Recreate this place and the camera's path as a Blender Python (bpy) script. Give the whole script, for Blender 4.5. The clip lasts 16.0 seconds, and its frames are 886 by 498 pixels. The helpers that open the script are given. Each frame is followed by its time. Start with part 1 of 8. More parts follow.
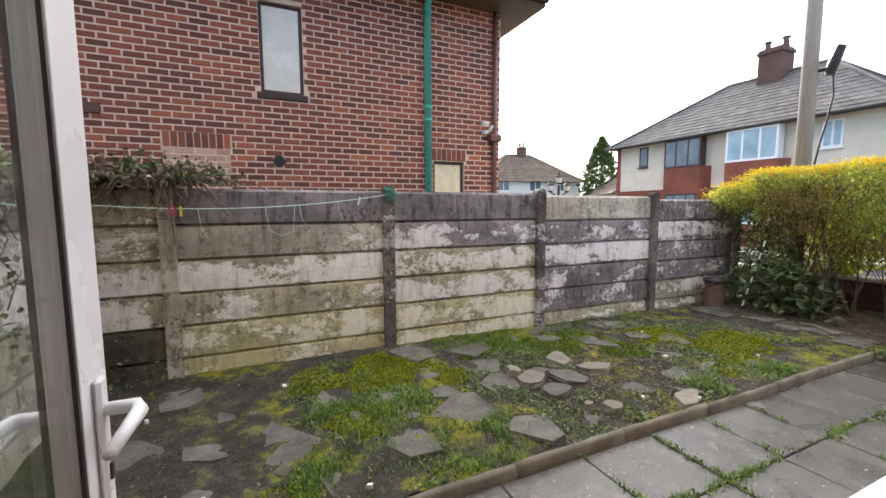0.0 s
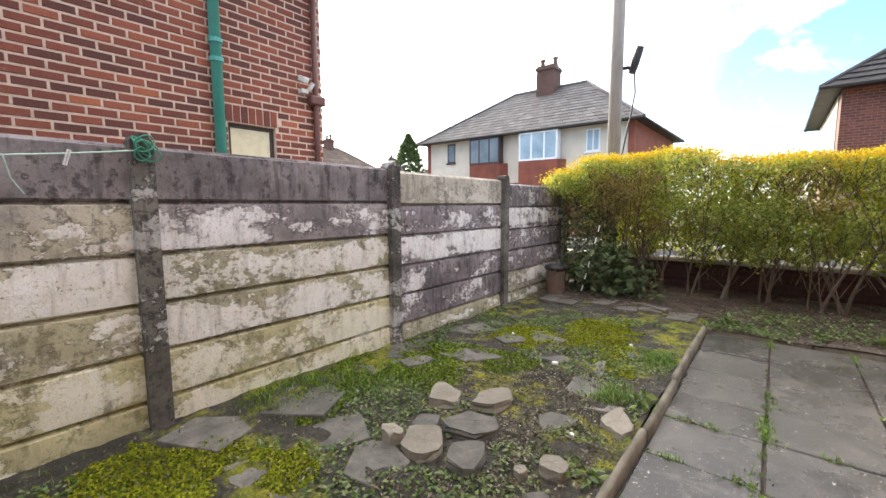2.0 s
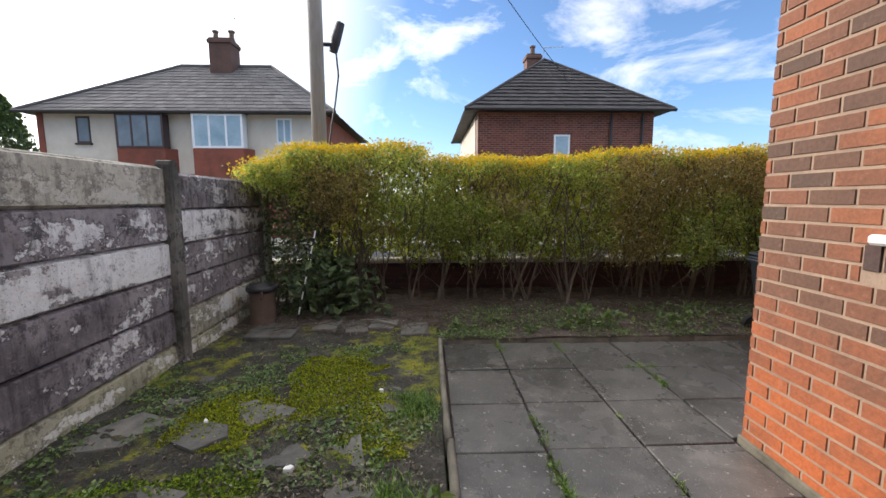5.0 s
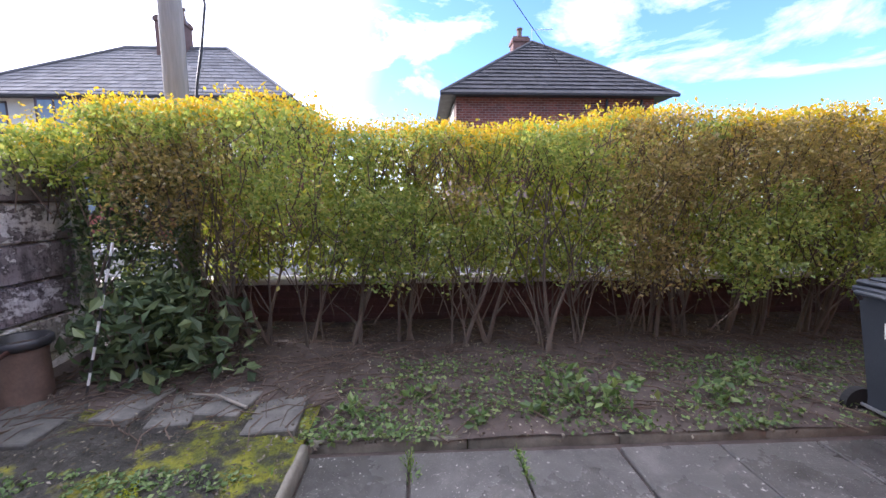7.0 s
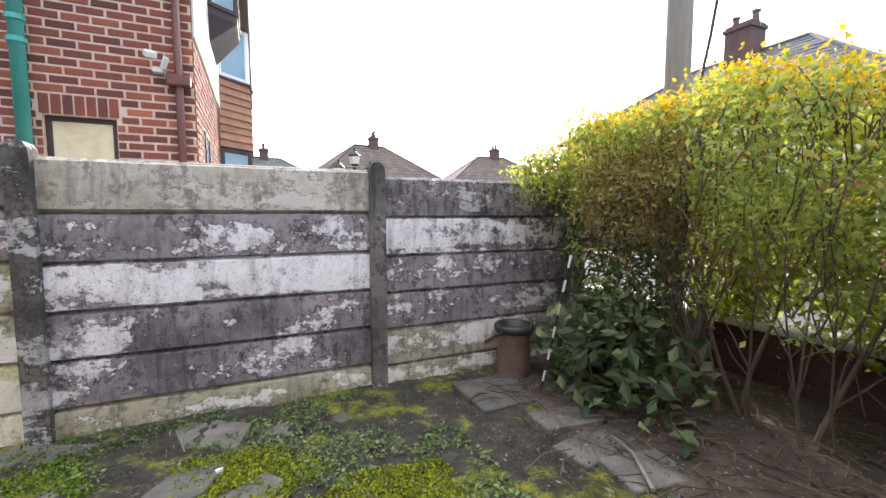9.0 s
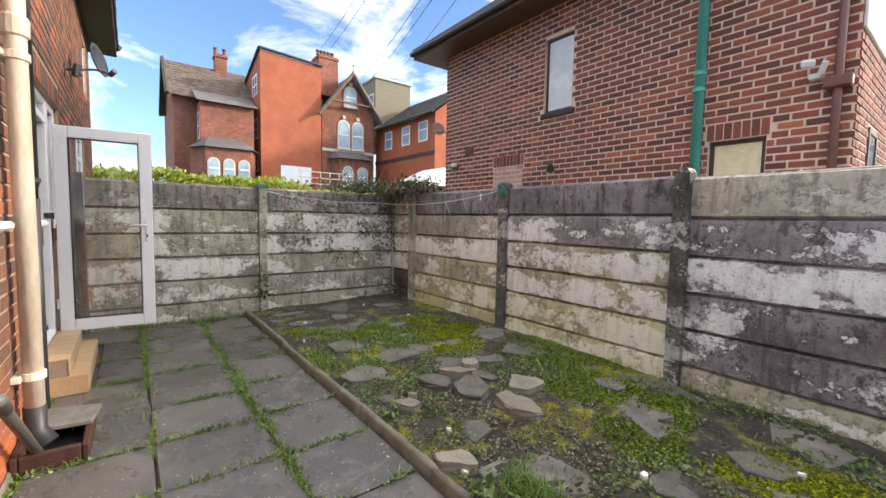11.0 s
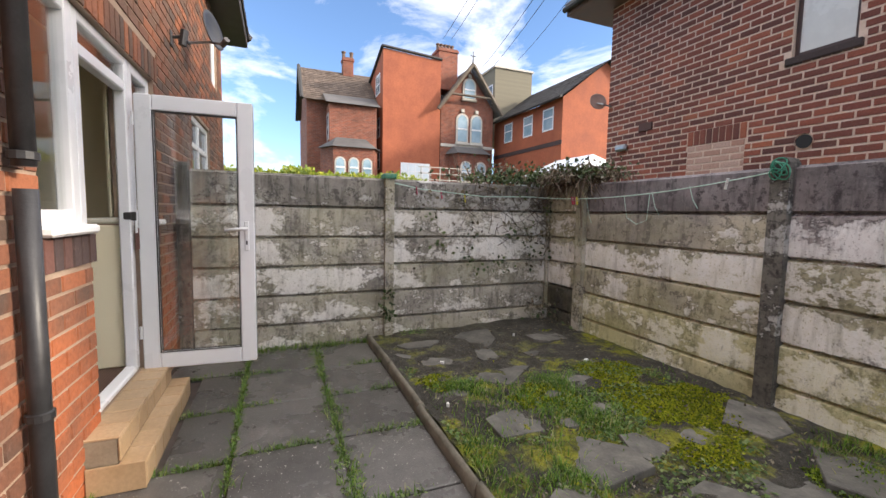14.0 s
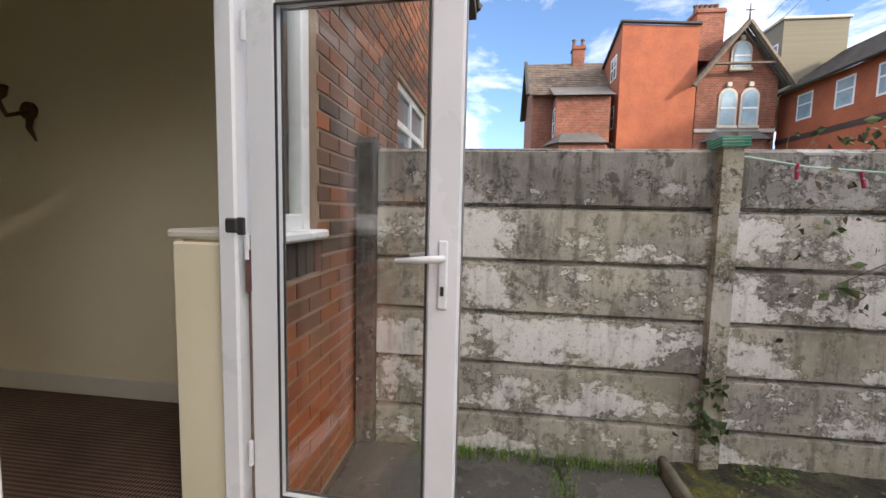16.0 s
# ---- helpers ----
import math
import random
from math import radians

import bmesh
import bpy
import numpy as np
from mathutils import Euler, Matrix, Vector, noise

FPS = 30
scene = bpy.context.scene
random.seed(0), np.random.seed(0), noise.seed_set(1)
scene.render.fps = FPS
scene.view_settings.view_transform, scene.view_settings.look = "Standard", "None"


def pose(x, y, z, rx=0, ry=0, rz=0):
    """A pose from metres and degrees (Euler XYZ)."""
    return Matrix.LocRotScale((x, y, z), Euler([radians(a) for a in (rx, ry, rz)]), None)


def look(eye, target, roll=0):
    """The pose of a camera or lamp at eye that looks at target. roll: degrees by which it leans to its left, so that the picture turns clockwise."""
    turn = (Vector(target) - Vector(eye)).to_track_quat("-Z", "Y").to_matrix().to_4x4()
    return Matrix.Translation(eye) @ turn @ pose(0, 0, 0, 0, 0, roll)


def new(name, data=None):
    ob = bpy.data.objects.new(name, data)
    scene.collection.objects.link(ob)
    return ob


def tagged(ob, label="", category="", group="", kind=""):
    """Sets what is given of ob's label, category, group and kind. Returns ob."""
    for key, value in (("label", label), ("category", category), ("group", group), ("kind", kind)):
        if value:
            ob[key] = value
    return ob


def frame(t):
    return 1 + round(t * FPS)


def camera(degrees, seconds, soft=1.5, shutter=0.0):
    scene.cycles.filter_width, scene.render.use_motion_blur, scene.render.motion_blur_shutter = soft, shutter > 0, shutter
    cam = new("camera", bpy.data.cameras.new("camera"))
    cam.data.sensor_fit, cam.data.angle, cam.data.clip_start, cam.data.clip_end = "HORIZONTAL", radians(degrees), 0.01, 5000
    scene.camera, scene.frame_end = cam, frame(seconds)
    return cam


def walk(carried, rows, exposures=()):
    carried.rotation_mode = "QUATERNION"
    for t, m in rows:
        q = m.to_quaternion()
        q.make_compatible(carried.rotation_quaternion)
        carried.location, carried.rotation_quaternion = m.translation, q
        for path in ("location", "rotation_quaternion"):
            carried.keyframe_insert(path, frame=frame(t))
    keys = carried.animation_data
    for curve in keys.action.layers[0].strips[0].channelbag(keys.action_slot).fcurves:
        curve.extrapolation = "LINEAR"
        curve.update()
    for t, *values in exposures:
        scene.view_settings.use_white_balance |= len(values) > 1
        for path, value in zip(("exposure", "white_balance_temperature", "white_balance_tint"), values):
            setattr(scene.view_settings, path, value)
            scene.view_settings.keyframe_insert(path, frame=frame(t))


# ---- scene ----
cam = camera(94.4, 16.0)
METRES, EYE, TILT, LEAN, TURN = 11.3, 1.608, 0.0, 0.0, -24.6
ROWS = [
    (0.0, 0.0, 0.006, 0.0, -0.02, -5.58, 0.23),
    (0.5, 0.0006, 0.0356, -0.0116, -3.67, -5.73, 0.25),
    (1.0, 0.0027, 0.0696, -0.011, -9.32, -5.82, 0.26),
    (1.5, -0.0035, 0.1018, -0.0153, -17.02, -5.95, 0.22),
    (2.0, -0.0082, 0.1387, -0.0145, -26.35, -6.13, 0.22),
    (2.5, -0.0136, 0.1726, -0.0138, -36.51, -6.18, 0.22),
    (3.0, -0.0227, 0.1978, -0.0111, -46.6, -6.29, 0.2),
    (3.5, -0.0226, 0.2089, -0.0066, -55.54, -6.46, 0.09),
    (4.0, -0.0039, 0.2186, -0.0088, -62.26, -6.66, 0.04),
    (4.5, 0.0267, 0.2295, -0.0089, -66.53, -6.76, 0.04),
    (7.0, 0.2536, 0.2474, -0.016, -68.28, -6.98, 0.2),
    (7.5, 0.2868, 0.2492, -0.0153, -66.21, -6.86, 0.15),
    (8.0, 0.3128, 0.2635, -0.0151, -60.13, -6.49, 0.06),
    (8.5, 0.3231, 0.2763, -0.0162, -36.61, -5.57, 0.19),
    (9.0, 0.3293, 0.2662, -0.0167, 0.34, -4.57, 0.12),
    (9.5, 0.346, 0.2492, -0.0163, 32.7, -4.11, -0.17),
    (10.0, 0.3679, 0.2461, -0.0177, 56.2, -3.96, -0.52),
    (12.5, 0.3312, 0.2233, -0.019, 84.44, -4.6, -1.04),
    (13.0, 0.2962, 0.2231, -0.0174, 86.1, -4.71, -1.07),
    (13.5, 0.2591, 0.2174, -0.0198, 88.73, -4.76, -1.05),
    (14.0, 0.2139, 0.2033, -0.0169, 92.62, -4.81, -1.09),
    (14.5, 0.1681, 0.1885, -0.018, 97.87, -4.91, -1.12),
    (15.0, 0.1272, 0.171, -0.0181, 104.51, -4.95, -1.14),
    (15.5, 0.0848, 0.1489, -0.0145, 112.4, -5.05, -1.23),
    (16.0, 0.0465, 0.1223, -0.0161, 122.09, -5.06, -1.28),
]
walk(cam, [(t, pose(0, 0, EYE, TILT, LEAN, TURN) @ pose(METRES * x, METRES * y, METRES * z, 90 + pitch, roll, yaw)) for t, x, y, z, yaw, pitch, roll in ROWS],
     [(0.0, 1.85, 6500, 13), (0.5, 2.0, 6650, 13), (1.0, 2.15, 6700, 14), (1.5, 2.1, 6700, 13), (2.5, 2.0, 6600, 13), (3.5, 1.6, 6600, 13), (4.0, 1.27, 6550, 13), (4.5, 1.1, 6450, 13),
      (6.0, 1.65, 5800, 17), (7.0, 2.05, 5500, 24), (8.0, 2.45, 5450, 26), (8.5, 2.5, 5700, 20), (9.0, 2.1, 6150, 12), (10.0, 1.72, 6500, 13), (12.5, 1.6, 6600, 14), (14.0, 1.55, 6600, 14), (16.0, 1.6, 6650, 14)])

# ---- world, sun ----
SUN_YAW, SUN_EL = -29.0, 23.0
world = bpy.data.worlds.new("sky")
scene.world = world
world.use_nodes = True
wn, wl = world.node_tree.nodes, world.node_tree.links
wn.clear()
w_out = wn.new("ShaderNodeOutputWorld")
w_bg = wn.new("ShaderNodeBackground")
w_sky = wn.new("ShaderNodeTexSky")
w_sky.sky_type = "NISHITA"
w_sky.sun_disc = False
w_sky.sun_elevation = radians(SUN_EL)
w_sky.sun_rotation = radians(-SUN_YAW)
w_sky.air_density, w_sky.dust_density, w_sky.ozone_density = 1.0, 0.5, 4.5
w_co = wn.new("ShaderNodeTexCoord")
w_map = wn.new("ShaderNodeMapping")
w_map.inputs["Scale"].default_value = (1.0, 1.6, 3.4)
w_noise = wn.new("ShaderNodeTexNoise")
w_noise.inputs["Scale"].default_value, w_noise.inputs["Detail"].default_value, w_noise.inputs["Roughness"].default_value = 2.4, 9.0, 0.62
w_noise.inputs["Distortion"].default_value = 0.4
w_ramp = wn.new("ShaderNodeValToRGB")
w_ramp.color_ramp.elements[0].position, w_ramp.color_ramp.elements[1].position = 0.48, 0.76
w_ramp.color_ramp.elements[0].color, w_ramp.color_ramp.elements[1].color = (0.0, 0.0, 0.0, 1), (0.9, 0.9, 0.9, 1)
# thin bright cloud grows towards the sun
w_dot = wn.new("ShaderNodeVectorMath")
w_dot.operation = "DOT_PRODUCT"
_sd = Vector((-math.sin(radians(SUN_YAW)) * math.cos(radians(SUN_EL)), math.cos(radians(SUN_YAW)) * math.cos(radians(SUN_EL)), math.sin(radians(SUN_EL))))
w_dot.inputs[1].default_value = _sd
w_near = wn.new("ShaderNodeMapRange")
w_near.inputs["From Min"].default_value, w_near.inputs["From Max"].default_value = 0.60, 0.93
w_max = wn.new("ShaderNodeMath")
w_max.operation = "MAXIMUM"
w_cl = wn.new("ShaderNodeMapRange")
w_cl.inputs["From Min"].default_value, w_cl.inputs["From Max"].default_value = 0.35, 0.97
w_cl.inputs["To Min"].default_value, w_cl.inputs["To Max"].default_value = 7.5, 14.0
w_mul = wn.new("ShaderNodeVectorMath")
w_mul.operation = "SCALE"
w_mul.inputs[0].default_value = (1.02, 1.0, 0.97)
w_mix = wn.new("ShaderNodeMix")
w_mix.data_type = "RGBA"
wl.new(w_co.outputs["Generated"], w_map.inputs["Vector"])
wl.new(w_map.outputs[0], w_noise.inputs["Vector"])
wl.new(w_co.outputs["Generated"], w_dot.inputs[0])
wl.new(w_dot.outputs["Value"], w_near.inputs["Value"])
wl.new(w_dot.outputs["Value"], w_cl.inputs["Value"])
# broken cloud sheet added above the view to fill shade, thinning towards the horizon
w_sep = wn.new("ShaderNodeSeparateXYZ")
w_fill = wn.new("ShaderNodeMapRange")
w_fill.inputs["From Min"].default_value, w_fill.inputs["From Max"].default_value = 0.40, 0.85
w_fill.inputs["To Max"].default_value = 0.40
w_add = wn.new("ShaderNodeMath")
wl.new(w_co.outputs["Generated"], w_sep.inputs[0])
wl.new(w_sep.outputs["Z"], w_fill.inputs["Value"])
wl.new(w_noise.outputs["Fac"], w_add.inputs[0])
wl.new(w_fill.outputs[0], w_add.inputs[1])
wl.new(w_add.outputs[0], w_ramp.inputs[0])
wl.new(w_ramp.outputs[0], w_max.inputs[0])
wl.new(w_near.outputs[0], w_max.inputs[1])
wl.new(w_cl.outputs[0], w_mul.inputs["Scale"])
wl.new(w_max.outputs[0], w_mix.inputs[0])
wl.new(w_sky.outputs[0], w_mix.inputs[6])
wl.new(w_mul.outputs[0], w_mix.inputs[7])
wl.new(w_mix.outputs[2], w_bg.inputs["Color"])
w_bg.inputs["Strength"].default_value = 0.10
wl.new(w_bg.outputs[0], w_out.inputs["Surface"])

sun_data = bpy.data.lights.new("sun", "SUN")
sun_data.energy, sun_data.angle, sun_data.color = 1.8, radians(5), (1.0, 0.90, 0.74)
sun = new("sun", sun_data)
sun.matrix_world = look(_sd * 60, (0, 0, 0))


# ---- material helpers ----
def start(name):
    m = bpy.data.materials.new(name)
    m.use_nodes = True
    nt = m.node_tree
    return m, nt, nt.nodes["Principled BSDF"], nt.nodes.new("ShaderNodeNewGeometry")


def rgb(c):
    return (*c, 1.0)


def noise_node(nt, geo, scale, detail=5.0, rough=0.55, stretch=(1, 1, 1), dist=0.0):
    n = nt.nodes.new("ShaderNodeTexNoise")
    n.inputs["Scale"].default_value, n.inputs["Detail"].default_value = scale, detail
    n.inputs["Roughness"].default_value, n.inputs["Distortion"].default_value = rough, dist
    mp = nt.nodes.new("ShaderNodeMapping")
    mp.inputs["Scale"].default_value = stretch
    nt.links.new(geo.outputs["Position"], mp.inputs["Vector"])
    nt.links.new(mp.outputs[0], n.inputs["Vector"])
    return n.outputs["Fac"]


def ramp(nt, fac, stops):
    r = nt.nodes.new("ShaderNodeValToRGB")
    e = r.color_ramp.elements
    while len(e) < len(stops):
        e.new(0.5)
    for el, (p, c) in zip(e, stops):
        el.position, el.color = p, rgb(c) if isinstance(c, tuple) else rgb((c, c, c))
    nt.links.new(fac, r.inputs[0])
    return r.outputs[0]


def mix(nt, fac, a, b, mode="MIX"):
    m = nt.nodes.new("ShaderNodeMix")
    m.data_type, m.blend_type = "RGBA", mode
    for sock, v in ((m.inputs[0], fac), (m.inputs[6], a), (m.inputs[7], b)):
        if isinstance(v, (int, float)):
            sock.default_value = v if sock == m.inputs[0] else (v, v, v, 1)
        elif isinstance(v, tuple):
            sock.default_value = rgb(v)
        else:
            nt.links.new(v, sock)
    return m.outputs[2]


def maths(nt, op, a, b=0.0):
    m = nt.nodes.new("ShaderNodeMath")
    m.operation = op
    for sock, v in ((m.inputs[0], a), (m.inputs[1], b)):
        if isinstance(v, (int, float)):
            sock.default_value = v
        else:
            nt.links.new(v, sock)
    return m.outputs[0]


def pick(nt, geo):
    """One random number for each piece, single or joined."""
    oi = nt.nodes.new("ShaderNodeObjectInfo")
    return maths(nt, "FRACT", maths(nt, "ADD", oi.outputs["Random"], geo.outputs["Random Per Island"]))


def bump(nt, bs, height, strength, dist=0.01):
    b = nt.nodes.new("ShaderNodeBump")
    b.inputs["Strength"].default_value, b.inputs["Distance"].default_value = strength, dist
    nt.links.new(height, b.inputs["Height"])
    nt.links.new(b.outputs[0], bs.inputs["Normal"])


def plain(name, c1, c2, scale=6.0, rough=0.6, metal=0.0, bumps=0.2, fine=60.0, vary=0.0, stretch=(1, 1, 1)):
    m, nt, bs, geo = start(name)
    n1 = noise_node(nt, geo, scale, 6, 0.6, stretch)
    n2 = noise_node(nt, geo, fine, 3, 0.6, stretch)
    col = ramp(nt, n1, [(0.3, c1), (0.7, c2)])
    col = mix(nt, 0.35, col, ramp(nt, n2, [(0.3, 0.45), (0.7, 0.95)]), "MULTIPLY") if bumps > 0 else col
    if vary:
        col = mix(nt, 1.0, col, ramp(nt, pick(nt, geo), [(0.0, 1.0 - vary), (1.0, 1.0)]), "MULTIPLY")
    nt.links.new(col, bs.inputs["Base Color"])
    nt.links.new(ramp(nt, n1, [(0.2, max(rough - 0.12, 0.05)), (0.8, min(rough + 0.12, 1.0))]), bs.inputs["Roughness"])
    bs.inputs["Metallic"].default_value = metal
    if bumps > 0:
        bump(nt, bs, n2, bumps, 0.006)
    return m


def brick_mat(name, stops, stain=(0.05, 0.035, 0.03), low=None):
    m, nt, bs, geo = start(name)
    r = pick(nt, geo)
    col = ramp(nt, r, stops)
    n1 = noise_node(nt, geo, 1.3, 6, 0.6)
    n2 = noise_node(nt, geo, 45, 5, 0.65)
    if low:
        sep = nt.nodes.new("ShaderNodeSeparateXYZ")
        nt.links.new(geo.outputs["Position"], sep.inputs[0])
        z = maths(nt, "ADD", sep.outputs["Z"], maths(nt, "MULTIPLY", maths(nt, "SUBTRACT", n1, 0.5), 2.4))
        col = mix(nt, ramp(nt, z, [(0.1, 0.85), (1.15, 0.0)]), col, low)
    col = mix(nt, ramp(nt, n1, [(0.45, 0.0), (0.7, 0.65)]), col, stain)
    n3 = noise_node(nt, geo, 17, 6, 0.7)
    col = mix(nt, 0.6, col, ramp(nt, n2, [(0.25, 0.45), (0.6, 1.0)]), "MULTIPLY")
    col = mix(nt, ramp(nt, n3, [(0.60, 0.0), (0.74, 0.2)]), col, (0.5, 0.34, 0.27))
    nt.links.new(col, bs.inputs["Base Color"])
    bs.inputs["Roughness"].default_value = 0.85
    bump(nt, bs, n2, 0.5, 0.006)
    return m


def peeling(name, paint, base1, base2, white, algae, amount, dark=(0.035, 0.03, 0.034)):
    """Cast concrete boards with old flaking paint: amount, how much paint is left; algae, how green."""
    m, nt, bs, geo = start(name)
    base1, base2 = tuple(min(c * 1.25, 0.8) for c in base1), tuple(min(c * 1.45, 0.85) for c in base2)
    off = nt.nodes.new("ShaderNodeObjectInfo").outputs["Random"]
    big = noise_node(nt, geo, 1.7, 4, 0.5, (1, 1, 1.8))
    patch = noise_node(nt, geo, 4.2, 9, 0.62, (0.8, 0.8, 1.7))
    rag = noise_node(nt, geo, 24, 7, 0.68, (1, 1, 1.2))
    run = noise_node(nt, geo, 16, 6, 0.62, (1, 1, 0.16))
    fine = noise_node(nt, geo, 85, 4, 0.7)
    blot = noise_node(nt, geo, 11, 9, 0.72, (1, 1, 0.8))
    sep = nt.nodes.new("ShaderNodeSeparateXYZ")
    nt.links.new(geo.outputs["Position"], sep.inputs[0])
    # rain stands on the upper edge of each cast board and lifts the paint there first
    board = maths(nt, "FRACT", maths(nt, "MULTIPLY", maths(nt, "SUBTRACT", 3.29, sep.outputs["Z"]), 1 / 0.305))
    edge_wear = ramp(nt, board, [(0.0, 0.13), (0.22, 0.04), (0.45, 0.0), (0.85, 0.0), (1.0, 0.07)])
    col = ramp(nt, mix(nt, 0.4, big, blot), [(0.38, base1), (0.58, base2)])
    col = mix(nt, ramp(nt, run, [(0.50, 0.0), (0.66, 0.65)]), col, dark)
    col = mix(nt, ramp(nt, blot, [(0.54, 0.0), (0.60, 0.75)]), col, dark)
    col = mix(nt, ramp(nt, rag, [(0.58, 0.0), (0.64, 0.45)]), col, base2)
    flake = noise_node(nt, geo, 13, 9, 0.7, (1, 1, 1.1))
    left = maths(nt, "ADD", maths(nt, "ADD", maths(nt, "MULTIPLY", patch, 0.6), maths(nt, "MULTIPLY", flake, 0.4)), maths(nt, "MULTIPLY", maths(nt, "SUBTRACT", rag, 0.5), 0.35))
    left = maths(nt, "ADD", left, maths(nt, "MULTIPLY", maths(nt, "SUBTRACT", big, 0.5), 0.5))
    left = maths(nt, "SUBTRACT", maths(nt, "ADD", left, maths(nt, "MULTIPLY", maths(nt, "SUBTRACT", off, 0.5), 0.16)), edge_wear)
    edge = 0.57 - 0.15 * amount
    chips = ramp(nt, noise_node(nt, geo, 48, 6, 0.7), [(0.385, 0.0), (0.41, 1.0)])
    mask = mix(nt, 1.0, ramp(nt, left, [(edge - 0.006, 0.0), (edge + 0.008, 0.75), (edge + 0.06, 1.0)]), chips, "MULTIPLY")
    coat = mix(nt, ramp(nt, blot, [(0.46, 0.0), (0.68, 0.5)]), ramp(nt, fine, [(0.3, white), (0.75, paint)]), base2)
    coat = mix(nt, ramp(nt, run, [(0.52, 0.0), (0.68, 0.4)]), coat, base1)
    col = mix(nt, mask, col, coat)
    lip = ramp(nt, left, [(edge - 0.07, 0.0), (edge - 0.012, 1.0), (edge + 0.004, 0.0)])
    grit = ramp(nt, rag, [(0.44, 0.0), (0.54, 1.0)])
    col = mix(nt, mix(nt, 1.0, lip, grit, "MULTIPLY"), col, dark)
    mould = noise_node(nt, geo, 3.0, 12, 0.78, (1, 1, 0.7))
    col = mix(nt, mix(nt, 1.0, ramp(nt, mould, [(0.55, 0.0), (0.61, 0.75)]), ramp(nt, rag, [(0.42, 0.1), (0.54, 1.0)]), "MULTIPLY"), col, dark)
    if algae > 0:
        g = noise_node(nt, geo, 2.2, 8, 0.65, (1, 1, 1.4))
        damp = maths(nt, "MULTIPLY", ramp(nt, g, [(0.36, 0.0), (0.60, 1.0)]), algae)
        keep = ramp(nt, mask, [(0.0, 0.85), (1.0, 0.32)])
        col = mix(nt, mix(nt, 1.0, damp, keep, "MULTIPLY"), col, mix(nt, ramp(nt, blot, [(0.4, 0.0), (0.62, 0.7)]), (0.66, 0.62, 0.32), (0.30, 0.30, 0.13)))
    col = mix(nt, 0.3, col, ramp(nt, fine, [(0.3, 0.4), (0.46, 1.0)]), "MULTIPLY")
    nt.links.new(col, bs.inputs["Base Color"])
    bs.inputs["Roughness"].default_value = 0.92
    bump(nt, bs, maths(nt, "ADD", maths(nt, "MULTIPLY", mask, 0.7), maths(nt, "ADD", fine, maths(nt, "MULTIPLY", rag, 0.6))), 0.6, 0.007)
    return m


def leaf_mat(name, stops, glow=0.45, rough=0.45):
    m, nt, bs, geo = start(name)
    col = ramp(nt, geo.outputs["Random Per Island"], stops)
    n = noise_node(nt, geo, 3.0, 4, 0.6)
    col = mix(nt, 0.45, col, ramp(nt, n, [(0.3, 0.45), (0.7, 1.0)]), "MULTIPLY")
    nt.links.new(col, bs.inputs["Base Color"])
    bs.inputs["Roughness"].default_value = rough
    tr = nt.nodes.new("ShaderNodeBsdfTranslucent")
    nt.links.new(mix(nt, 1.0, col, (1.0, 0.95, 0.45), "MULTIPLY"), tr.inputs["Color"])
    ms = nt.nodes.new("ShaderNodeMixShader")
    ms.inputs[0].default_value = glow
    nt.links.new(bs.outputs[0], ms.inputs[1])
    nt.links.new(tr.outputs[0], ms.inputs[2])
    nt.links.new(ms.outputs[0], nt.nodes["Material Output"].inputs["Surface"])
    return m


def glass_mat(name, tint=(0.97, 0.985, 0.98), clear=True):
    m, nt, bs, geo = start(name)
    gl = nt.nodes.new("ShaderNodeBsdfGlossy")
    gl.inputs["Roughness"].default_value = 0.02
    tp = nt.nodes.new("ShaderNodeBsdfTransparent")
    tp.inputs["Color"].default_value = rgb(tint)
    lw = nt.nodes.new("ShaderNodeLayerWeight")
    lw.inputs["Blend"].default_value = 0.5
    fr = maths(nt, "POWER", lw.outputs["Facing"], 5.0)
    ms = nt.nodes.new("ShaderNodeMixShader")
    nt.links.new(maths(nt, "MINIMUM", maths(nt, "ADD", maths(nt, "MULTIPLY", fr, 0.8), 0.065), 1.0), ms.inputs[0])
    nt.links.new(tp.outputs[0], ms.inputs[1])
    nt.links.new(gl.outputs[0], ms.inputs[2])
    nt.links.new(ms.outputs[0], nt.nodes["Material Output"].inputs["Surface"])
    return m


# ---- materials ----
M = {}
M["mortar"] = plain("mortar", (0.66, 0.49, 0.39), (0.82, 0.66, 0.55), 9, 0.9, 0, 0.4, 90)
M["mortar_own"] = plain("mortar_own", (0.30, 0.21, 0.155), (0.47, 0.35, 0.26), 4, 0.9, 0, 0.4, 90)
M["brick_nb"] = brick_mat("brick_neighbour", [(0.0, (0.12, 0.046, 0.038)), (0.35, (0.20, 0.062, 0.045)), (0.75, (0.30, 0.088, 0.056)), (0.96, (0.36, 0.11, 0.065)), (1.0, (0.46, 0.15, 0.075))], (0.15, 0.055, 0.042))
M["brick_own"] = brick_mat("brick_own", [(0.0, (0.10, 0.065, 0.05)), (0.35, (0.18, 0.092, 0.06)), (0.75, (0.26, 0.10, 0.055)), (1.0, (0.38, 0.13, 0.058))], (0.12, 0.065, 0.045), (0.52, 0.135, 0.04))
M["brick_dark"] = brick_mat("brick_dark", [(0.0, (0.06, 0.045, 0.045)), (0.6, (0.10, 0.06, 0.055)), (1.0, (0.2, 0.08, 0.06))])
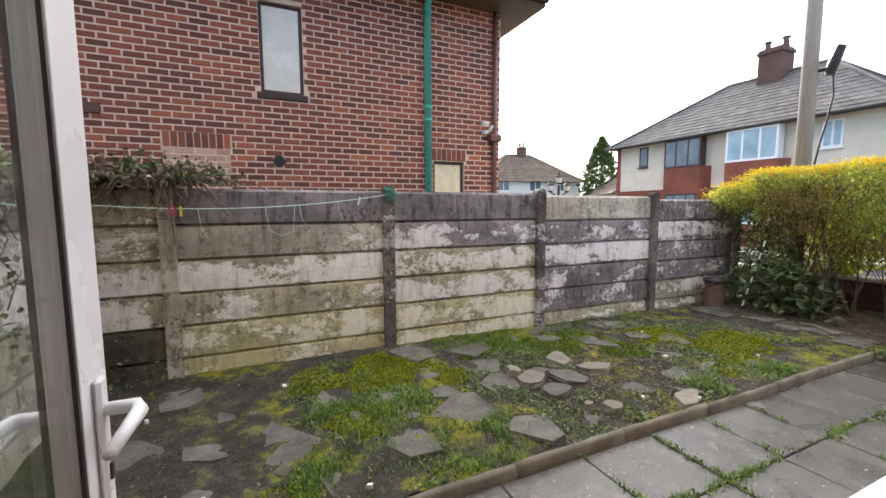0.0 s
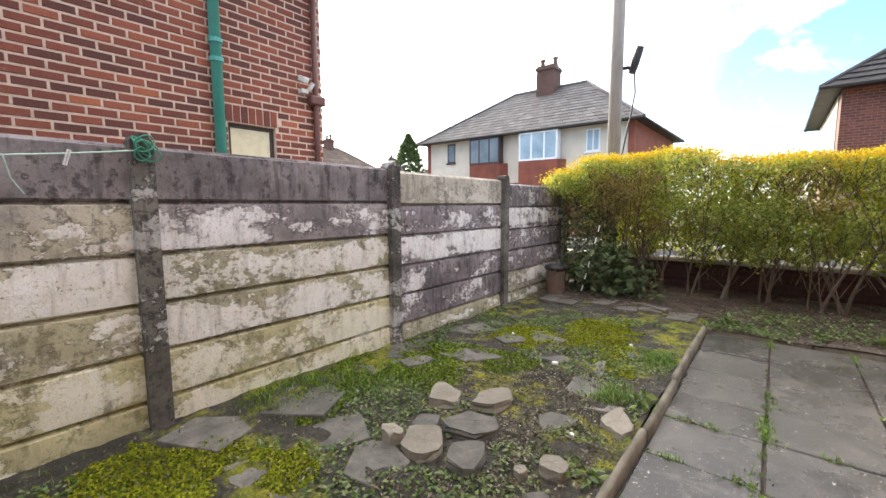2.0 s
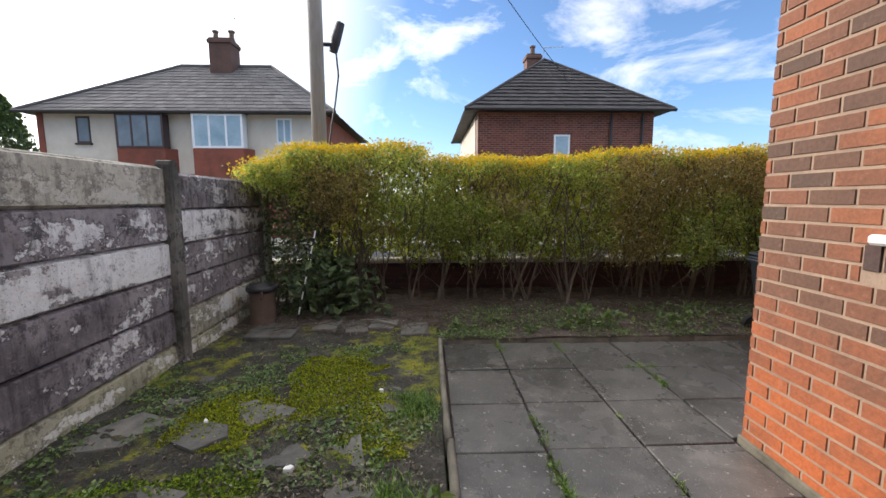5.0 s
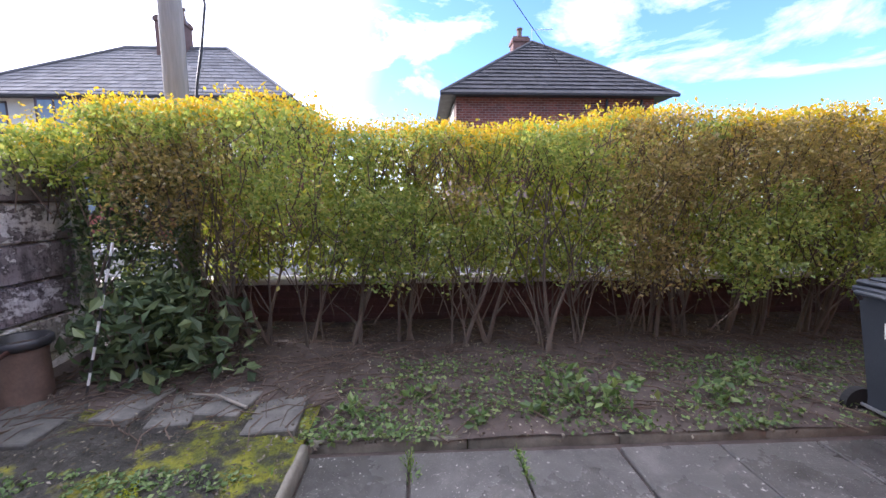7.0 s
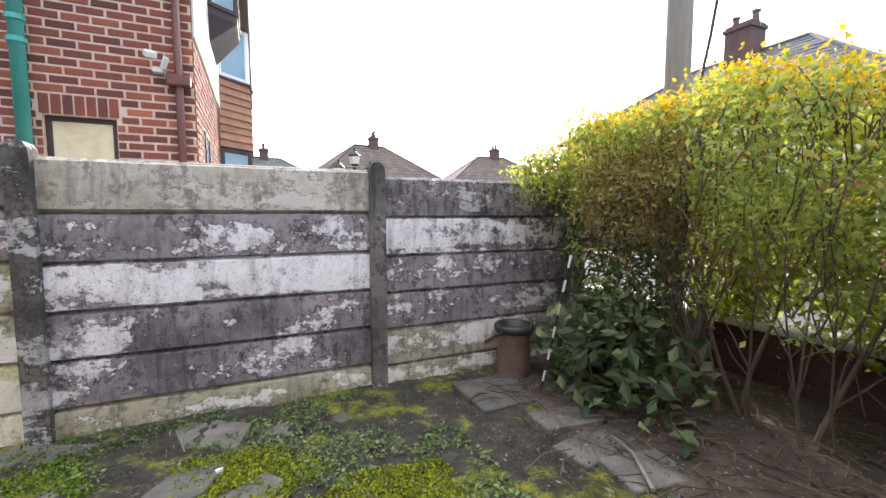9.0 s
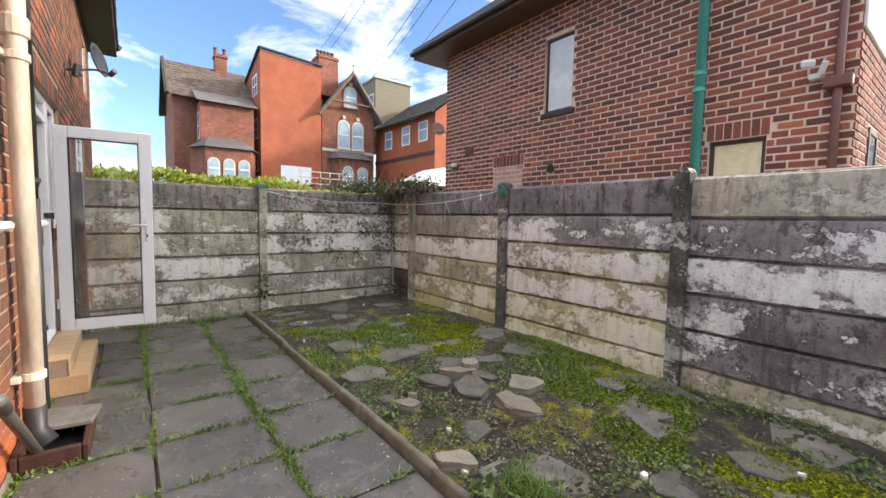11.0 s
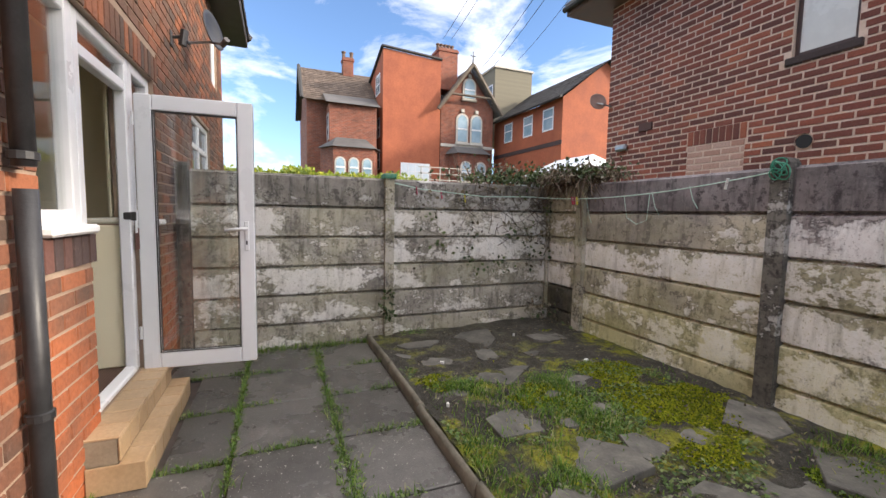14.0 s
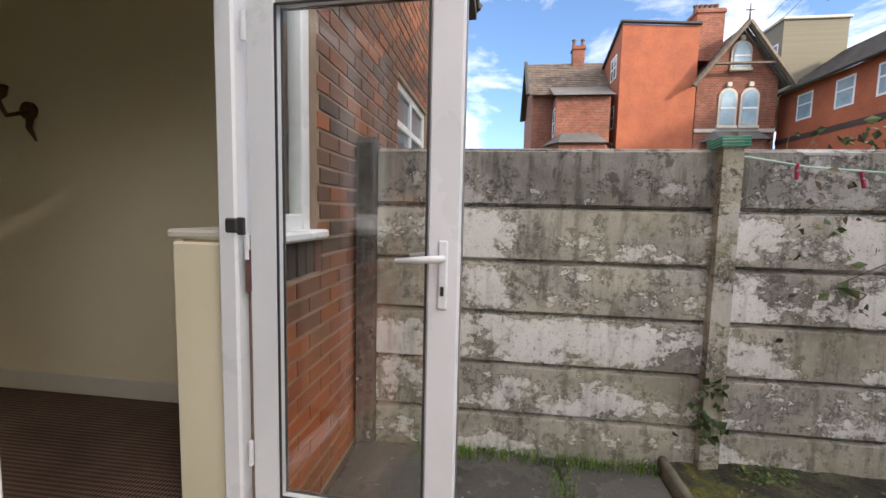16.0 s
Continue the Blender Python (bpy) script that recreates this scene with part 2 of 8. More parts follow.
M["brick_patch"] = brick_mat("brick_patch", [(0.0, (0.45, 0.24, 0.18)), (0.5, (0.52, 0.32, 0.25)), (1.0, (0.58, 0.4, 0.33))], (0.42, 0.28, 0.22))
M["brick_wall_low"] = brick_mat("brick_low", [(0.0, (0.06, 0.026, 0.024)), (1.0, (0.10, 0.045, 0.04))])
M["flag"] = plain("broken_flag", (0.0935, 0.0918, 0.0833), (0.246, 0.234, 0.208), 9, 0.85, 0, 0.5, 50, 0.35)
M["rubble"] = plain("rubble", (0.235, 0.212, 0.172), (0.391, 0.358, 0.3), 5, 0.9, 0, 0.5, 50, 0.3)
M["edging"] = plain("edging", (0.104, 0.096, 0.072), (0.288, 0.264, 0.208), 5, 0.9, 0, 0.5, 60, 0.2)
M["soil"] = plain("soil", (0.05, 0.037, 0.031), (0.125, 0.097, 0.082), 5, 0.95, 0, 0.8, 40)
M["f_top"] = peeling("concrete_top", (0.5, 0.47, 0.47), (0.11, 0.10, 0.105), (0.22, 0.198, 0.205), (0.6, 0.58, 0.58), 0.0, -0.3)
M["f_top_pale"] = peeling("concrete_top_pale", (0.6, 0.57, 0.5), (0.31, 0.285, 0.235), (0.45, 0.42, 0.36), (0.7, 0.67, 0.62), 0.0, 0.0, (0.19, 0.17, 0.15))
M["f_white"] = peeling("concrete_white", (0.86, 0.84, 0.84), (0.16, 0.142, 0.146), (0.36, 0.325, 0.325), (0.88, 0.87, 0.88), 0.0, 0.62, (0.09, 0.08, 0.085))
M["f_mid"] = peeling("concrete_mid", (0.86, 0.84, 0.83), (0.21, 0.193, 0.155), (0.43, 0.40, 0.32), (0.88, 0.86, 0.85), 0.38, 0.42, (0.085, 0.073, 0.066))
# lower boards: algae, paled further by window-reflected sun put into the colour
M["f_algae_lit"] = peeling("concrete_algae_lit", (0.86, 0.84, 0.74), (0.33, 0.305, 0.20), (0.58, 0.545, 0.38), (0.88, 0.86, 0.80), 0.7, 0.30, (0.12, 0.107, 0.075))
M["f_purple"] = peeling("concrete_purple", (0.84, 0.82, 0.83), (0.13, 0.113, 0.122), (0.27, 0.238, 0.25), (0.88, 0.86, 0.88), 0.0, 0.5, (0.05, 0.042, 0.048))
M["f_grey"] = peeling("concrete_grey", (0.84, 0.82, 0.81), (0.19, 0.174, 0.165), (0.40, 0.372, 0.32), (0.87, 0.85, 0.84), 0.25, 0.45, (0.09, 0.08, 0.085))
M["post"] = peeling("post_concrete", (0.476, 0.462, 0.406), (0.196, 0.182, 0.154), (0.378, 0.357, 0.294), (0.616, 0.588, 0.56), 0.3, 0.1)
M["post_dark"] = peeling("post_dark", (0.42, 0.41, 0.40), (0.05, 0.047, 0.042), (0.15, 0.14, 0.125), (0.6, 0.6, 0.6), 0.0, 0.1, (0.03, 0.027, 0.027))
M["upvc"] = plain("white_upvc", (0.78, 0.785, 0.8), (0.83, 0.835, 0.85), 3, 0.32, 0, 0.0)
M["upvc_grey"] = plain("gasket", (0.03, 0.03, 0.03), (0.05, 0.05, 0.05), 3, 0.5, 0, 0.0)
M["glass"] = glass_mat("window_glass")
M["pane"] = plain("far_pane", (0.10, 0.13, 0.16), (0.2, 0.24, 0.28), 1.0, 0.08, 0, 0.0)
M["pane_blind"] = plain("frosted_pane", (0.62, 0.64, 0.62), (0.74, 0.76, 0.74), 3, 0.25, 0, 0.0)
M["pane_cream"] = plain("cream_pane", (0.66, 0.58, 0.38), (0.76, 0.69, 0.48), 5, 0.3, 0, 0.0)
M["pane_white"] = plain("blind_pane", (0.72, 0.78, 0.82), (0.8, 0.85, 0.88), 3, 0.15, 0, 0.0)
def net_mat():
    """Patterned net: part cloth, part holes."""
    m, nt, bs, geo = start("net_curtain")
    n = noise_node(nt, geo, 14, 5, 0.6, (1, 1, 0.6))
    nt.links.new(ramp(nt, n, [(0.35, (0.5, 0.6, 0.53)), (0.65, (0.8, 0.86, 0.8))]), bs.inputs["Base Color"])
    bs.inputs["Roughness"].default_value = 0.9
    tp = nt.nodes.new("ShaderNodeBsdfTransparent")
    ms = nt.nodes.new("ShaderNodeMixShader")
    nt.links.new(ramp(nt, n, [(0.35, 0.4), (0.65, 0.8)]), ms.inputs[0])
    thin = nt.nodes.new("ShaderNodeBsdfTranslucent")
    thin.inputs["Color"].default_value = (0.8, 0.86, 0.8, 1)
    cloth = nt.nodes.new("ShaderNodeMixShader")
    cloth.inputs[0].default_value = 0.45
    nt.links.new(bs.outputs[0], cloth.inputs[1])
    nt.links.new(thin.outputs[0], cloth.inputs[2])
    nt.links.new(tp.outputs[0], ms.inputs[1])
    nt.links.new(cloth.outputs[0], ms.inputs[2])
    nt.links.new(ms.outputs[0], nt.nodes["Material Output"].inputs["Surface"])
    return m


M["net"] = net_mat()
M["green_pipe"] = plain("green_pipe", (0.075, 0.42, 0.37), (0.13, 0.54, 0.48), 3, 0.4, 0, 0.15, 80)
M["beige_pipe"] = plain("worn_cream_paint", (0.58, 0.47, 0.35), (0.8, 0.72, 0.6), 5, 0.6, 0, 0.3, 40, 0, (1, 1, 0.3))
M["brown_pipe"] = plain("brown_pipe", (0.13, 0.055, 0.045), (0.2, 0.08, 0.065), 5, 0.5, 0, 0.2, 60)
M["black_pipe"] = plain("black_pipe", (0.02, 0.02, 0.022), (0.045, 0.045, 0.05), 5, 0.45, 0, 0.2, 60)
M["grey_pipe"] = plain("grey_pipe", (0.11, 0.105, 0.10), (0.18, 0.17, 0.165), 5, 0.5, 0, 0.15, 60)
M["dark_frame"] = plain("dark_timber", (0.045, 0.028, 0.028), (0.08, 0.045, 0.042), 6, 0.55, 0, 0.2, 60)
M["soffit"] = plain("dark_soffit", (0.02, 0.018, 0.018), (0.04, 0.036, 0.034), 3, 0.6, 0, 0.2, 50)
M["brown_soffit"] = plain("brown_soffit", (0.10, 0.06, 0.042), (0.16, 0.095, 0.066), 3, 0.6, 0, 0.2, 50)
M["hung_tile"] = plain("hung_tile", (0.42, 0.20, 0.12), (0.58, 0.31, 0.19), 4, 0.8, 0, 0.3, 40, 0.25)
M["slate"] = plain("grey_roof_tile", (0.115, 0.11, 0.11), (0.2, 0.19, 0.19), 1.5, 0.88, 0, 0.3, 30, 0.35)
M["dark_tile"] = plain("dark_roof_tile", (0.04, 0.037, 0.038), (0.085, 0.078, 0.08), 1.5, 0.85, 0, 0.3, 30, 0.4)
M["brown_tile"] = plain("brown_roof_tile", (0.12, 0.085, 0.065), (0.2, 0.15, 0.12), 1.5, 0.88, 0, 0.3, 30, 0.35)
M["render"] = plain("cream_render", (0.66, 0.60, 0.50), (0.76, 0.71, 0.62), 2, 0.9, 0, 0.3, 40)
M["white_render"] = plain("white_render", (0.74, 0.74, 0.72), (0.82, 0.82, 0.80), 2, 0.9, 0, 0.3, 40)
M["red_render"] = plain("red_render", (0.342, 0.0945, 0.0468), (0.486, 0.149, 0.0738), 1.1, 0.85, 0, 0.35, 9)
M["far_brick"] = brick_mat("far_brick", [(0.0, (0.17, 0.05, 0.032)), (0.5, (0.24, 0.072, 0.045)), (1.0, (0.31, 0.095, 0.06))], (0.10, 0.04, 0.03))
def coursed_mat(name, c1, c2, joint):
    """Brickwork seen from afar, with its courses."""
    m, nt, bs, geo = start(name)
    sep, com = nt.nodes.new("ShaderNodeSeparateXYZ"), nt.nodes.new("ShaderNodeCombineXYZ")
    nt.links.new(geo.outputs["Position"], sep.inputs[0])
    nt.links.new(maths(nt, "ADD", sep.outputs["X"], sep.outputs["Y"]), com.inputs["X"])
    nt.links.new(sep.outputs["Z"], com.inputs["Y"])
    b = nt.nodes.new("ShaderNodeTexBrick")
    nt.links.new(com.outputs[0], b.inputs["Vector"])
    b.inputs["Color1"].default_value, b.inputs["Color2"].default_value, b.inputs["Mortar"].default_value = rgb(c1), rgb(c2), rgb(joint)
    for k, v in (("Scale", 1.0), ("Mortar Size", 0.012), ("Brick Width", 0.24), ("Row Height", 0.086)):
        b.inputs[k].default_value = v
    n1, n2 = noise_node(nt, geo, 0.9, 6, 0.65), noise_node(nt, geo, 4.0, 6, 0.65)
    col = mix(nt, 0.7, b.outputs["Color"], ramp(nt, n1, [(0.3, 0.4), (0.65, 1.0)]), "MULTIPLY")
    col = mix(nt, 0.5, col, ramp(nt, n2, [(0.3, 0.5), (0.65, 1.0)]), "MULTIPLY")
    nt.links.new(col, bs.inputs["Base Color"])
    bs.inputs["Roughness"].default_value = 0.88
    bump(nt, bs, b.outputs["Fac"], -0.3, 0.01)
    return m


M["villa_brick"] = coursed_mat("villa_brick", (0.38, 0.105, 0.055), (0.22, 0.066, 0.042), (0.34, 0.2, 0.15))
M["mesh_dish"] = plain("mesh_dish", (0.36, 0.23, 0.19), (0.46, 0.31, 0.26), 8, 0.6, 0, 0.2, 60)
M["mortar_dark"] = plain("old_mortar", (0.26, 0.17, 0.14), (0.34, 0.24, 0.2), 4, 0.9, 0, 0.4, 90)
M["chimney_brick"] = brick_mat("chimney_brick", [(0.0, (0.10, 0.055, 0.045)), (1.0, (0.19, 0.10, 0.08))])
M["f_back"] = peeling("concrete_back", (0.78, 0.76, 0.72), (0.2, 0.185, 0.165), (0.40, 0.375, 0.33), (0.84, 0.82, 0.79), 0.25, 0.45, (0.09, 0.082, 0.075))
M["f_back_white"] = peeling("concrete_back_white", (0.82, 0.8, 0.77), (0.24, 0.22, 0.2), (0.46, 0.43, 0.38), (0.82, 0.8, 0.77), 0.12, 0.6, (0.1, 0.092, 0.085))
M["f_back_dark"] = peeling("concrete_back_dark", (0.432, 0.42, 0.408), (0.132, 0.12, 0.114), (0.24, 0.228, 0.21), (0.6, 0.588, 0.576), 0.1, 0.28)
M["clad"] = plain("olive_cladding", (0.19, 0.17, 0.12), (0.24, 0.215, 0.155), 1, 0.8, 0, 0.2, 20, 0, (0.2, 0.2, 8))
M["stone_trim"] = plain("pale_stone", (0.55, 0.50, 0.43), (0.66, 0.61, 0.54), 3, 0.9, 0, 0.3, 40)
M["wood_pole"] = plain("pole_wood", (0.28, 0.26, 0.24), (0.42, 0.40, 0.375), 5, 0.85, 0, 0.4, 40, 0, (1, 1, 0.1))
M["bark"] = plain("bark", (0.12, 0.092, 0.072), (0.24, 0.195, 0.15), 8, 0.9, 0, 0.6, 70, 0.3, (1, 1, 0.3))
M["twig"] = plain("dry_twig", (0.11, 0.076, 0.056), (0.22, 0.16, 0.115), 10, 0.9, 0, 0.3, 60, 0.5)
M["privet"] = leaf_mat("privet_leaf", [(0.0, (0.18, 0.26, 0.08)), (0.5, (0.36, 0.47, 0.14)), (0.85, (0.52, 0.58, 0.19)), (1.0, (0.64, 0.57, 0.22))], 0.62)
M["privet_gold"] = leaf_mat("golden_leaf", [(0.0, (0.42, 0.41, 0.03)), (0.5, (0.68, 0.54, 0.025)), (1.0, (0.80, 0.46, 0.02))], 0.55)
M["fresh_leaf"] = leaf_mat("fresh_leaf", [(0.0, (0.16, 0.24, 0.03)), (0.6, (0.34, 0.42, 0.04)), (1.0, (0.56, 0.56, 0.06))], 0.5)
M["moss_green"] = leaf_mat("green_moss", [(0.0, (0.045, 0.085, 0.012)), (0.5, (0.13, 0.22, 0.018)), (1.0, (0.32, 0.42, 0.03))], 0.3, 0.95)
M["privet_bare"] = leaf_mat("brown_privet_leaf", [(0.0, (0.21, 0.18, 0.09)), (0.6, (0.38, 0.33, 0.14)), (1.0, (0.52, 0.38, 0.18))], 0.55)
M["privet_outer"] = leaf_mat("outer_leaf", [(0.0, (0.22, 0.29, 0.05)), (0.6, (0.38, 0.43, 0.07)), (1.0, (0.56, 0.53, 0.09))], 0.55)
M["ivy"] = leaf_mat("ivy_leaf", [(0.0, (0.04, 0.065, 0.032)), (0.6, (0.09, 0.14, 0.058)), (1.0, (0.19, 0.24, 0.10))], 0.2, 0.6)
M["weed"] = leaf_mat("weed_leaf", [(0.0, (0.08, 0.144, 0.048)), (0.6, (0.168, 0.272, 0.084)), (1.0, (0.32, 0.4, 0.16))], 0.35)
M["grass"] = leaf_mat("grass_blade", [(0.0, (0.045, 0.11, 0.012)), (0.55, (0.14, 0.30, 0.03)), (0.88, (0.28, 0.42, 0.07)), (1.0, (0.50, 0.47, 0.25))], 0.35)
M["moss"] = leaf_mat("moss_clump", [(0.0, (0.07, 0.11, 0.01)), (0.5, (0.25, 0.32, 0.014)), (1.0, (0.50, 0.50, 0.03))], 0.35, 0.95)
M["litter"] = leaf_mat("dead_leaf", [(0.0, (0.062, 0.0465, 0.0322)), (0.5, (0.167, 0.14, 0.0992)), (0.85, (0.279, 0.248, 0.186)), (1.0, (0.409, 0.372, 0.31))], 0.15, 0.8)
M["bin"] = plain("bin_plastic", (0.04, 0.048, 0.06), (0.06, 0.068, 0.08), 4, 0.42, 0, 0.1, 90)
M["rubber"] = plain("rubber", (0.015, 0.015, 0.015), (0.03, 0.03, 0.03), 6, 0.8, 0, 0.2, 60)
M["paper"] = plain("paper", (0.72, 0.72, 0.70), (0.8, 0.8, 0.78), 8, 0.7, 0, 0.0)
M["ink"] = plain("ink", (0.35, 0.34, 0.36), (0.42, 0.41, 0.43), 8, 0.7, 0, 0.0)
M["terracotta"] = plain("clay_pot", (0.11, 0.075, 0.058), (0.21, 0.14, 0.105), 5, 0.85, 0, 0.3, 50)
M["tile_step"] = plain("buff_tile", (0.46, 0.31, 0.17), (0.58, 0.41, 0.25), 4, 0.45, 0, 0.15, 50, 0.15)
M["grout"] = plain("grout", (0.25, 0.2, 0.14), (0.35, 0.28, 0.2), 6, 0.9, 0, 0.3, 60)
M["cream"] = plain("cream_wall", (0.83, 0.74, 0.52), (0.86, 0.79, 0.60), 1.2, 0.85, 0, 0.0, 80)
M["ceil"] = plain("ceiling_white", (0.74, 0.72, 0.66), (0.8, 0.78, 0.72), 1.2, 0.9, 0, 0.1, 80)
M["skirt"] = plain("skirting_paint", (0.68, 0.64, 0.54), (0.74, 0.7, 0.6), 2, 0.45, 0, 0.0)
M["brass"] = plain("aged_brass", (0.10, 0.06, 0.03), (0.2, 0.13, 0.06), 12, 0.45, 0.7, 0.2, 60)
M["asphalt"] = plain("asphalt", (0.04, 0.04, 0.042), (0.065, 0.065, 0.066), 2, 0.85, 0, 0.4, 90)
M["pavement"] = plain("pavement_slab", (0.36, 0.35, 0.33), (0.46, 0.45, 0.43), 2, 0.85, 0, 0.3, 60)
M["lawn"] = plain("rough_ground", (0.05, 0.07, 0.025), (0.10, 0.11, 0.05), 0.8, 0.95, 0, 0.5, 20)
M["rope"] = plain("clothes_line", (0.35, 0.58, 0.5), (0.6, 0.74, 0.67), 20, 0.6, 0, 0.0)
M["rope_green"] = plain("green_cord", (0.03, 0.22, 0.14), (0.06, 0.3, 0.2), 20, 0.6, 0, 0.0)
M["peg_white"] = plain("white_peg", (0.7, 0.72, 0.72), (0.78, 0.8, 0.8), 10, 0.4, 0, 0.0)
M["peg_pink"] = plain("red_peg", (0.42, 0.03, 0.08), (0.5, 0.05, 0.12), 10, 0.4, 0, 0.0)
M["peg_yellow"] = plain("yellow_peg", (0.7, 0.62, 0.05), (0.78, 0.7, 0.08), 10, 0.4, 0, 0.0)
M["metal"] = plain("galvanised", (0.35, 0.35, 0.36), (0.48, 0.48, 0.5), 10, 0.4, 0.8, 0.1, 60)
M["wire"] = plain("cable", (0.02, 0.02, 0.022), (0.03, 0.03, 0.032), 10, 0.6, 0, 0.0)
M["rust"] = plain("rusty_iron", (0.04, 0.016, 0.012), (0.085, 0.032, 0.022), 12, 0.8, 0.2, 0.5, 60)
M["orange_paint"] = plain("orange_sealant", (0.45, 0.13, 0.03), (0.55, 0.18, 0.05), 20, 0.7, 0, 0.2, 60)
M["conifer"] = leaf_mat("conifer_leaf", [(0.0, (0.05, 0.10, 0.035)), (1.0, (0.12, 0.18, 0.06))], 0.4)


def ground_mat():
    """Damp soil with moss growing over it."""
    m, nt, bs, geo = start("mossy_ground")
    big = noise_node(nt, geo, 1.1, 5, 0.6)
    mid = noise_node(nt, geo, 5.0, 7, 0.65)
    fine = noise_node(nt, geo, 60, 5, 0.7)
    soil = ramp(nt, mid, [(0.3, (0.036, 0.034, 0.028)), (0.52, (0.088, 0.082, 0.068)), (0.7, (0.165, 0.156, 0.135))])
    moss = ramp(nt, mid, [(0.3, (0.0675, 0.09, 0.0135)), (0.5, (0.225, 0.247, 0.021)), (0.7, (0.435, 0.413, 0.0338))])
    fac = maths(nt, "ADD", big, maths(nt, "MULTIPLY", maths(nt, "SUBTRACT", mid, 0.5), 0.7))
    clod = noise_node(nt, geo, 16, 9, 0.75)
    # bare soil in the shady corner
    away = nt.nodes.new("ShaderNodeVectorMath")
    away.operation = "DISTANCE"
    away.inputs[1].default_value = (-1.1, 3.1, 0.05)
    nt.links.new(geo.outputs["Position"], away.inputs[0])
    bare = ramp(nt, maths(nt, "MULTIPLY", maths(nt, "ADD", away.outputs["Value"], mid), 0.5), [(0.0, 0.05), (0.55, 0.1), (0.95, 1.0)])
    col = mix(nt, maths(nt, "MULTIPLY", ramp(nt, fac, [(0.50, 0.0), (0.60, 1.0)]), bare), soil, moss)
    col = mix(nt, ramp(nt, clod, [(0.5, 0.0), (0.62, 0.75)]), col, (0.05, 0.043, 0.032))
    col = mix(nt, ramp(nt, noise_node(nt, geo, 42, 6, 0.7), [(0.60, 0.0), (0.68, 0.7)]), col, (0.27, 0.25, 0.2))
    col = mix(nt, 0.6, col, ramp(nt, fine, [(0.3, 0.4), (0.58, 1.0)]), "MULTIPLY")
    nt.links.new(col, bs.inputs["Base Color"])
    bs.inputs["Roughness"].default_value = 0.95
    bump(nt, bs, maths(nt, "ADD", fine, clod), 1.0, 0.03)
    return m


M["mossy"] = ground_mat()


def carpet_mat():
    """Ribbed cord carpet: fine rows of loops."""
    m, nt, bs, geo = start("brown_carpet")
    ribs = []
    for axis, scale in (("X", 13.0), ("Y", 19.0)):
        w = nt.nodes.new("ShaderNodeTexWave")
        w.bands_direction, w.inputs["Scale"].default_value = axis, scale
        w.inputs["Distortion"].default_value = 0.3
        nt.links.new(geo.outputs["Position"], w.inputs["Vector"])
        ribs.append(w.outputs["Fac"])
    rib = mix(nt, 0.5, ribs[0], ribs[1])
    n = noise_node(nt, geo, 5, 5, 0.6)
    col = mix(nt, 1.0, ramp(nt, n, [(0.3, (0.15, 0.085, 0.06)), (0.7, (0.22, 0.135, 0.10))]), ramp(nt, rib, [(0.3, 0.2), (0.7, 1.0)]), "MULTIPLY")
    nt.links.new(col, bs.inputs["Base Color"])
    bs.inputs["Roughness"].default_value = 0.95
    bump(nt, bs, rib, 0.6, 0.008)
    return m


M["carpet"] = carpet_mat()
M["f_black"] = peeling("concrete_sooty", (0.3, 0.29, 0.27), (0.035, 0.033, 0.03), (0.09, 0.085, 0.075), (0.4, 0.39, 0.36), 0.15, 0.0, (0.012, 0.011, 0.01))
# opaque pane; the sky's reflection is put into its blue base colour
M["pane_blue"] = plain("sky_tinted_pane", (0.22, 0.34, 0.42), (0.42, 0.54, 0.62), 1.2, 0.1, 0, 0.0)


def slab_mat():
    """Concrete paving: damp stains, pale lichen specks, fine grain."""
    m, nt, bs, geo = start("paving_slab")
    big = noise_node(nt, geo, 1.4, 6, 0.6)
    mid = noise_node(nt, geo, 7, 7, 0.65)
    fine = noise_node(nt, geo, 75, 4, 0.7)
    speck = noise_node(nt, geo, 30, 3, 0.5)
    col = ramp(nt, big, [(0.3, (0.0899, 0.0857, 0.0809)), (0.7, (0.173, 0.164, 0.153))])
    col = mix(nt, 0.55, col, ramp(nt, mid, [(0.3, 0.45), (0.65, 1.0)]), "MULTIPLY")
    col = mix(nt, 1.0, col, ramp(nt, pick(nt, geo), [(0.0, 0.72), (1.0, 1.0)]), "MULTIPLY")
    worn = noise_node(nt, geo, 3.2, 9, 0.7, (1, 1, 1), 0.6)
    col = mix(nt, ramp(nt, worn, [(0.52, 0.0), (0.66, 0.5)]), col, (0.22, 0.205, 0.19))
    col = mix(nt, ramp(nt, noise_node(nt, geo, 2.1, 8, 0.65), [(0.55, 0.0), (0.7, 0.7)]), col, (0.03, 0.028, 0.024))
    col = mix(nt, ramp(nt, speck, [(0.67, 0.0), (0.70, 0.85)]), col, (0.46, 0.44, 0.40))
    col = mix(nt, ramp(nt, noise_node(nt, geo, 110, 2, 0.5), [(0.68, 0.0), (0.73, 0.8)]), col, (0.5, 0.48, 0.44))
    col = mix(nt, 0.4, col, ramp(nt, fine, [(0.25, 0.4), (0.7, 1.0)]), "MULTIPLY")
    nt.links.new(col, bs.inputs["Base Color"])
    nt.links.new(ramp(nt, big, [(0.35, 0.17), (0.65, 0.40)]), bs.inputs["Roughness"])
    bump(nt, bs, maths(nt, "ADD", fine, mid), 0.4, 0.006)
    return m


M["slab"] = slab_mat()


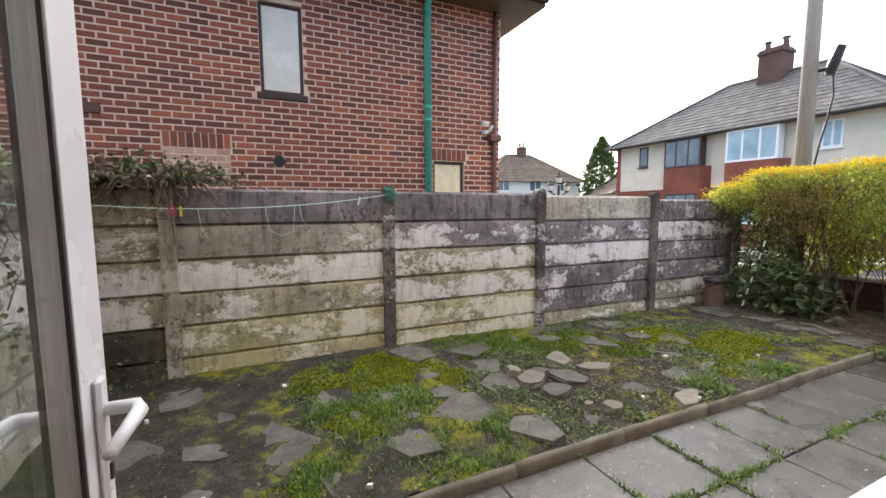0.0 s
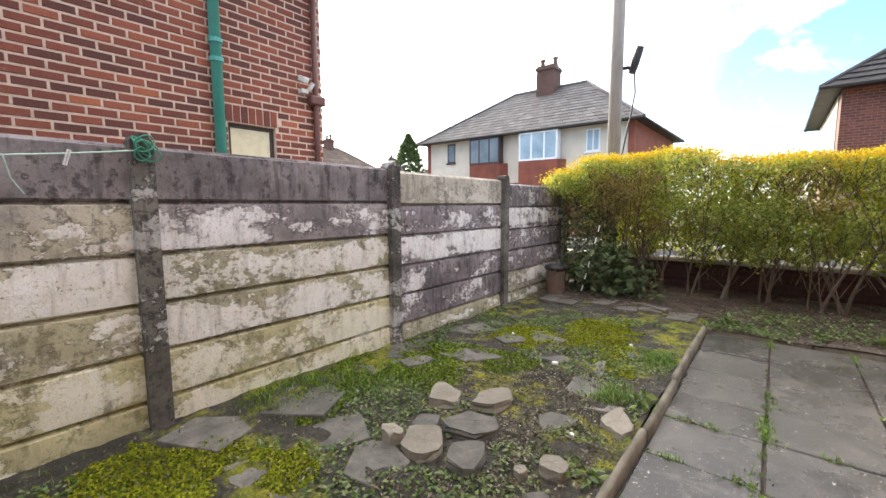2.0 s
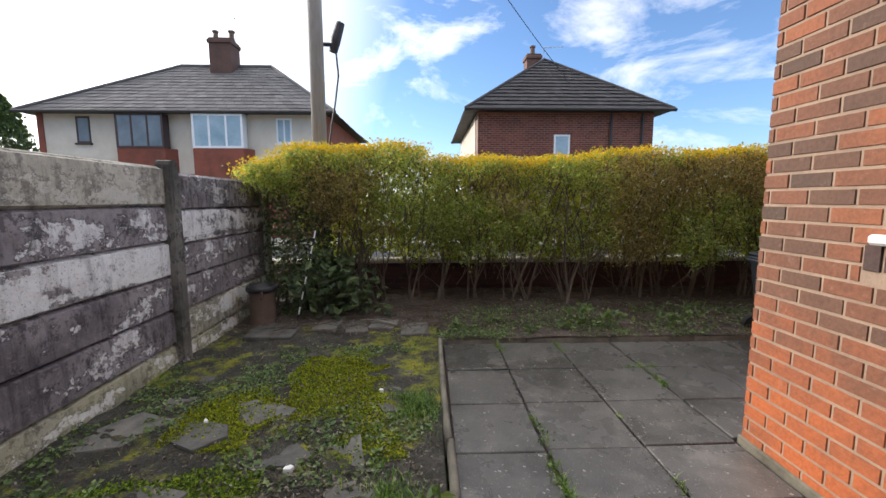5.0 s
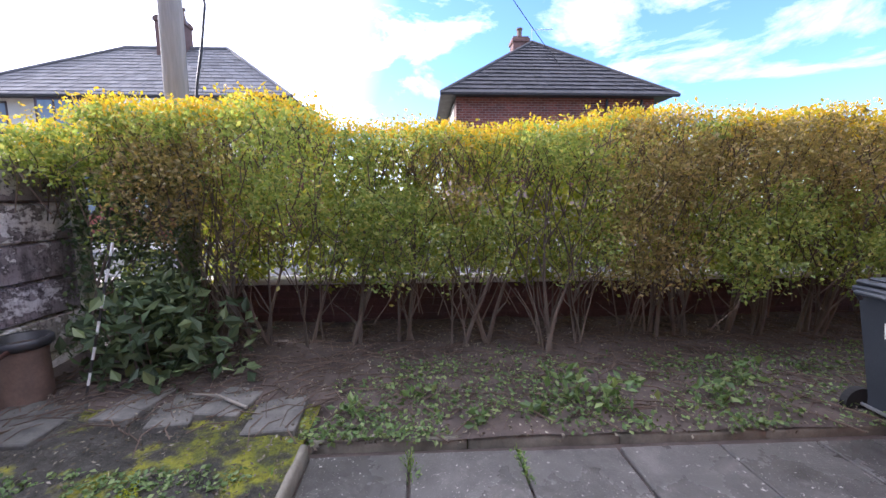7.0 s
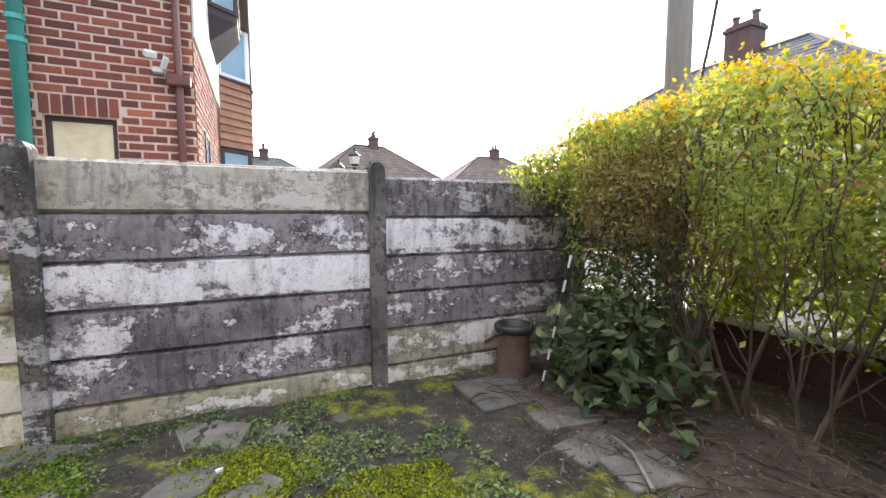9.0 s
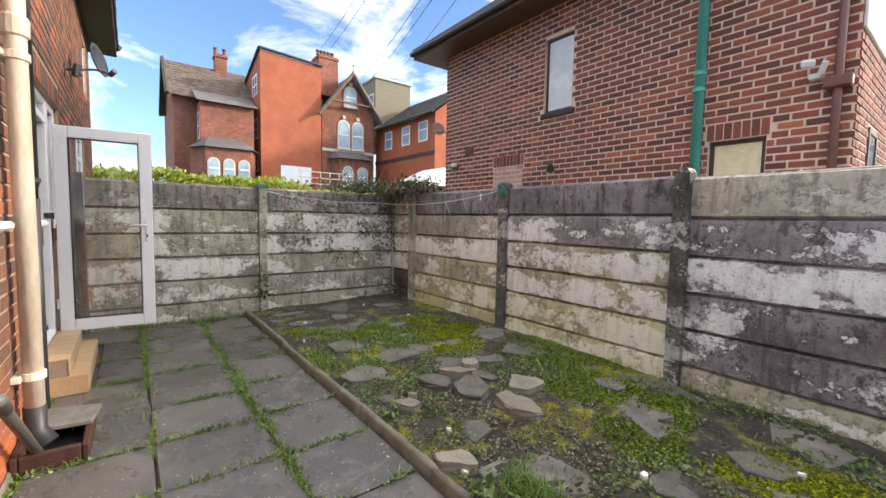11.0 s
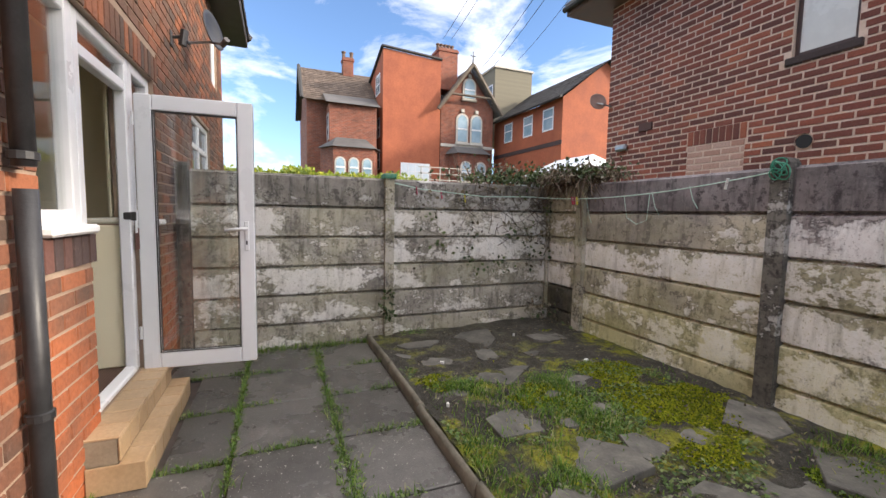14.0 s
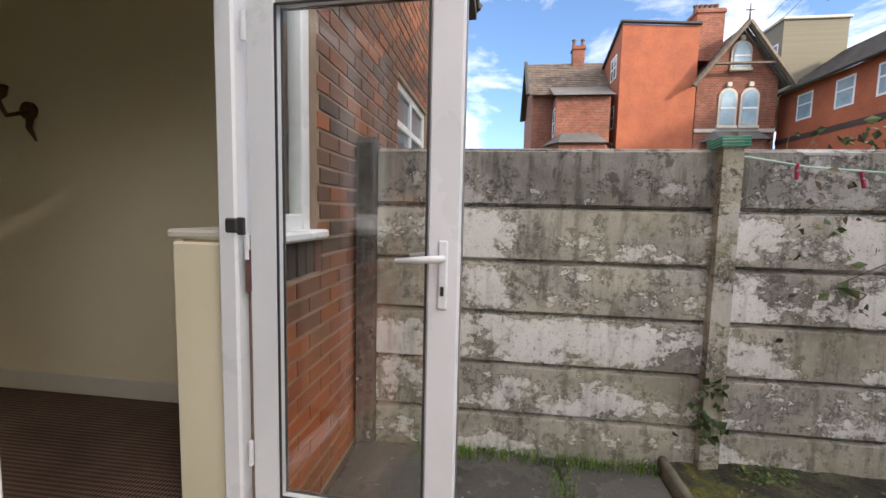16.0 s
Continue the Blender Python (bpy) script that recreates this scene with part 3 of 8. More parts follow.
# ---- building helpers ----
class Geo:
    """Collects vertices and faces of one mesh."""

    def __init__(self):
        self.v, self.f = [], []

    def add(self, vs, fs):
        n = len(self.v)
        self.v += [tuple(p) for p in vs]
        self.f += [tuple(n + i for i in f) for f in fs]
        return self

    def box(self, x0, y0, z0, x1, y1, z1, c=0.0, m=None):
        x0, x1, y0, y1, z0, z1 = min(x0, x1), max(x0, x1), min(y0, y1), max(y0, y1), min(z0, z1), max(z0, z1)
        if c <= 0:
            vs = [(x, y, z) for x in (x0, x1) for y in (y0, y1) for z in (z0, z1)]
            fs = [(0, 1, 3, 2), (4, 6, 7, 5), (0, 4, 5, 1), (2, 3, 7, 6), (0, 2, 6, 4), (1, 5, 7, 3)]
        else:
            c = min(c, (x1 - x0) * 0.45, (y1 - y0) * 0.45, (z1 - z0) * 0.45)
            lo, hi = (x0, y0, z0), (x1, y1, z1)
            vs, ix = [], {}
            for sx in (0, 1):
                for sy in (0, 1):
                    for sz in (0, 1):
                        s = (sx, sy, sz)
                        for a in range(3):
                            p = [(hi[k] if s[k] else lo[k]) for k in range(3)]
                            for k in range(3):
                                if k != a:
                                    p[k] += -c if s[k] else c
                            ix[s, a] = len(vs)
                            vs.append(tuple(p))
            fs = []
            for a in range(3):
                b, d = (a + 1) % 3, (a + 2) % 3
                for s in (0, 1):
                    loop = []
                    for sb, sd in ((0, 0), (1, 0), (1, 1), (0, 1)):
                        k = [0, 0, 0]
                        k[a], k[b], k[d] = s, sb, sd
                        loop.append(ix[tuple(k), a])
                    fs.append(tuple(loop if s else reversed(loop)))
                for sb in (0, 1):
                    for sd in (0, 1):
                        k0, k1 = [0, 0, 0], [0, 0, 0]
                        k0[b], k0[d], k1[b], k1[d], k1[a] = sb, sd, sb, sd, 1
                        q = [ix[tuple(k0), b], ix[tuple(k1), b], ix[tuple(k1), d], ix[tuple(k0), d]]
                        fs.append(tuple(q if sb != sd else reversed(q)))
            for s in [(x, y, z) for x in (0, 1) for y in (0, 1) for z in (0, 1)]:
                t = [ix[s, 0], ix[s, 1], ix[s, 2]]
                fs.append(tuple(t if sum(s) % 2 else reversed(t)))
        if m is not None:
            vs = [m @ Vector(p) for p in vs]
        return self.add(vs, fs)

    def tube(self, pts, r, n=8, cap=True):
        """A round bar along points; r: one radius, or one for each point."""
        pts = [Vector(p) for p in pts]
        rs = r if isinstance(r, (list, tuple)) else [r] * len(pts)
        vs, fs = [], []
        up = None
        for i, p in enumerate(pts):
            d = (pts[min(i + 1, len(pts) - 1)] - pts[max(i - 1, 0)]).normalized()
            if up is None:
                up = d.orthogonal().normalized()
            up = (up - d * up.dot(d)).normalized()
            side = d.cross(up)
            vs += [p + rs[i] * (math.cos(2 * math.pi * k / n) * up + math.sin(2 * math.pi * k / n) * side) for k in range(n)]
        for i in range(len(pts) - 1):
            for k in range(n):
                a, b = i * n + k, i * n + (k + 1) % n
                fs.append((a, b, b + n, a + n))
        if cap:
            fs.append(tuple(reversed(range(n))))
            fs.append(tuple(range((len(pts) - 1) * n, len(pts) * n)))
        return self.add(vs, fs)

    def turned(self, cx, cy, prof, n=20, m=None):
        """A turned shape round a vertical axis; prof: (radius, height) from below."""
        vs, fs = [], []
        for r, z in prof:
            vs += [(cx + r * math.cos(2 * math.pi * k / n), cy + r * math.sin(2 * math.pi * k / n), z) for k in range(n)]
        for i in range(len(prof) - 1):
            for k in range(n):
                a, b = i * n + k, i * n + (k + 1) % n
                fs.append((a, b, b + n, a + n))
        fs.append(tuple(reversed(range(n))))
        fs.append(tuple(range((len(prof) - 1) * n, len(prof) * n)))
        if m is not None:
            vs = [m @ Vector(p) for p in vs]
        return self.add(vs, fs)

    def prism(self, poly, z0, z1, chamf=0.0, m=None):
        """An upright prism on a counter-clockwise outline."""
        n = len(poly)
        cx, cy = sum(p[0] for p in poly) / n, sum(p[1] for p in poly) / n
        vs = [(x, y, z0) for x, y in poly]
        if chamf:
            vs += [(x, y, z1 - chamf) for x, y in poly]
        vs += [(x + (cx - x) * chamf * 3, y + (cy - y) * chamf * 3, z1) for x, y in poly]
        fs = []
        for i in range(len(vs) // n - 1):
            for k in range(n):
                a, b = i * n + k, i * n + (k + 1) % n
                fs.append((a, b, b + n, a + n))
        fs += [tuple(reversed(range(n))), tuple(range(len(vs) - n, len(vs)))]
        if m is not None:
            vs = [m @ Vector(p) for p in vs]
        return self.add(vs, fs)

    def mesh(self, name):
        me = bpy.data.meshes.new(name)
        me.from_pydata(self.v, [], self.f)
        me.update()
        return me


def thing(name, at, label="", category="", group="", kind=""):
    ob = new(name)
    ob.empty_display_size = 0.1
    ob.location = at
    return tagged(ob, label, category, group, kind)


def part(name, geo, material, parent=None, label="", smooth=False):
    """One mesh object, in world coordinates, under a thing or a part (parent)."""
    me = geo if isinstance(geo, bpy.types.Mesh) else geo.mesh(name)
    if not me.materials:
        me.materials.append(material)
    if smooth:
        me.polygons.foreach_set("use_smooth", [True] * len(me.polygons))
    ob = new(name, me)
    if parent is not None:
        ob.parent = parent
        if parent.type == "EMPTY":
            ob.location = -parent.location
    if label:
        ob["label"] = label
    return ob


def solid(name, geo, material, label="", category="", group="", kind="", smooth=False):
    return tagged(part(name, geo, material, None, "", smooth), label, category, group, kind)


def frame3(o, u, n):
    """Local axes of a wall: along, outwards, up, as a matrix."""
    u, n = Vector(u).normalized(), Vector(n).normalized()
    m = Matrix.Identity(4)
    for i in range(3):
        m[i][0], m[i][1], m[i][2], m[i][3] = u[i], n[i], (0, 0, 1)[i], o[i]
    return m


def pieces(span, holes):
    """Rectangles (u0, z0, u1, z1) that fill span less holes."""
    u0, z0, u1, z1 = span
    us = sorted({u0, u1, *[min(max(h[i], u0), u1) for h in holes for i in (0, 2)]})
    out = []
    for a, b in zip(us, us[1:]):
        if b - a < 1e-4:
            continue
        zs = [z0]
        for h in sorted([h for h in holes if h[0] < b - 1e-4 and h[2] > a + 1e-4], key=lambda h: h[1]):
            zs += [max(h[1], z0), min(h[3], z1)]
        zs.append(z1)
        out += [(a, zs[i], b, zs[i + 1]) for i in range(0, len(zs), 2) if zs[i + 1] - zs[i] > 1e-4]
    return out


def wall_core(m, span, holes, depth, back=0.0):
    g = Geo()
    for a, z0, b, z1 in pieces(span, holes):
        g.box(a, -depth, z0, b, back, z1, 0, m)
    return g


def bricks(span, holes, course=0.086, length=0.24, joint=0.018, seed=1):
    """Rectangles of bricks laid in stretcher bond."""
    rnd = random.Random(seed)
    u0, z0, u1, z1 = span
    out, row, z = [], 0, z0
    while z < z1 - 0.03:
        u = u0 - (length / 2 if row % 2 else 0)
        while u < u1 - 0.02:
            a, b, c, d = max(u, u0), min(u + length - joint, u1), z + joint * 0.5, min(z + course - joint * 0.5, z1)
            for h in holes:
                if c < h[3] - 0.012 and d > h[1] + 0.012 and a < h[2] and b > h[0]:
                    if a >= h[0] - 0.01 and b <= h[2] + 0.01:
                        a = b
                    elif a < h[0] and b <= h[2]:
                        b = h[0] - 0.004
                    elif a >= h[0]:
                        a = h[2] + 0.004
                    else:
                        out.append((h[2] + 0.004, c, b, d))
                        b = h[0] - 0.004
            if b - a > 0.03:
                out.append((a, c, b, d))
            u += length
        z += course
        row += 1
    return out


def brick_box(g, m, r, proud, rnd, c=0.004):
    a, z0, b, z1 = r
    j = rnd.uniform(-0.0015, 0.002)
    g.add([m @ Vector(p) for p in ((a, -0.01, z0), (b, -0.01, z0), (b, -0.01, z1), (a, -0.01, z1), (a + c, proud + j, z0 + c), (b - c, proud + j, z0 + c), (b - c, proud + j, z1 - c), (a + c, proud + j, z1 - c))],
          [(4, 5, 6, 7), (0, 1, 5, 4), (1, 2, 6, 5), (2, 3, 7, 6), (3, 0, 4, 7)])


def brick_mesh(w, h, proud, c=0.004):
    g = Geo()
    brick_box(g, Matrix.Identity(4), (0, 0, w, h), proud, random.Random(3), c)
    return g.mesh("brick")


def window(name, m, u0, z0, u1, z1, frame_m, pane_m, parent=None, bars_u=(), bars_z=(), w=0.06, out=0.02, depth=0.05, label="", glass_in=0.012, kind=""):
    """A framed window in a wall's axes: frame, bars and one pane in each light."""
    g = Geo()
    g.box(u0, out - depth, z0, u0 + w, out, z1, 0.006, m).box(u1 - w, out - depth, z0, u1, out, z1, 0.006, m)
    g.box(u0 + w, out - depth, z0, u1 - w, out - 0.001, z0 + w, 0.006, m).box(u0 + w, out - depth, z1 - w, u1 - w, out - 0.001, z1, 0.006, m)
    us, zs = [u0 + w, *[b for b in bars_u], u1 - w], [z0 + w, *[b for b in bars_z], z1 - w]
    fr = part(name, g, frame_m, parent, label)
    for b in bars_u:
        part("mullion", Geo().box(b - w * 0.45, out - depth, z0 + w, b + w * 0.45, out - 0.002, z1 - w, 0.005, m), frame_m, fr)
    for b in bars_z:
        part("transom", Geo().box(u0 + w, out - depth, b - w * 0.45, u1 - w, out - 0.004, b + w * 0.45, 0.005, m), frame_m, fr)
    if kind:
        tagged(fr, label, "window", "", kind)
    for a, b in zip(us, us[1:]):
        for c, d in zip(zs, zs[1:]):
            p = part("pane", Geo().box(a - 0.004, out - glass_in - 0.012, c - 0.004, b + 0.004, out - glass_in, d + 0.004, 0, m), pane_m, fr)
            p.visible_shadow = False
    return fr


def tiled(g, a, b, c, d, course=0.32, width=0.3, lift=0.018, seed=2):
    """Lapped roof tiles on a face: eave a-b, top d-c."""
    rnd = random.Random(seed)
    a, b, c, d = Vector(a), Vector(b), Vector(c), Vector(d)
    up = ((c + d) / 2 - (a + b) / 2)
    nrm = (b - a).cross(up).normalized()
    if nrm.z < 0:
        nrm = -nrm
    rows = max(int(up.length / course), 2)
    for i in range(rows):
        s, e = i / rows, min((i + 1.12) / rows, 1.0)
        l0, r0, l1, r1 = a.lerp(d, s), b.lerp(c, s), a.lerp(d, e), b.lerp(c, e)
        n = max(int((r0 - l0).length / width), 1)
        for k in range(n):
            p, q = k / n, (k + 1) / n - 0.06 / n
            j = lift + rnd.uniform(-0.006, 0.012)
            v0, v1, v2, v3 = l0.lerp(r0, p), l0.lerp(r0, q), l1.lerp(r1, q), l1.lerp(r1, p)
            g.add([v0 + nrm * j, v1 + nrm * j, v2, v3, v0 - nrm * 0.01, v1 - nrm * 0.01], [(0, 1, 2, 3), (4, 5, 1, 0)])


def hip_roof(g, x0, y0, x1, y1, z, rise, over=0.4, along="y", hip=None, **kw):
    """Four tiled faces; the ridge runs along x or y, hip: how far it stops short of the ends."""
    x0, y0, x1, y1 = x0 - over, y0 - over, x1 + over, y1 + over
    if along == "y":
        h = (x1 - x0) / 2 if hip is None else hip
        r0, r1 = ((x0 + x1) / 2, y0 + h, z + rise), ((x0 + x1) / 2, y1 - h, z + rise)
        A, B, C, D = (x0, y0, z), (x1, y0, z), (x1, y1, z), (x0, y1, z)
        tiled(g, D, A, r0, r1, **kw)
        tiled(g, B, C, r1, r0, **kw)
        tiled(g, A, B, r0, r0, **kw)
        tiled(g, C, D, r1, r1, **kw)
        core = [A, B, C, D, r0, r1], [(0, 1, 4), (1, 2, 5, 4), (2, 3, 5), (3, 0, 4, 5), (3, 2, 1, 0)]
    else:
        h = (y1 - y0) / 2 if hip is None else hip
        r0, r1 = (x0 + h, (y0 + y1) / 2, z + rise), (x1 - h, (y0 + y1) / 2, z + rise)
        A, B, C, D = (x0, y0, z), (x1, y0, z), (x1, y1, z), (x0, y1, z)
        tiled(g, A, B, r1, r0, **kw)
        tiled(g, C, D, r0, r1, **kw)
        tiled(g, D, A, r0, r0, **kw)
        tiled(g, B, C, r1, r1, **kw)
        core = [A, B, C, D, r0, r1], [(0, 1, 5, 4), (1, 2, 5), (2, 3, 4, 5), (3, 0, 4), (3, 2, 1, 0)]
    ridge = Geo().tube([Vector(r0) + Vector((0, 0, 0.03)), Vector(r1) + Vector((0, 0, 0.03))], 0.09, 6)
    for corner in core[0][:4]:
        near = r0 if (Vector(corner) - Vector(r0)).length < (Vector(corner) - Vector(r1)).length else r1
        ridge.tube([Vector(corner) + Vector((0, 0, 0.03)), Vector(near) + Vector((0, 0, 0.03))], 0.08, 6)
    return Geo().add(*core), ridge


def leaves(g, pts, size, rnd, flat=0.0, long=1.7):
    """Small folded leaves, two triangles each."""
    for p in pts:
        p = Vector(p)
        d = Vector((rnd.gauss(0, 1), rnd.gauss(0, 1), rnd.gauss(0, 1) * (1 - flat))).normalized()
        s = d.orthogonal().normalized()
        s = Matrix.Rotation(rnd.uniform(0, 6.28), 3, d) @ s
        if flat:
            s = (s - Vector((0, 0, s.z * flat))).normalized()
        k = size * rnd.uniform(0.6, 1.25)
        n = d.cross(s) * k * 0.18
        g.add([p, p + d * k * long * 0.5 + s * k * 0.5 + n, p + d * k * long, p + d * k * long * 0.5 - s * k * 0.5 + n], [(0, 1, 2), (0, 2, 3)])


# ---- plan ----
FENCE_Y, BACK_X, HOUSE_Y, HOUSE_X = 4.42, -1.36, 0.19, 4.14
EDGE_Y, EDGE_X = 2.02, 5.98
NB_Y, NB_W, NB_E = 6.45, -2.55, 4.06


def rise(x, y):
    """Height of the mossy ground."""
    return 0.03 + 0.05 * min(max((y - 2.1) / 2.2, 0), 1) * min(max((5.5 - x) / 3.0, 0), 1) + 0.035 * (noise.noise(Vector((x * 1.3, y * 1.3, 0.3)))) + 0.02 * noise.noise(Vector((x * 5, y * 5, 2.0))) + 0.012 * noise.noise(Vector((x * 13, y * 13, 5.0)))


# ---- ground ----
g = Geo()
g.add([(-900, -900, -0.12), (900, -900, -0.12), (900, 900, -0.12), (-900, 900, -0.12)], [(0, 1, 2, 3)])
solid("ground", g, M["lawn"], "rough grassy ground reaching out to the horizon", "ground", kind="structure")
solid("road", Geo().box(10.6, -70, -0.3, 16.0, 70, -0.08), M["asphalt"], "grey asphalt street behind the garden hedge", "road", kind="structure")
solid("pavement", Geo().box(8.56, -70, -0.3, 10.44, 70, 0.02), M["pavement"], "pale concrete pavement behind the hedge wall", "pavement", kind="structure")
solid("pavement", Geo().box(16.17, -70, -0.3, 17.9, 70, 0.02), M["pavement"], "pale concrete pavement across the street", "pavement", kind="structure")
solid("kerb", Geo().box(10.45, -70, -0.3, 10.59, 70, 0.025, 0.02), M["stone_trim"], "worn concrete kerb along the street", "kerb", kind="structure")
solid("kerb", Geo().box(16.01, -70, -0.3, 16.16, 70, 0.025, 0.02), M["stone_trim"], "worn concrete kerb along the street", "kerb", kind="structure")


def sheet(x0, y0, x1, y1, step, fz):
    nx, ny = max(int((x1 - x0) / step), 1), max(int((y1 - y0) / step), 1)
    vs = [(x0 + (x1 - x0) * i / nx, y0 + (y1 - y0) * j / ny, fz(x0 + (x1 - x0) * i / nx, y0 + (y1 - y0) * j / ny)) for j in range(ny + 1) for i in range(nx + 1)]
    fs = [(j * (nx + 1) + i, j * (nx + 1) + i + 1, (j + 1) * (nx + 1) + i + 1, (j + 1) * (nx + 1) + i) for j in range(ny) for i in range(nx)]
    return Geo().add(vs, fs)


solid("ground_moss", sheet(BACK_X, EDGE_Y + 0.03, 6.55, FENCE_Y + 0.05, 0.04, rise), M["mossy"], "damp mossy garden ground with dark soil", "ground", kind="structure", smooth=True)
bed_z = lambda x, y: 0.035 + 0.05 * min(max((x - 6.0) / 1.5, 0), 1) + 0.03 * noise.noise(Vector((x * 2, y * 2, 5)))
solid("ground_bed", sheet(EDGE_X + 0.03, -7.0, 8.3, FENCE_Y + 0.4, 0.08, lambda x, y: bed_z(x, y) if y < 2 or x > 6.5 else -0.03), M["soil"], "dark bare soil bed under the hedge", "ground", kind="structure", smooth=True)
solid("ground_bedding", Geo().box(BACK_X, -7.0, -0.1, EDGE_X + 0.02, EDGE_Y, -0.028), M["soil"], "dark soil under the paving joints", "ground", kind="structure")

# ---- own house: the wall on the garden ----
HM = frame3((0, HOUSE_Y, 0), (1, 0, 0), (0, 1, 0))
W1 = (1.87, 1.34, 3.46, 2.52)
DOOR = (-0.31, 0.28, 0.52, 2.42)
SIDE_E, SIDE_W = (0.52, 1.33, 1.0, 2.42), (-0.80, 1.33, -0.31, 2.42)
FARW = (-3.75, 1.55, -2.35, 2.55)
UPW = (-4.75, 3.35, -4.05, 4.25)
own_holes = [W1, DOOR, SIDE_E, SIDE_W, FARW, UPW]
house = thing("wall_house", (0, 0, 0), "orange-red brick house wall with worn pale mortar", "wall", kind="structure")
part("mortar", wall_core(HM, (-5.4, -0.2, HOUSE_X - 0.006, 4.55), own_holes, 0.29), M["mortar_own"], house)
SM = frame3((HOUSE_X, 0, 0), (0, -1, 0), (1, 0, 0))
part("mortar", wall_core(SM, (-HOUSE_Y + 0.29, -0.2, 7.0, 4.55), [], 0.29), M["mortar_own"], house)
part("plinth", Geo().box(1.0, HOUSE_Y, -0.05, HOUSE_X + 0.02, HOUSE_Y + 0.022, 0.04, 0.01), M["edging"], house, "dirty cement plinth strip")

# the eaves and roof of the own house
g = Geo().box(-5.8, HOUSE_Y - 0.29, 4.5, HOUSE_X + 0.4, HOUSE_Y + 0.42, 4.66, 0.01)
solid("eaves", g, M["soffit"], "dark painted soffit and fascia under the house eaves", "eaves", kind="structure")
rg = Geo()
core, ridge = hip_roof(rg, -5.4, -7.0, HOUSE_X, HOUSE_Y, 4.66, 3.0, 0.45, "x")
roof = thing("roof", (0, 0, 4.66), "dark tiled hip roof of the house", "roof", kind="structure")
part("tiles", rg, M["dark_tile"], roof)
part("roof_core", core, M["soffit"], roof)
part("ridge", ridge, M["dark_tile"], roof)

# room behind the door
room = (-1.02, -2.4, 3.95, HOUSE_Y - 0.29)
solid("floor", Geo().box(room[0], room[1], 0.1, room[2], room[3], 0.30), M["carpet"], "brown ribbed carpet on the room floor", "floor", kind="structure")
solid("floor_sill", Geo().box(-0.30, room[3], 0.1, 0.51, HOUSE_Y - 0.09, 0.298), M["carpet"], "brown ribbed carpet in the doorway", "floor", kind="structure")
solid("ceiling", Geo().box(room[0] - 0.2, room[1] - 0.2, 2.6, room[2], room[3], 2.75), M["ceil"], "plain off-white ceiling of the room", "ceiling", kind="structure")
solid("wall_room_west", Geo().box(room[0] - 0.15, room[1] - 0.2, 0.0, room[0], room[3], 2.6), M["cream"], "plain cream painted room wall", "wall", kind="structure")
# unseen south wall, set close to bounce daylight onto the west wall
solid("wall_room_south", Geo().box(room[0], room[1] - 0.2, 0.0, room[2], room[1], 2.6), M["cream"], "plain cream painted room wall", "wall", kind="structure")
solid("wall_room_east", Geo().box(3.84, room[1], 0.0, 3.94, room[3] - 0.02, 2.6), M["cream"], "plain cream painted room wall", "wall", kind="structure")
solid("baseboard", Geo().box(room[0], room[1], 0.30, room[0] + 0.018, room[3], 0.42, 0.006), M["skirt"], "cream painted skirting board", "baseboard", kind="structure")
IM = frame3((0, room[3] - 0.012, 0), (1, 0, 0), (0, 1, 0))
solid("wall_lining", wall_core(IM, (room[0], 0.3, 3.84, 2.6), [DOOR, SIDE_E, SIDE_W, W1], 0.02), M["cream"], "cream plaster on the inner side of the house wall", "wall", kind="structure")
# plastered reveals beside the doorway, under the side windows
for xa, xb, nm in ((-0.40, -0.296, "reveal"), (0.506, 0.56, "reveal")):
    solid(nm, Geo().box(xa, room[3] - 0.035, 0.3, xb, HOUSE_Y - 0.09, 1.30, 0.008), M["cream"], "cream plastered reveal beside the doorway", "wall", kind="structure")
solid("window_board", Geo().box(-0.8, room[3] - 0.06, 1.31, -0.298, HOUSE_Y - 0.09, 1.345, 0.01), M["skirt"], "cream painted window board inside the side window", "sill", kind="structure")
solid("window_board", Geo().box(0.54, room[3] - 0.06, 1.31, 0.98, HOUSE_Y - 0.09, 1.345, 0.01), M["skirt"], "cream painted window board inside the side window", "sill", kind="structure")


def curtain(x0, x1, z0, z1, y):
    n = int((x1 - x0) / 0.02)
    vs, fs = [], []
    for i in range(n + 1):
        x = x0 + (x1 - x0) * i / n
        d = 0.018 * math.sin(x * 55) + 0.01 * math.sin(x * 23 + 1)
        vs += [(x, y + d, z0), (x, y + d * 0.6, z1)]
    fs = [(2 * i, 2 * i + 2, 2 * i + 3, 2 * i + 1) for i in range(n)]
    vs2 = [(x, yy - 0.004, z) for x, yy, z in vs]
    k = len(vs)
    return Geo().add(vs + vs2, fs + [tuple(k + i for i in reversed(f)) for f in fs])


solid("net_curtain", curtain(1.865, 3.465, 1.35, 2.525, HOUSE_Y - 0.105), M["net"], "pale green patterned net curtain behind the window", "curtain", smooth=True)

# ---- windows and door of the own house ----
window("window_1", HM, *W1, M["upvc"], M["glass"], None, (2.69,), (2.13,), 0.085, -0.012, 0.07, "white plastic window with net curtain", 0.03, "structure")
window("window_2", HM, *SIDE_E, M["upvc"], M["glass"], None, (), (), 0.075, -0.03, 0.07, "narrow white plastic side window beside the door", 0.03, "structure")
window("window_3", HM, *SIDE_W, M["upvc"], M["glass"], None, (), (), 0.075, -0.03, 0.07, "narrow white plastic side window beside the door", 0.03, "structure")
window("window_4", HM, *FARW, M["upvc"], M["pane"], None, (-3.05,), (2.2,), 0.07, -0.03, 0.07, "white plastic window of the adjoining house", 0.03, "structure")
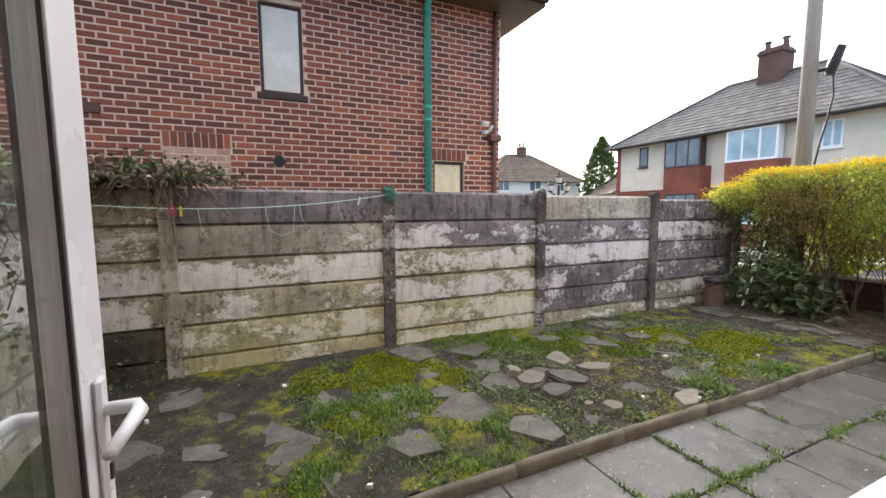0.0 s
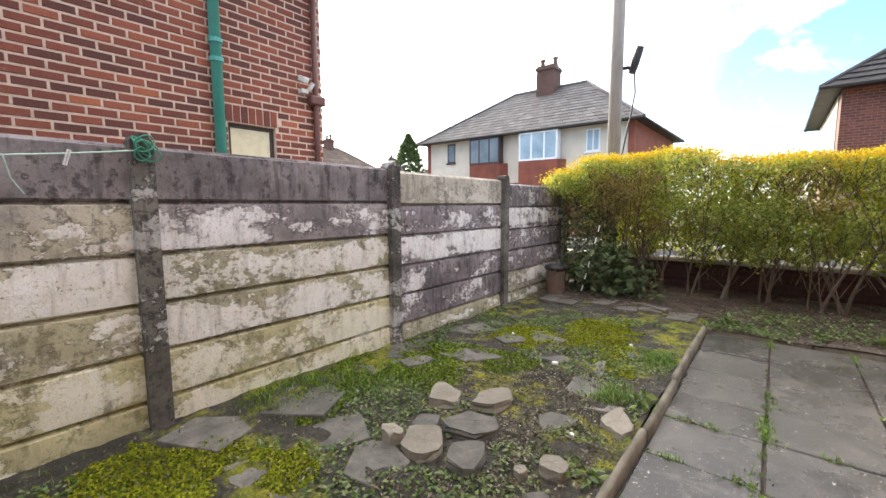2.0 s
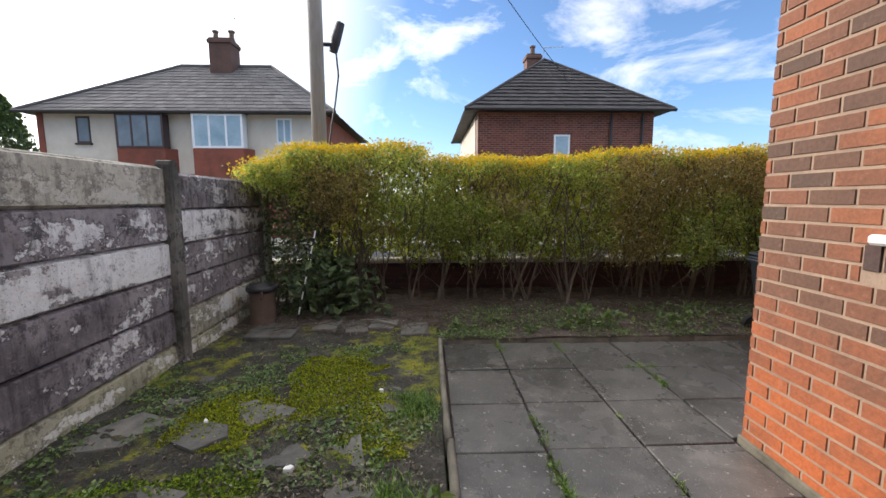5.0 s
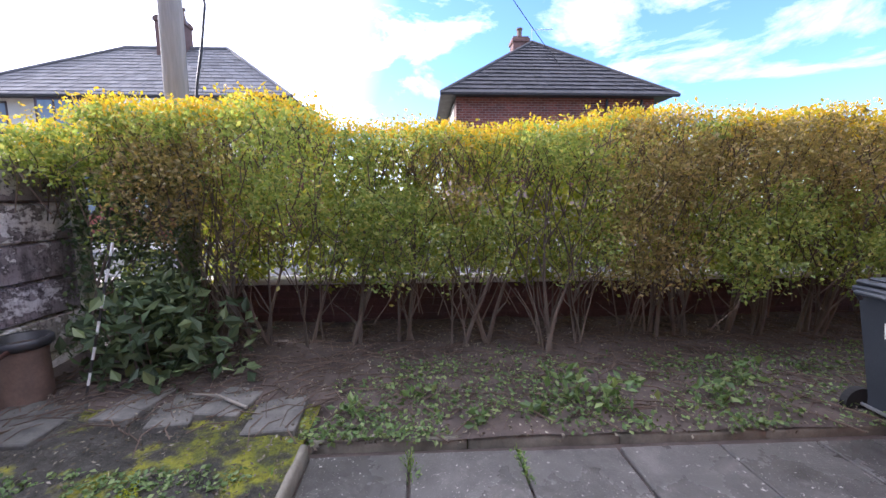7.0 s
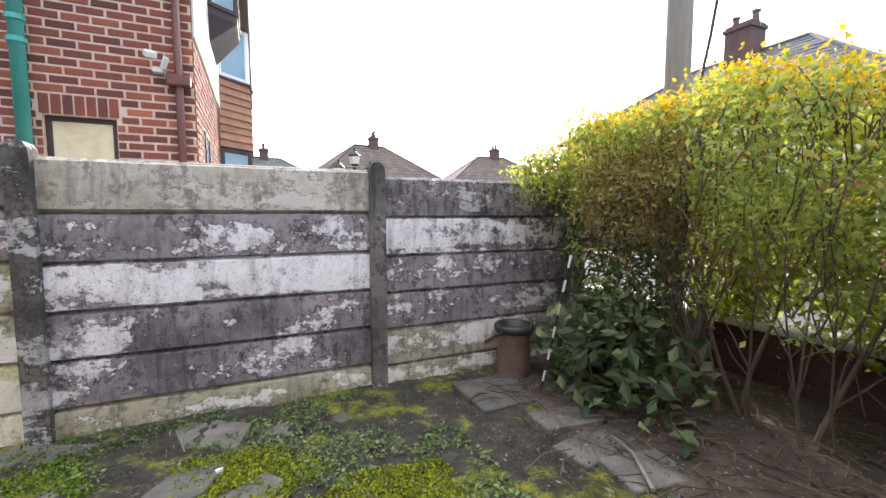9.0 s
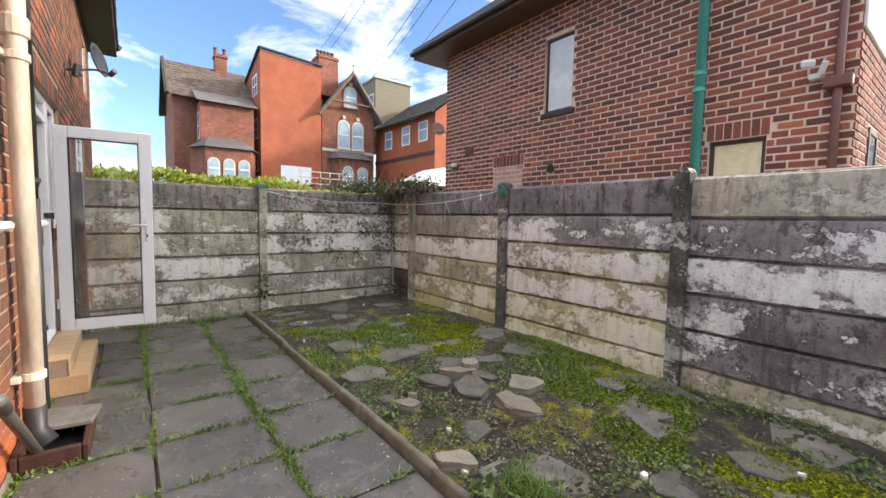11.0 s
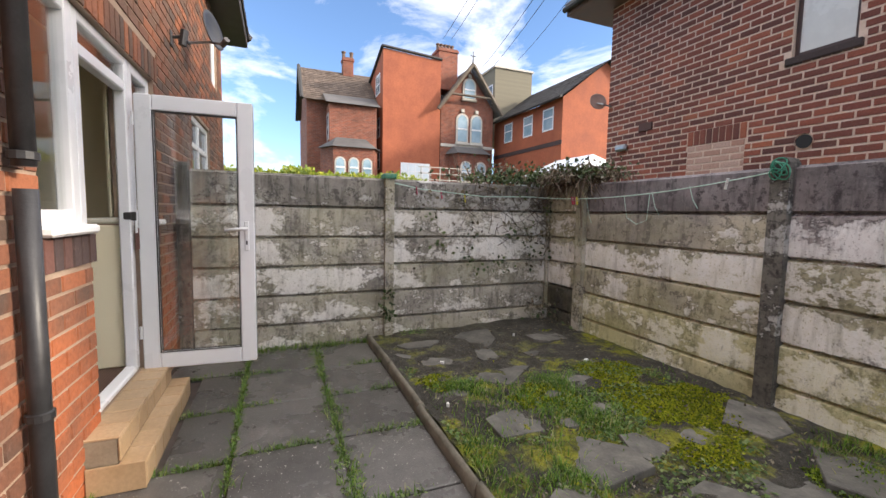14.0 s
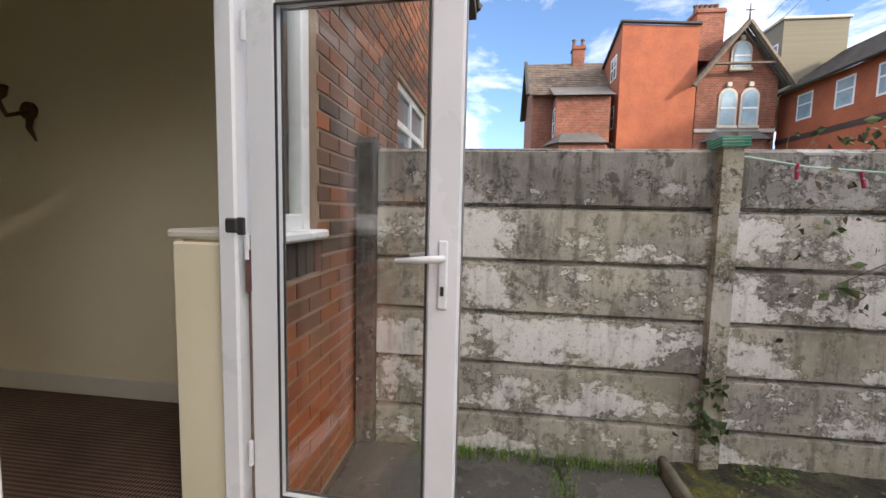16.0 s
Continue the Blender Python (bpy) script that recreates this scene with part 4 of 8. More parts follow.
window("window_5", HM, *UPW, M["upvc"], M["pane"], None, (), (), 0.07, -0.03, 0.07, "white plastic upstairs window", 0.03, "structure")
for nm, (a, b, y0) in {"sill_1": (1.75, 3.51, 0.06), "sill_2": (0.53, 1.0, 0.05), "sill_3": (-0.84, -0.33, 0.05), "sill_4": (-3.8, -2.3, 0.05)}.items():
    zt = {"sill_1": 1.345, "sill_4": 1.555}.get(nm, 1.335)
    solid("window_sill", Geo().box(a, HOUSE_Y - 0.12, zt - 0.045, b, HOUSE_Y + y0, zt, 0.012), M["upvc"], "white plastic window sill", "sill", kind="structure")

frame_ob = thing("door_frame", (0.1, HOUSE_Y - 0.06, 0.3), "white plastic door frame with fanlight over it", "door frame", kind="structure")
g = Geo()
for a, b in ((-0.31, -0.24), (0.45, 0.52)):
    g.box(a, HOUSE_Y - 0.10, 0.285, b, HOUSE_Y - 0.03, 2.42, 0.008)
g.box(-0.24, HOUSE_Y - 0.10, 2.19, 0.45, HOUSE_Y - 0.032, 2.26, 0.008).box(-0.24, HOUSE_Y - 0.10, 2.36, 0.45, HOUSE_Y - 0.032, 2.42, 0.008)
part("frame", g, M["upvc"], frame_ob)
part("threshold", Geo().box(-0.24, HOUSE_Y - 0.10, 0.285, 0.45, HOUSE_Y - 0.02, 0.325, 0.01), M["upvc"], frame_ob)
part("fanlight", Geo().box(-0.24, HOUSE_Y - 0.07, 2.26, 0.45, HOUSE_Y - 0.06, 2.36), M["glass"], frame_ob).visible_shadow = False
part("keeper", Geo().box(-0.262, HOUSE_Y - 0.07, 1.342, -0.232, HOUSE_Y - 0.024, 1.392, 0.006).box(-0.25, HOUSE_Y - 0.03, 1.335, -0.238, HOUSE_Y + 0.0, 1.395, 0.004), M["upvc_grey"], frame_ob, "black metal latch keeper")

# the door leaf stands open, hinged on the west jamb
DW, DH, DZ = 0.735, 1.92, 0.275
DM = Matrix.Translation((-0.29, HOUSE_Y + 0.005, 0)) @ Matrix.Rotation(math.atan2(0.73, 0.045), 4, "Z")
door = thing("door_1", (-0.29, HOUSE_Y + 0.005, DZ), "open white plastic glazed door with long clear pane", "door", kind="structure")
g = Geo()
for a, b, z0, z1 in ((0, 0.105, DZ, DZ + DH), (DW - 0.105, DW, DZ, DZ + DH), (0.105, DW - 0.105, DZ, DZ + 0.115), (0.105, DW - 0.105, DZ + DH - 0.105, DZ + DH)):
    g.box(a, -0.03, z0, b, 0.014 - (0.001 if a == 0.105 else 0), z1, 0.007, DM)
part("leaf_frame", g, M["upvc"], door)
part("pane", Geo().box(0.1, -0.019, DZ + 0.11, DW - 0.1, 0.004, DZ + DH - 0.1, 0, DM), M["glass"], door, "clear double-glazed pane").visible_shadow = False
g = Geo()
for y in (0.009, -0.031):
    for a, b, z0, z1 in ((0.105, 0.112, DZ + 0.115, DZ + DH - 0.105), (DW - 0.112, DW - 0.105, DZ + 0.115, DZ + DH - 0.105), (0.112, DW - 0.112, DZ + 0.115, DZ + 0.122), (0.112, DW - 0.112, DZ + DH - 0.112, DZ + DH - 0.105)):
        g.box(a, y, z0, b, y + 0.006, z1, 0, DM)
part("gasket", g, M["upvc_grey"], door, "black rubber glazing gasket")
for sd in (1, -1):
    f0 = 0.014 if sd > 0 else 0.03
    plate = part("handle_plate", Geo().box(DW - 0.068, sd * f0, 1.12, DW - 0.036, sd * (f0 + 0.012), 1.34, 0.006, DM), M["upvc"], door)
    part("lever", Geo().tube([DM @ Vector((DW - 0.052, sd * (f0 + 0.01), 1.285)), DM @ Vector((DW - 0.052, sd * (f0 + 0.055), 1.285)), DM @ Vector((DW - 0.075, sd * (f0 + 0.065), 1.285)), DM @ Vector((DW - 0.19, sd * (f0 + 0.06), 1.275))], [0.011, 0.012, 0.012, 0.009], 10), M["upvc"], plate, "white lever", True)
    part("keyhole", Geo().box(DW - 0.058, sd * (f0 + 0.012), 1.165, DW - 0.046, sd * (f0 + 0.016), 1.195, 0.003, DM), M["upvc_grey"], plate)
for z in (0.5, 1.25, 1.98):
    part("hinge", Geo().tube([DM @ Vector((-0.008, -0.03, z)), DM @ Vector((-0.008, -0.03, z + 0.09))], 0.009, 8), M["upvc"], door)
part("edge_strip", Geo().box(DW, -0.01, DZ + 0.02, DW + 0.003, 0.01, DZ + DH - 0.02, 0, DM), M["metal"], door, "steel locking strip on the door edge")

# tiled step
step = thing("tiled_step", (0.1, 0.35, 0), "two-level buff tiled doorstep", "step")
part("base", Geo().box(-0.38, HOUSE_Y + 0.003, -0.05, 0.75, 0.44, 0.135, 0.006).box(-0.34, HOUSE_Y - 0.02, 0.135, 0.73, HOUSE_Y + 0.14, 0.272, 0.006), M["grout"], step)
for i in range(7):
    x = -0.38 + i * 0.162
    part("tile", Geo().box(x + 0.003, 0.335, 0.133, x + 0.159, 0.452, 0.148, 0.004), M["tile_step"], step)
    part("tile", Geo().box(x + 0.003, 0.441, 0.01, x + 0.159, 0.452, 0.130, 0.003), M["tile_step"], step)
    xs = -0.34 + i * 0.154
    part("tile", Geo().box(xs + 0.003, HOUSE_Y - 0.015, 0.270, xs + 0.151, HOUSE_Y + 0.15, 0.284, 0.004), M["tile_step"], step)
    part("tile", Geo().box(xs + 0.003, HOUSE_Y + 0.14, 0.152, xs + 0.151, HOUSE_Y + 0.15, 0.267, 0.003), M["tile_step"], step)
part("tile", Geo().box(0.751, HOUSE_Y + 0.01, 0.0, 0.762, 0.45, 0.147, 0.003), M["tile_step"], step)

# ---- concrete fence ----
fence = thing("wall_fence", (0, FENCE_Y, 0), "weathered concrete panel fence with flaking white paint", "fence", kind="structure")


def post_geo(x, y, top, base=-0.1, w=0.06, d=0.065, m=None):
    """A grooved concrete post with a rounded head."""
    g = Geo()
    prof = [(-w, -d), (w, -d), (w, d), (-w, d)]
    hs = [(base, 1.0), (top - 0.10, 1.0), (top - 0.04, 0.92), (top - 0.01, 0.62), (top, 0.25)]
    vs = [(x + px * (k if i > 0 else 1.02), y + py, z) for i, (z, k) in enumerate(hs) for px, py in prof]
    fs = []
    for i in range(len(hs) - 1):
        for k in range(4):
            a, b = i * 4 + k, i * 4 + (k + 1) % 4
            fs.append((a, b, b + 4, a + 4))
    fs += [(3, 2, 1, 0), tuple(range(len(vs) - 4, len(vs)))]
    return g.add(vs, fs)


def panel_geo(m, u0, u1, z0, z1, seed):
    """One cast board with uneven face and slightly chipped edges."""
    rnd = random.Random(seed)
    nu = max(int((u1 - u0) / 0.09), 3)
    zs = [z0 + 0.009, z0 + 0.018, (z0 + z1) / 2, z1 - 0.022, z1 - 0.011]
    ds = [0.0, 0.026, 0.028, 0.024, -0.002]
    vs, fs = [], []
    for j, (z, d) in enumerate(zip(zs, ds)):
        for i in range(nu + 1):
            u = u0 + (u1 - u0) * i / nu
            e = rnd.uniform(-0.004, 0.003) if j in (1, 3) else rnd.uniform(-0.0015, 0.0015)
            if rnd.random() < 0.05 and j in (3, 4):
                e -= 0.012
            vs.append((u, d + e, z + (rnd.uniform(-0.005, 0.003) if j in (0, 4) else 0)))
    n = nu + 1
    for j in range(4):
        for i in range(nu):
            fs.append((j * n + i, j * n + i + 1, (j + 1) * n + i + 1, (j + 1) * n + i))
    k = len(vs)
    vs += [(u0, -0.03, z0 - 0.006), (u1, -0.03, z0 - 0.006), (u1, -0.03, z1 + 0.004), (u0, -0.03, z1 + 0.004)]
    fs += [(k + 3, k + 2, k + 1, k), tuple(range(4 * n, 5 * n)) + (k + 2, k + 3), tuple(reversed(range(n))) + (k, k + 1)]
    return Geo().add([m @ Vector(p) for p in vs], fs)


TOPS = [1.80, 1.47, 1.155, 0.85, 0.545, 0.24, -0.06]
FM = frame3((0, FENCE_Y, 0), (1, 0, 0), (0, -1, 0))
BM = frame3((BACK_X, 0, 0), (0, 1, 0), (1, 0, 0))
LOOKS = {
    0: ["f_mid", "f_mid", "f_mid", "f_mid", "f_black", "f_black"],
    1: ["f_top", "f_grey", "f_mid", "f_mid", "f_algae_lit", "f_algae_lit"],
    2: ["f_top", "f_white", "f_mid", "f_mid", "f_algae_lit", "f_algae_lit"],
    3: ["f_top_pale", "f_purple", "f_white", "f_purple", "f_purple", "f_mid"],
    4: ["f_top", "f_purple", "f_purple", "f_purple", "f_grey", "f_mid"],
    5: ["f_back_dark", "f_back", "f_back", "f_back", "f_back", "f_back"],
    6: ["f_back_dark", "f_back_white", "f_back_white", "f_back", "f_back_white", "f_back"],
}
POSTS = [-0.68, 1.35, 3.39, 5.50, 7.55]
BAYS = [(0, FM, BACK_X + 0.06, POSTS[0] - 0.05, 0.0), (1, FM, POSTS[0] + 0.05, POSTS[1] - 0.05, 0.0), (2, FM, POSTS[1] + 0.05, POSTS[2] - 0.05, 0.0),
        (3, FM, POSTS[2] + 0.05, POSTS[3] - 0.05, -0.02), (4, FM, POSTS[3] + 0.05, POSTS[4] - 0.05, -0.06), (5, BM, 0.33, 2.19, 0.0), (6, BM, 2.29, FENCE_Y - 0.07, 0.0)]
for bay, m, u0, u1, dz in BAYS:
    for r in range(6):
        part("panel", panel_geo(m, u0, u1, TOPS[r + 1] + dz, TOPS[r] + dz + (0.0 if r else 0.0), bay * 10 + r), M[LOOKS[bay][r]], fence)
for i, x in enumerate(POSTS):
    part("post", post_geo(x, FENCE_Y - 0.02, 1.86 - 0.02 * max(i - 2, 0)), M["post_dark"] if i in (1, 2, 3) else M["post"], fence)
for y in (0.27, 2.24):
    part("post", post_geo(BACK_X + 0.02, y, 1.86, w=0.065, d=0.05), M["post_dark"] if y < 1 else M["post"], fence)
part("post", post_geo(BACK_X, FENCE_Y, 1.86), M["post"], fence)

# ---- edging kerbs ----
def edging(p, q, seed):
    rnd = random.Random(seed)
    p, q = Vector((*p, 0)), Vector((*q, 0))
    d = (q - p).normalized()
    s = Vector((-d.y, d.x, 0))
    n = max(int((q - p).length / 0.12), 2)
    vs, fs = [], []
    for i in range(n + 1):
        c = p.lerp(q, i / n)
        for a, z in ((-0.024, -0.06), (-0.023, 0.05), (-0.011, 0.068), (0.011, 0.069), (0.023, 0.05), (0.024, -0.06)):
            w = c + s * (a + rnd.uniform(-0.003, 0.003))
            vs.append((w.x, w.y, z + rnd.uniform(-0.004, 0.004)))
    for i in range(n):
        for k in range(5):
            a = i * 6 + k
            fs.append((a, a + 6, a + 7, a + 1))
    fs += [tuple(range(6)), tuple(reversed(range(n * 6, n * 6 + 6)))]
    return Geo().add(vs, fs)


x = BACK_X + 0.03
k = 0
while x < EDGE_X - 0.05:
    e = min(x + 0.91, EDGE_X)
    solid("edging_kerb", edging((x, EDGE_Y + 0.012 * math.sin(k * 2.1)), (e - 0.006, EDGE_Y + 0.012 * math.sin(k * 2.1 + 0.8)), k), M["edging"], "weathered round-topped concrete edging kerb between moss and paving", "kerb", "garden edging kerbs", smooth=True)
    x, k = e, k + 1
y = EDGE_Y - 0.02
while y > -6:
    solid("edging_kerb", edging((EDGE_X + 0.055 + 0.01 * math.sin(k), y), (EDGE_X + 0.055 + 0.01 * math.sin(k + 1), y - 0.9), k + 20), M["edging"], "weathered round-topped concrete edging kerb along the hedge bed", "kerb", "garden edging kerbs", smooth=True).location.z = -0.042
    y, k = y - 0.91, k + 1

# ---- neighbour's house ----
nb = thing("neighbour_house", (0.75, 10, 0), "two-storey red-brown brick house with hip roof and green downpipe", "house")
NM = frame3((0, NB_Y, 0), (1, 0, 0), (0, -1, 0))
NW_UP, NW_LO = (0.19, 3.24, 0.76, 4.46), (2.78, 1.55, 3.36, 2.41)
PATCH = (-1.0, 1.5, -0.24, 2.42)
VENT = (0.385, 2.29)
nb_holes = [NW_UP, NW_LO]
NBH = 4.95
for a, z0, b, z1 in pieces((NB_W, -0.2, NB_E - 0.006, NBH), nb_holes):
    part("wall", Geo().box(a, -0.25, z0, b, 0.0, z1, 0, NM), M["mortar"], nb)
EM = frame3((NB_E, 0, 0), (0, 1, 0), (1, 0, 0))
part("wall", wall_core(EM, (NB_Y + 0.25, -0.2, 14.5, NBH), [], 0.25), M["mortar"], nb)
part("wall", Geo().box(NB_W, NB_Y + 0.25, -0.2, NB_W + 0.25, 14.5, NBH).box(NB_W, 14.25, -0.2, NB_E - 0.25, 14.5, NBH), M["brick_nb"], nb)
part("render_panel", Geo().box(NB_E, NB_Y + 0.02, 3.34, NB_E + 0.03, 14.4, NBH - 0.02, 0.008), M["white_render"], nb, "white rendered upper front wall")
BAYP = [(NB_E, 9.75), (NB_E + 0.5, 10.2), (NB_E + 0.5, 11.9), (NB_E, 12.35)]
bay = part("bay_window", Geo().prism(BAYP, -0.2, 1.45), M["brick_nb"], nb, "two-storey bay window with hung tiles")
part("tile_band", Geo().prism(BAYP, 2.7, 3.92), M["hung_tile"], bay)
for (ax, ay), (bx, by) in zip(BAYP, BAYP[1:]):
    u = Vector((bx - ax, by - ay, 0))
    fm_ = frame3((ax, ay, 0), u, (u.y, -u.x, 0))
    for k in range(9):
        g = Geo()
        z = 2.7 + 0.136 * k
        g.add([fm_ @ Vector(q) for q in ((-0.02, 0.045, z), (u.length + 0.02, 0.045, z), (u.length, 0.012, z + 0.15), (0, 0.012, z + 0.15), (-0.02, 0.0, z), (u.length + 0.02, 0.0, z))], [(0, 1, 2, 3), (4, 5, 1, 0)])
        part("tile_course", g, M["hung_tile"], bay)
    for z0, z1 in ((1.45, 2.68), (3.95, NBH - 0.02)):
        window("window", fm_, 0, z0, u.length, z1, M["upvc"] if z0 > 3 else M["dark_frame"], M["pane_blue"], bay, tuple([u.length / 2] if u.length > 1.2 else []), (), 0.08)
part("bay_sill", Geo().prism([(NB_E, 9.7), (NB_E + 0.56, 10.17), (NB_E + 0.56, 11.93), (NB_E, 12.4)], 3.92, 3.96), M["dark_frame"], bay)
OR = [(NB_E + 0.03, 8.1), (NB_E + 0.40, 8.35), (NB_E + 0.40, 9.1), (NB_E + 0.03, 9.35)]
oriel = part("oriel_window", Geo().prism(OR, 4.32, 4.42), M["dark_frame"], nb, "small dark timber oriel window")
part("corbel", Geo().add([(x, y, 4.32) for x, y in OR] + [(NB_E + 0.03, 8.2, 3.95), (NB_E + 0.03, 9.25, 3.95)], [(0, 1, 4), (1, 2, 5, 4), (2, 3, 5), (3, 2, 1, 0)]), M["dark_frame"], oriel)
for (ax, ay), (bx, by) in zip(OR, OR[1:]):
    u = Vector((bx - ax, by - ay, 0))
    window("window", frame3((ax, ay, 0), u, (u.y, -u.x, 0)), 0, 4.42, u.length, NBH - 0.01, M["dark_frame"], M["pane_blue"], oriel, (), (), 0.06)
window("window", frame3((NB_E, 0, 0), (0, 1, 0), (1, 0, 0)), 7.2, 1.3, 7.75, 2.5, M["dark_frame"], M["pane"], nb, (), (), 0.07)
window("window", NM, *NW_UP, M["dark_frame"], M["pane_blind"], nb, (), (), 0.045, -0.05, 0.06, "tall frosted window in dark timber frame")
window("window", NM, *NW_LO, M["dark_frame"], M["pane_cream"], nb, (), (), 0.05, -0.05, 0.06, "small cream-blinded window in dark timber frame")
part("sill", Geo().box(0.14, -0.02, 3.155, 0.81, 0.03, 3.235, 0.008, NM), M["brick_dark"], nb)
rg = Geo()
core, ridge = hip_roof(rg, NB_W, NB_Y, NB_E, 14.5, NBH + 0.12, 3.0, 0.55, "y")
rf = part("roof", rg, M["slate"], nb)
part("roof_core", core, M["brown_soffit"], rf)
part("ridge", ridge, M["slate"], rf)
part("fascia", Geo().box(NB_W - 0.55, NB_Y - 0.55, NBH, NB_E + 0.55, 15.05, NBH + 0.12, 0.01), M["brown_soffit"], rf, "dark soffit and fascia")
part("gutter", Geo().tube([(NB_W - 0.55, NB_Y - 0.6, NBH + 0.1), (NB_E + 0.55, NB_Y - 0.6, NBH + 0.1)], 0.05, 8), M["soffit"], rf)
pipe = part("downpipe", Geo().tube([(2.665, NB_Y - 0.07, 0.0), (2.665, NB_Y - 0.07, NBH - 0.1), (2.665, NB_Y - 0.5, NBH + 0.06)], 0.058, 12), M["green_pipe"], nb, "turquoise green downpipe", True)
for z in (3.02, 3.22, 4.7, 1.6):
    part("collar", Geo().turned(2.665, NB_Y - 0.07, [(0.058, z), (0.075, z + 0.005), (0.075, z + 0.05), (0.058, z + 0.055)], 12), M["green_pipe"], pipe)
part("downpipe", Geo().tube([(3.93, NB_Y - 0.06, 0.0), (3.93, NB_Y - 0.06, NBH)], 0.038, 10), M["brown_pipe"], nb, "brown downpipe", True)
part("hopper", Geo().box(3.82, NB_Y - 0.13, 2.78, 4.04, NB_Y - 0.005, 2.90, 0.015), M["brown_pipe"], nb)
lamp = part("security_light", Geo().box(3.70, NB_Y - 0.10, 2.90, 3.80, NB_Y, 2.96, 0.01), M["peg_white"], nb, "white security light")
part("light_head", Geo().box(-0.055, -0.05, -0.035, 0.055, 0.05, 0.035, 0.012, pose(3.70, NB_Y - 0.14, 3.06, 25, 0, 20)), M["peg_white"], lamp)
part("sensor", Geo().tube([(3.80, NB_Y - 0.1, 2.95), (3.84, NB_Y - 0.15, 3.04)], 0.028, 10), M["peg_white"], lamp)
vent = part("vent_pipe", Geo().tube([(VENT[0], NB_Y + 0.06, VENT[1]), (VENT[0], NB_Y - 0.02, VENT[1])], 0.088, 18, False), M["mortar"], nb, "round vent hole")
# black disc stands in for the shade inside the vent hole
part("vent_dark", Geo().tube([(VENT[0], NB_Y + 0.03, VENT[1]), (VENT[0], NB_Y - 0.013, VENT[1])], 0.075, 18), M["rubber"], vent)
part("air_brick", Geo().box(-1.86, NB_Y - 0.03, 2.78, -1.62, NB_Y + 0.01, 2.9, 0.005), M["brick_dark"], nb)
part("wall_lamp", Geo().box(-2.3, NB_Y - 0.09, 2.52, -2.06, NB_Y, 2.63, 0.03), M["metal"], nb, "small grey wall light")
nb_rows = bricks((NB_W, 0.9, NB_E, NBH), nb_holes + [PATCH, (PATCH[0] - 0.02, 2.42, PATCH[2] + 0.03, 2.64), (2.74, 2.41, 3.4, 2.62), (0.12, 3.13, 0.83, 3.25), (VENT[0] - 0.07, VENT[1] - 0.06, VENT[0] + 0.07, VENT[1] + 0.06)], seed=4)

# ---- houses across the street ----
def aerial(parent, x, y, z):
    g = Geo().tube([(x, y, z), (x, y, z + 1.3)], 0.02, 6).tube([(x - 0.05, y, z + 1.2), (x - 0.05, y - 1.0, z + 1.25)], 0.012, 5)
    for i in range(6):
        g.tube([(x - 0.25, y - 0.15 * i - 0.1, z + 1.2), (x + 0.15, y - 0.15 * i - 0.1, z + 1.21)], 0.008, 4)
    part("aerial", g, M["metal"], parent)


def chimney(parent, x, y, z0, z1, w=0.45, pots=2, look_="chimney_brick"):
    c = part("chimney", Geo().box(x - w, y - w, z0, x + w, y + w, z1 - 0.25).box(x - w - 0.06, y - w - 0.06, z1 - 0.25, x + w + 0.06, y + w + 0.06, z1 - 0.08, 0.02).box(x - w, y - w, z1 - 0.08, x + w, y + w, z1), M[look_], parent)
    for i in range(pots):
        py = y + (i - (pots - 1) / 2) * w * 1.5 / max(pots - 1, 1)
        part("chimney_pot", Geo().turned(x, py, [(0.13, z1), (0.11, z1 + 0.35), (0.15, z1 + 0.4), (0.15, z1 + 0.47), (0.1, z1 + 0.47)], 10), M["terracotta"], c)


semi = thing("semi_detached_house", (23, 12, 0), "pair of semi-detached houses in cream render with grey hip roof", "house")
FX = 19.3
part("wall", Geo().box(FX, 6.35, -0.2, FX + 8, 17.75, 4.95), M["render"], semi)
part("brick_base", Geo().box(FX - 0.03, 6.33, -0.2, FX + 0.02, 17.77, 2.55, 0.01), M["far_brick"], semi)
part("quoin", Geo().box(FX - 0.04, 6.3, 2.55, FX + 0.3, 6.55, 4.95, 0.01), M["far_brick"], semi)
part("quoin", Geo().box(FX - 0.04, 17.55, 2.55, FX + 0.3, 17.8, 4.95, 0.01), M["far_brick"], semi)
part("side_brick", Geo().box(FX + 0.31, 6.3, -0.2, FX + 8, 6.37, 4.95), M["far_brick"], semi)
XM = frame3((FX, 0, 0), (0, 1, 0), (-1, 0, 0))
for y0, y1, z0, z1, fm, pm, bars in ((15.75, 16.3, 3.8, 4.85, "dark_frame", "pane", ()), (7.72, 8.35, 3.8, 4.8, "upvc", "pane_blue", (8.03,))):
    w_ = window("window", XM, y0, z0, y1, z1, M[fm], M[pm], semi, bars, (), 0.07)
    part("sill", Geo().box(y0 - 0.05, 0.0, z0 - 0.07, y1 + 0.05, 0.1, z0, 0.01, XM), M[fm], w_)
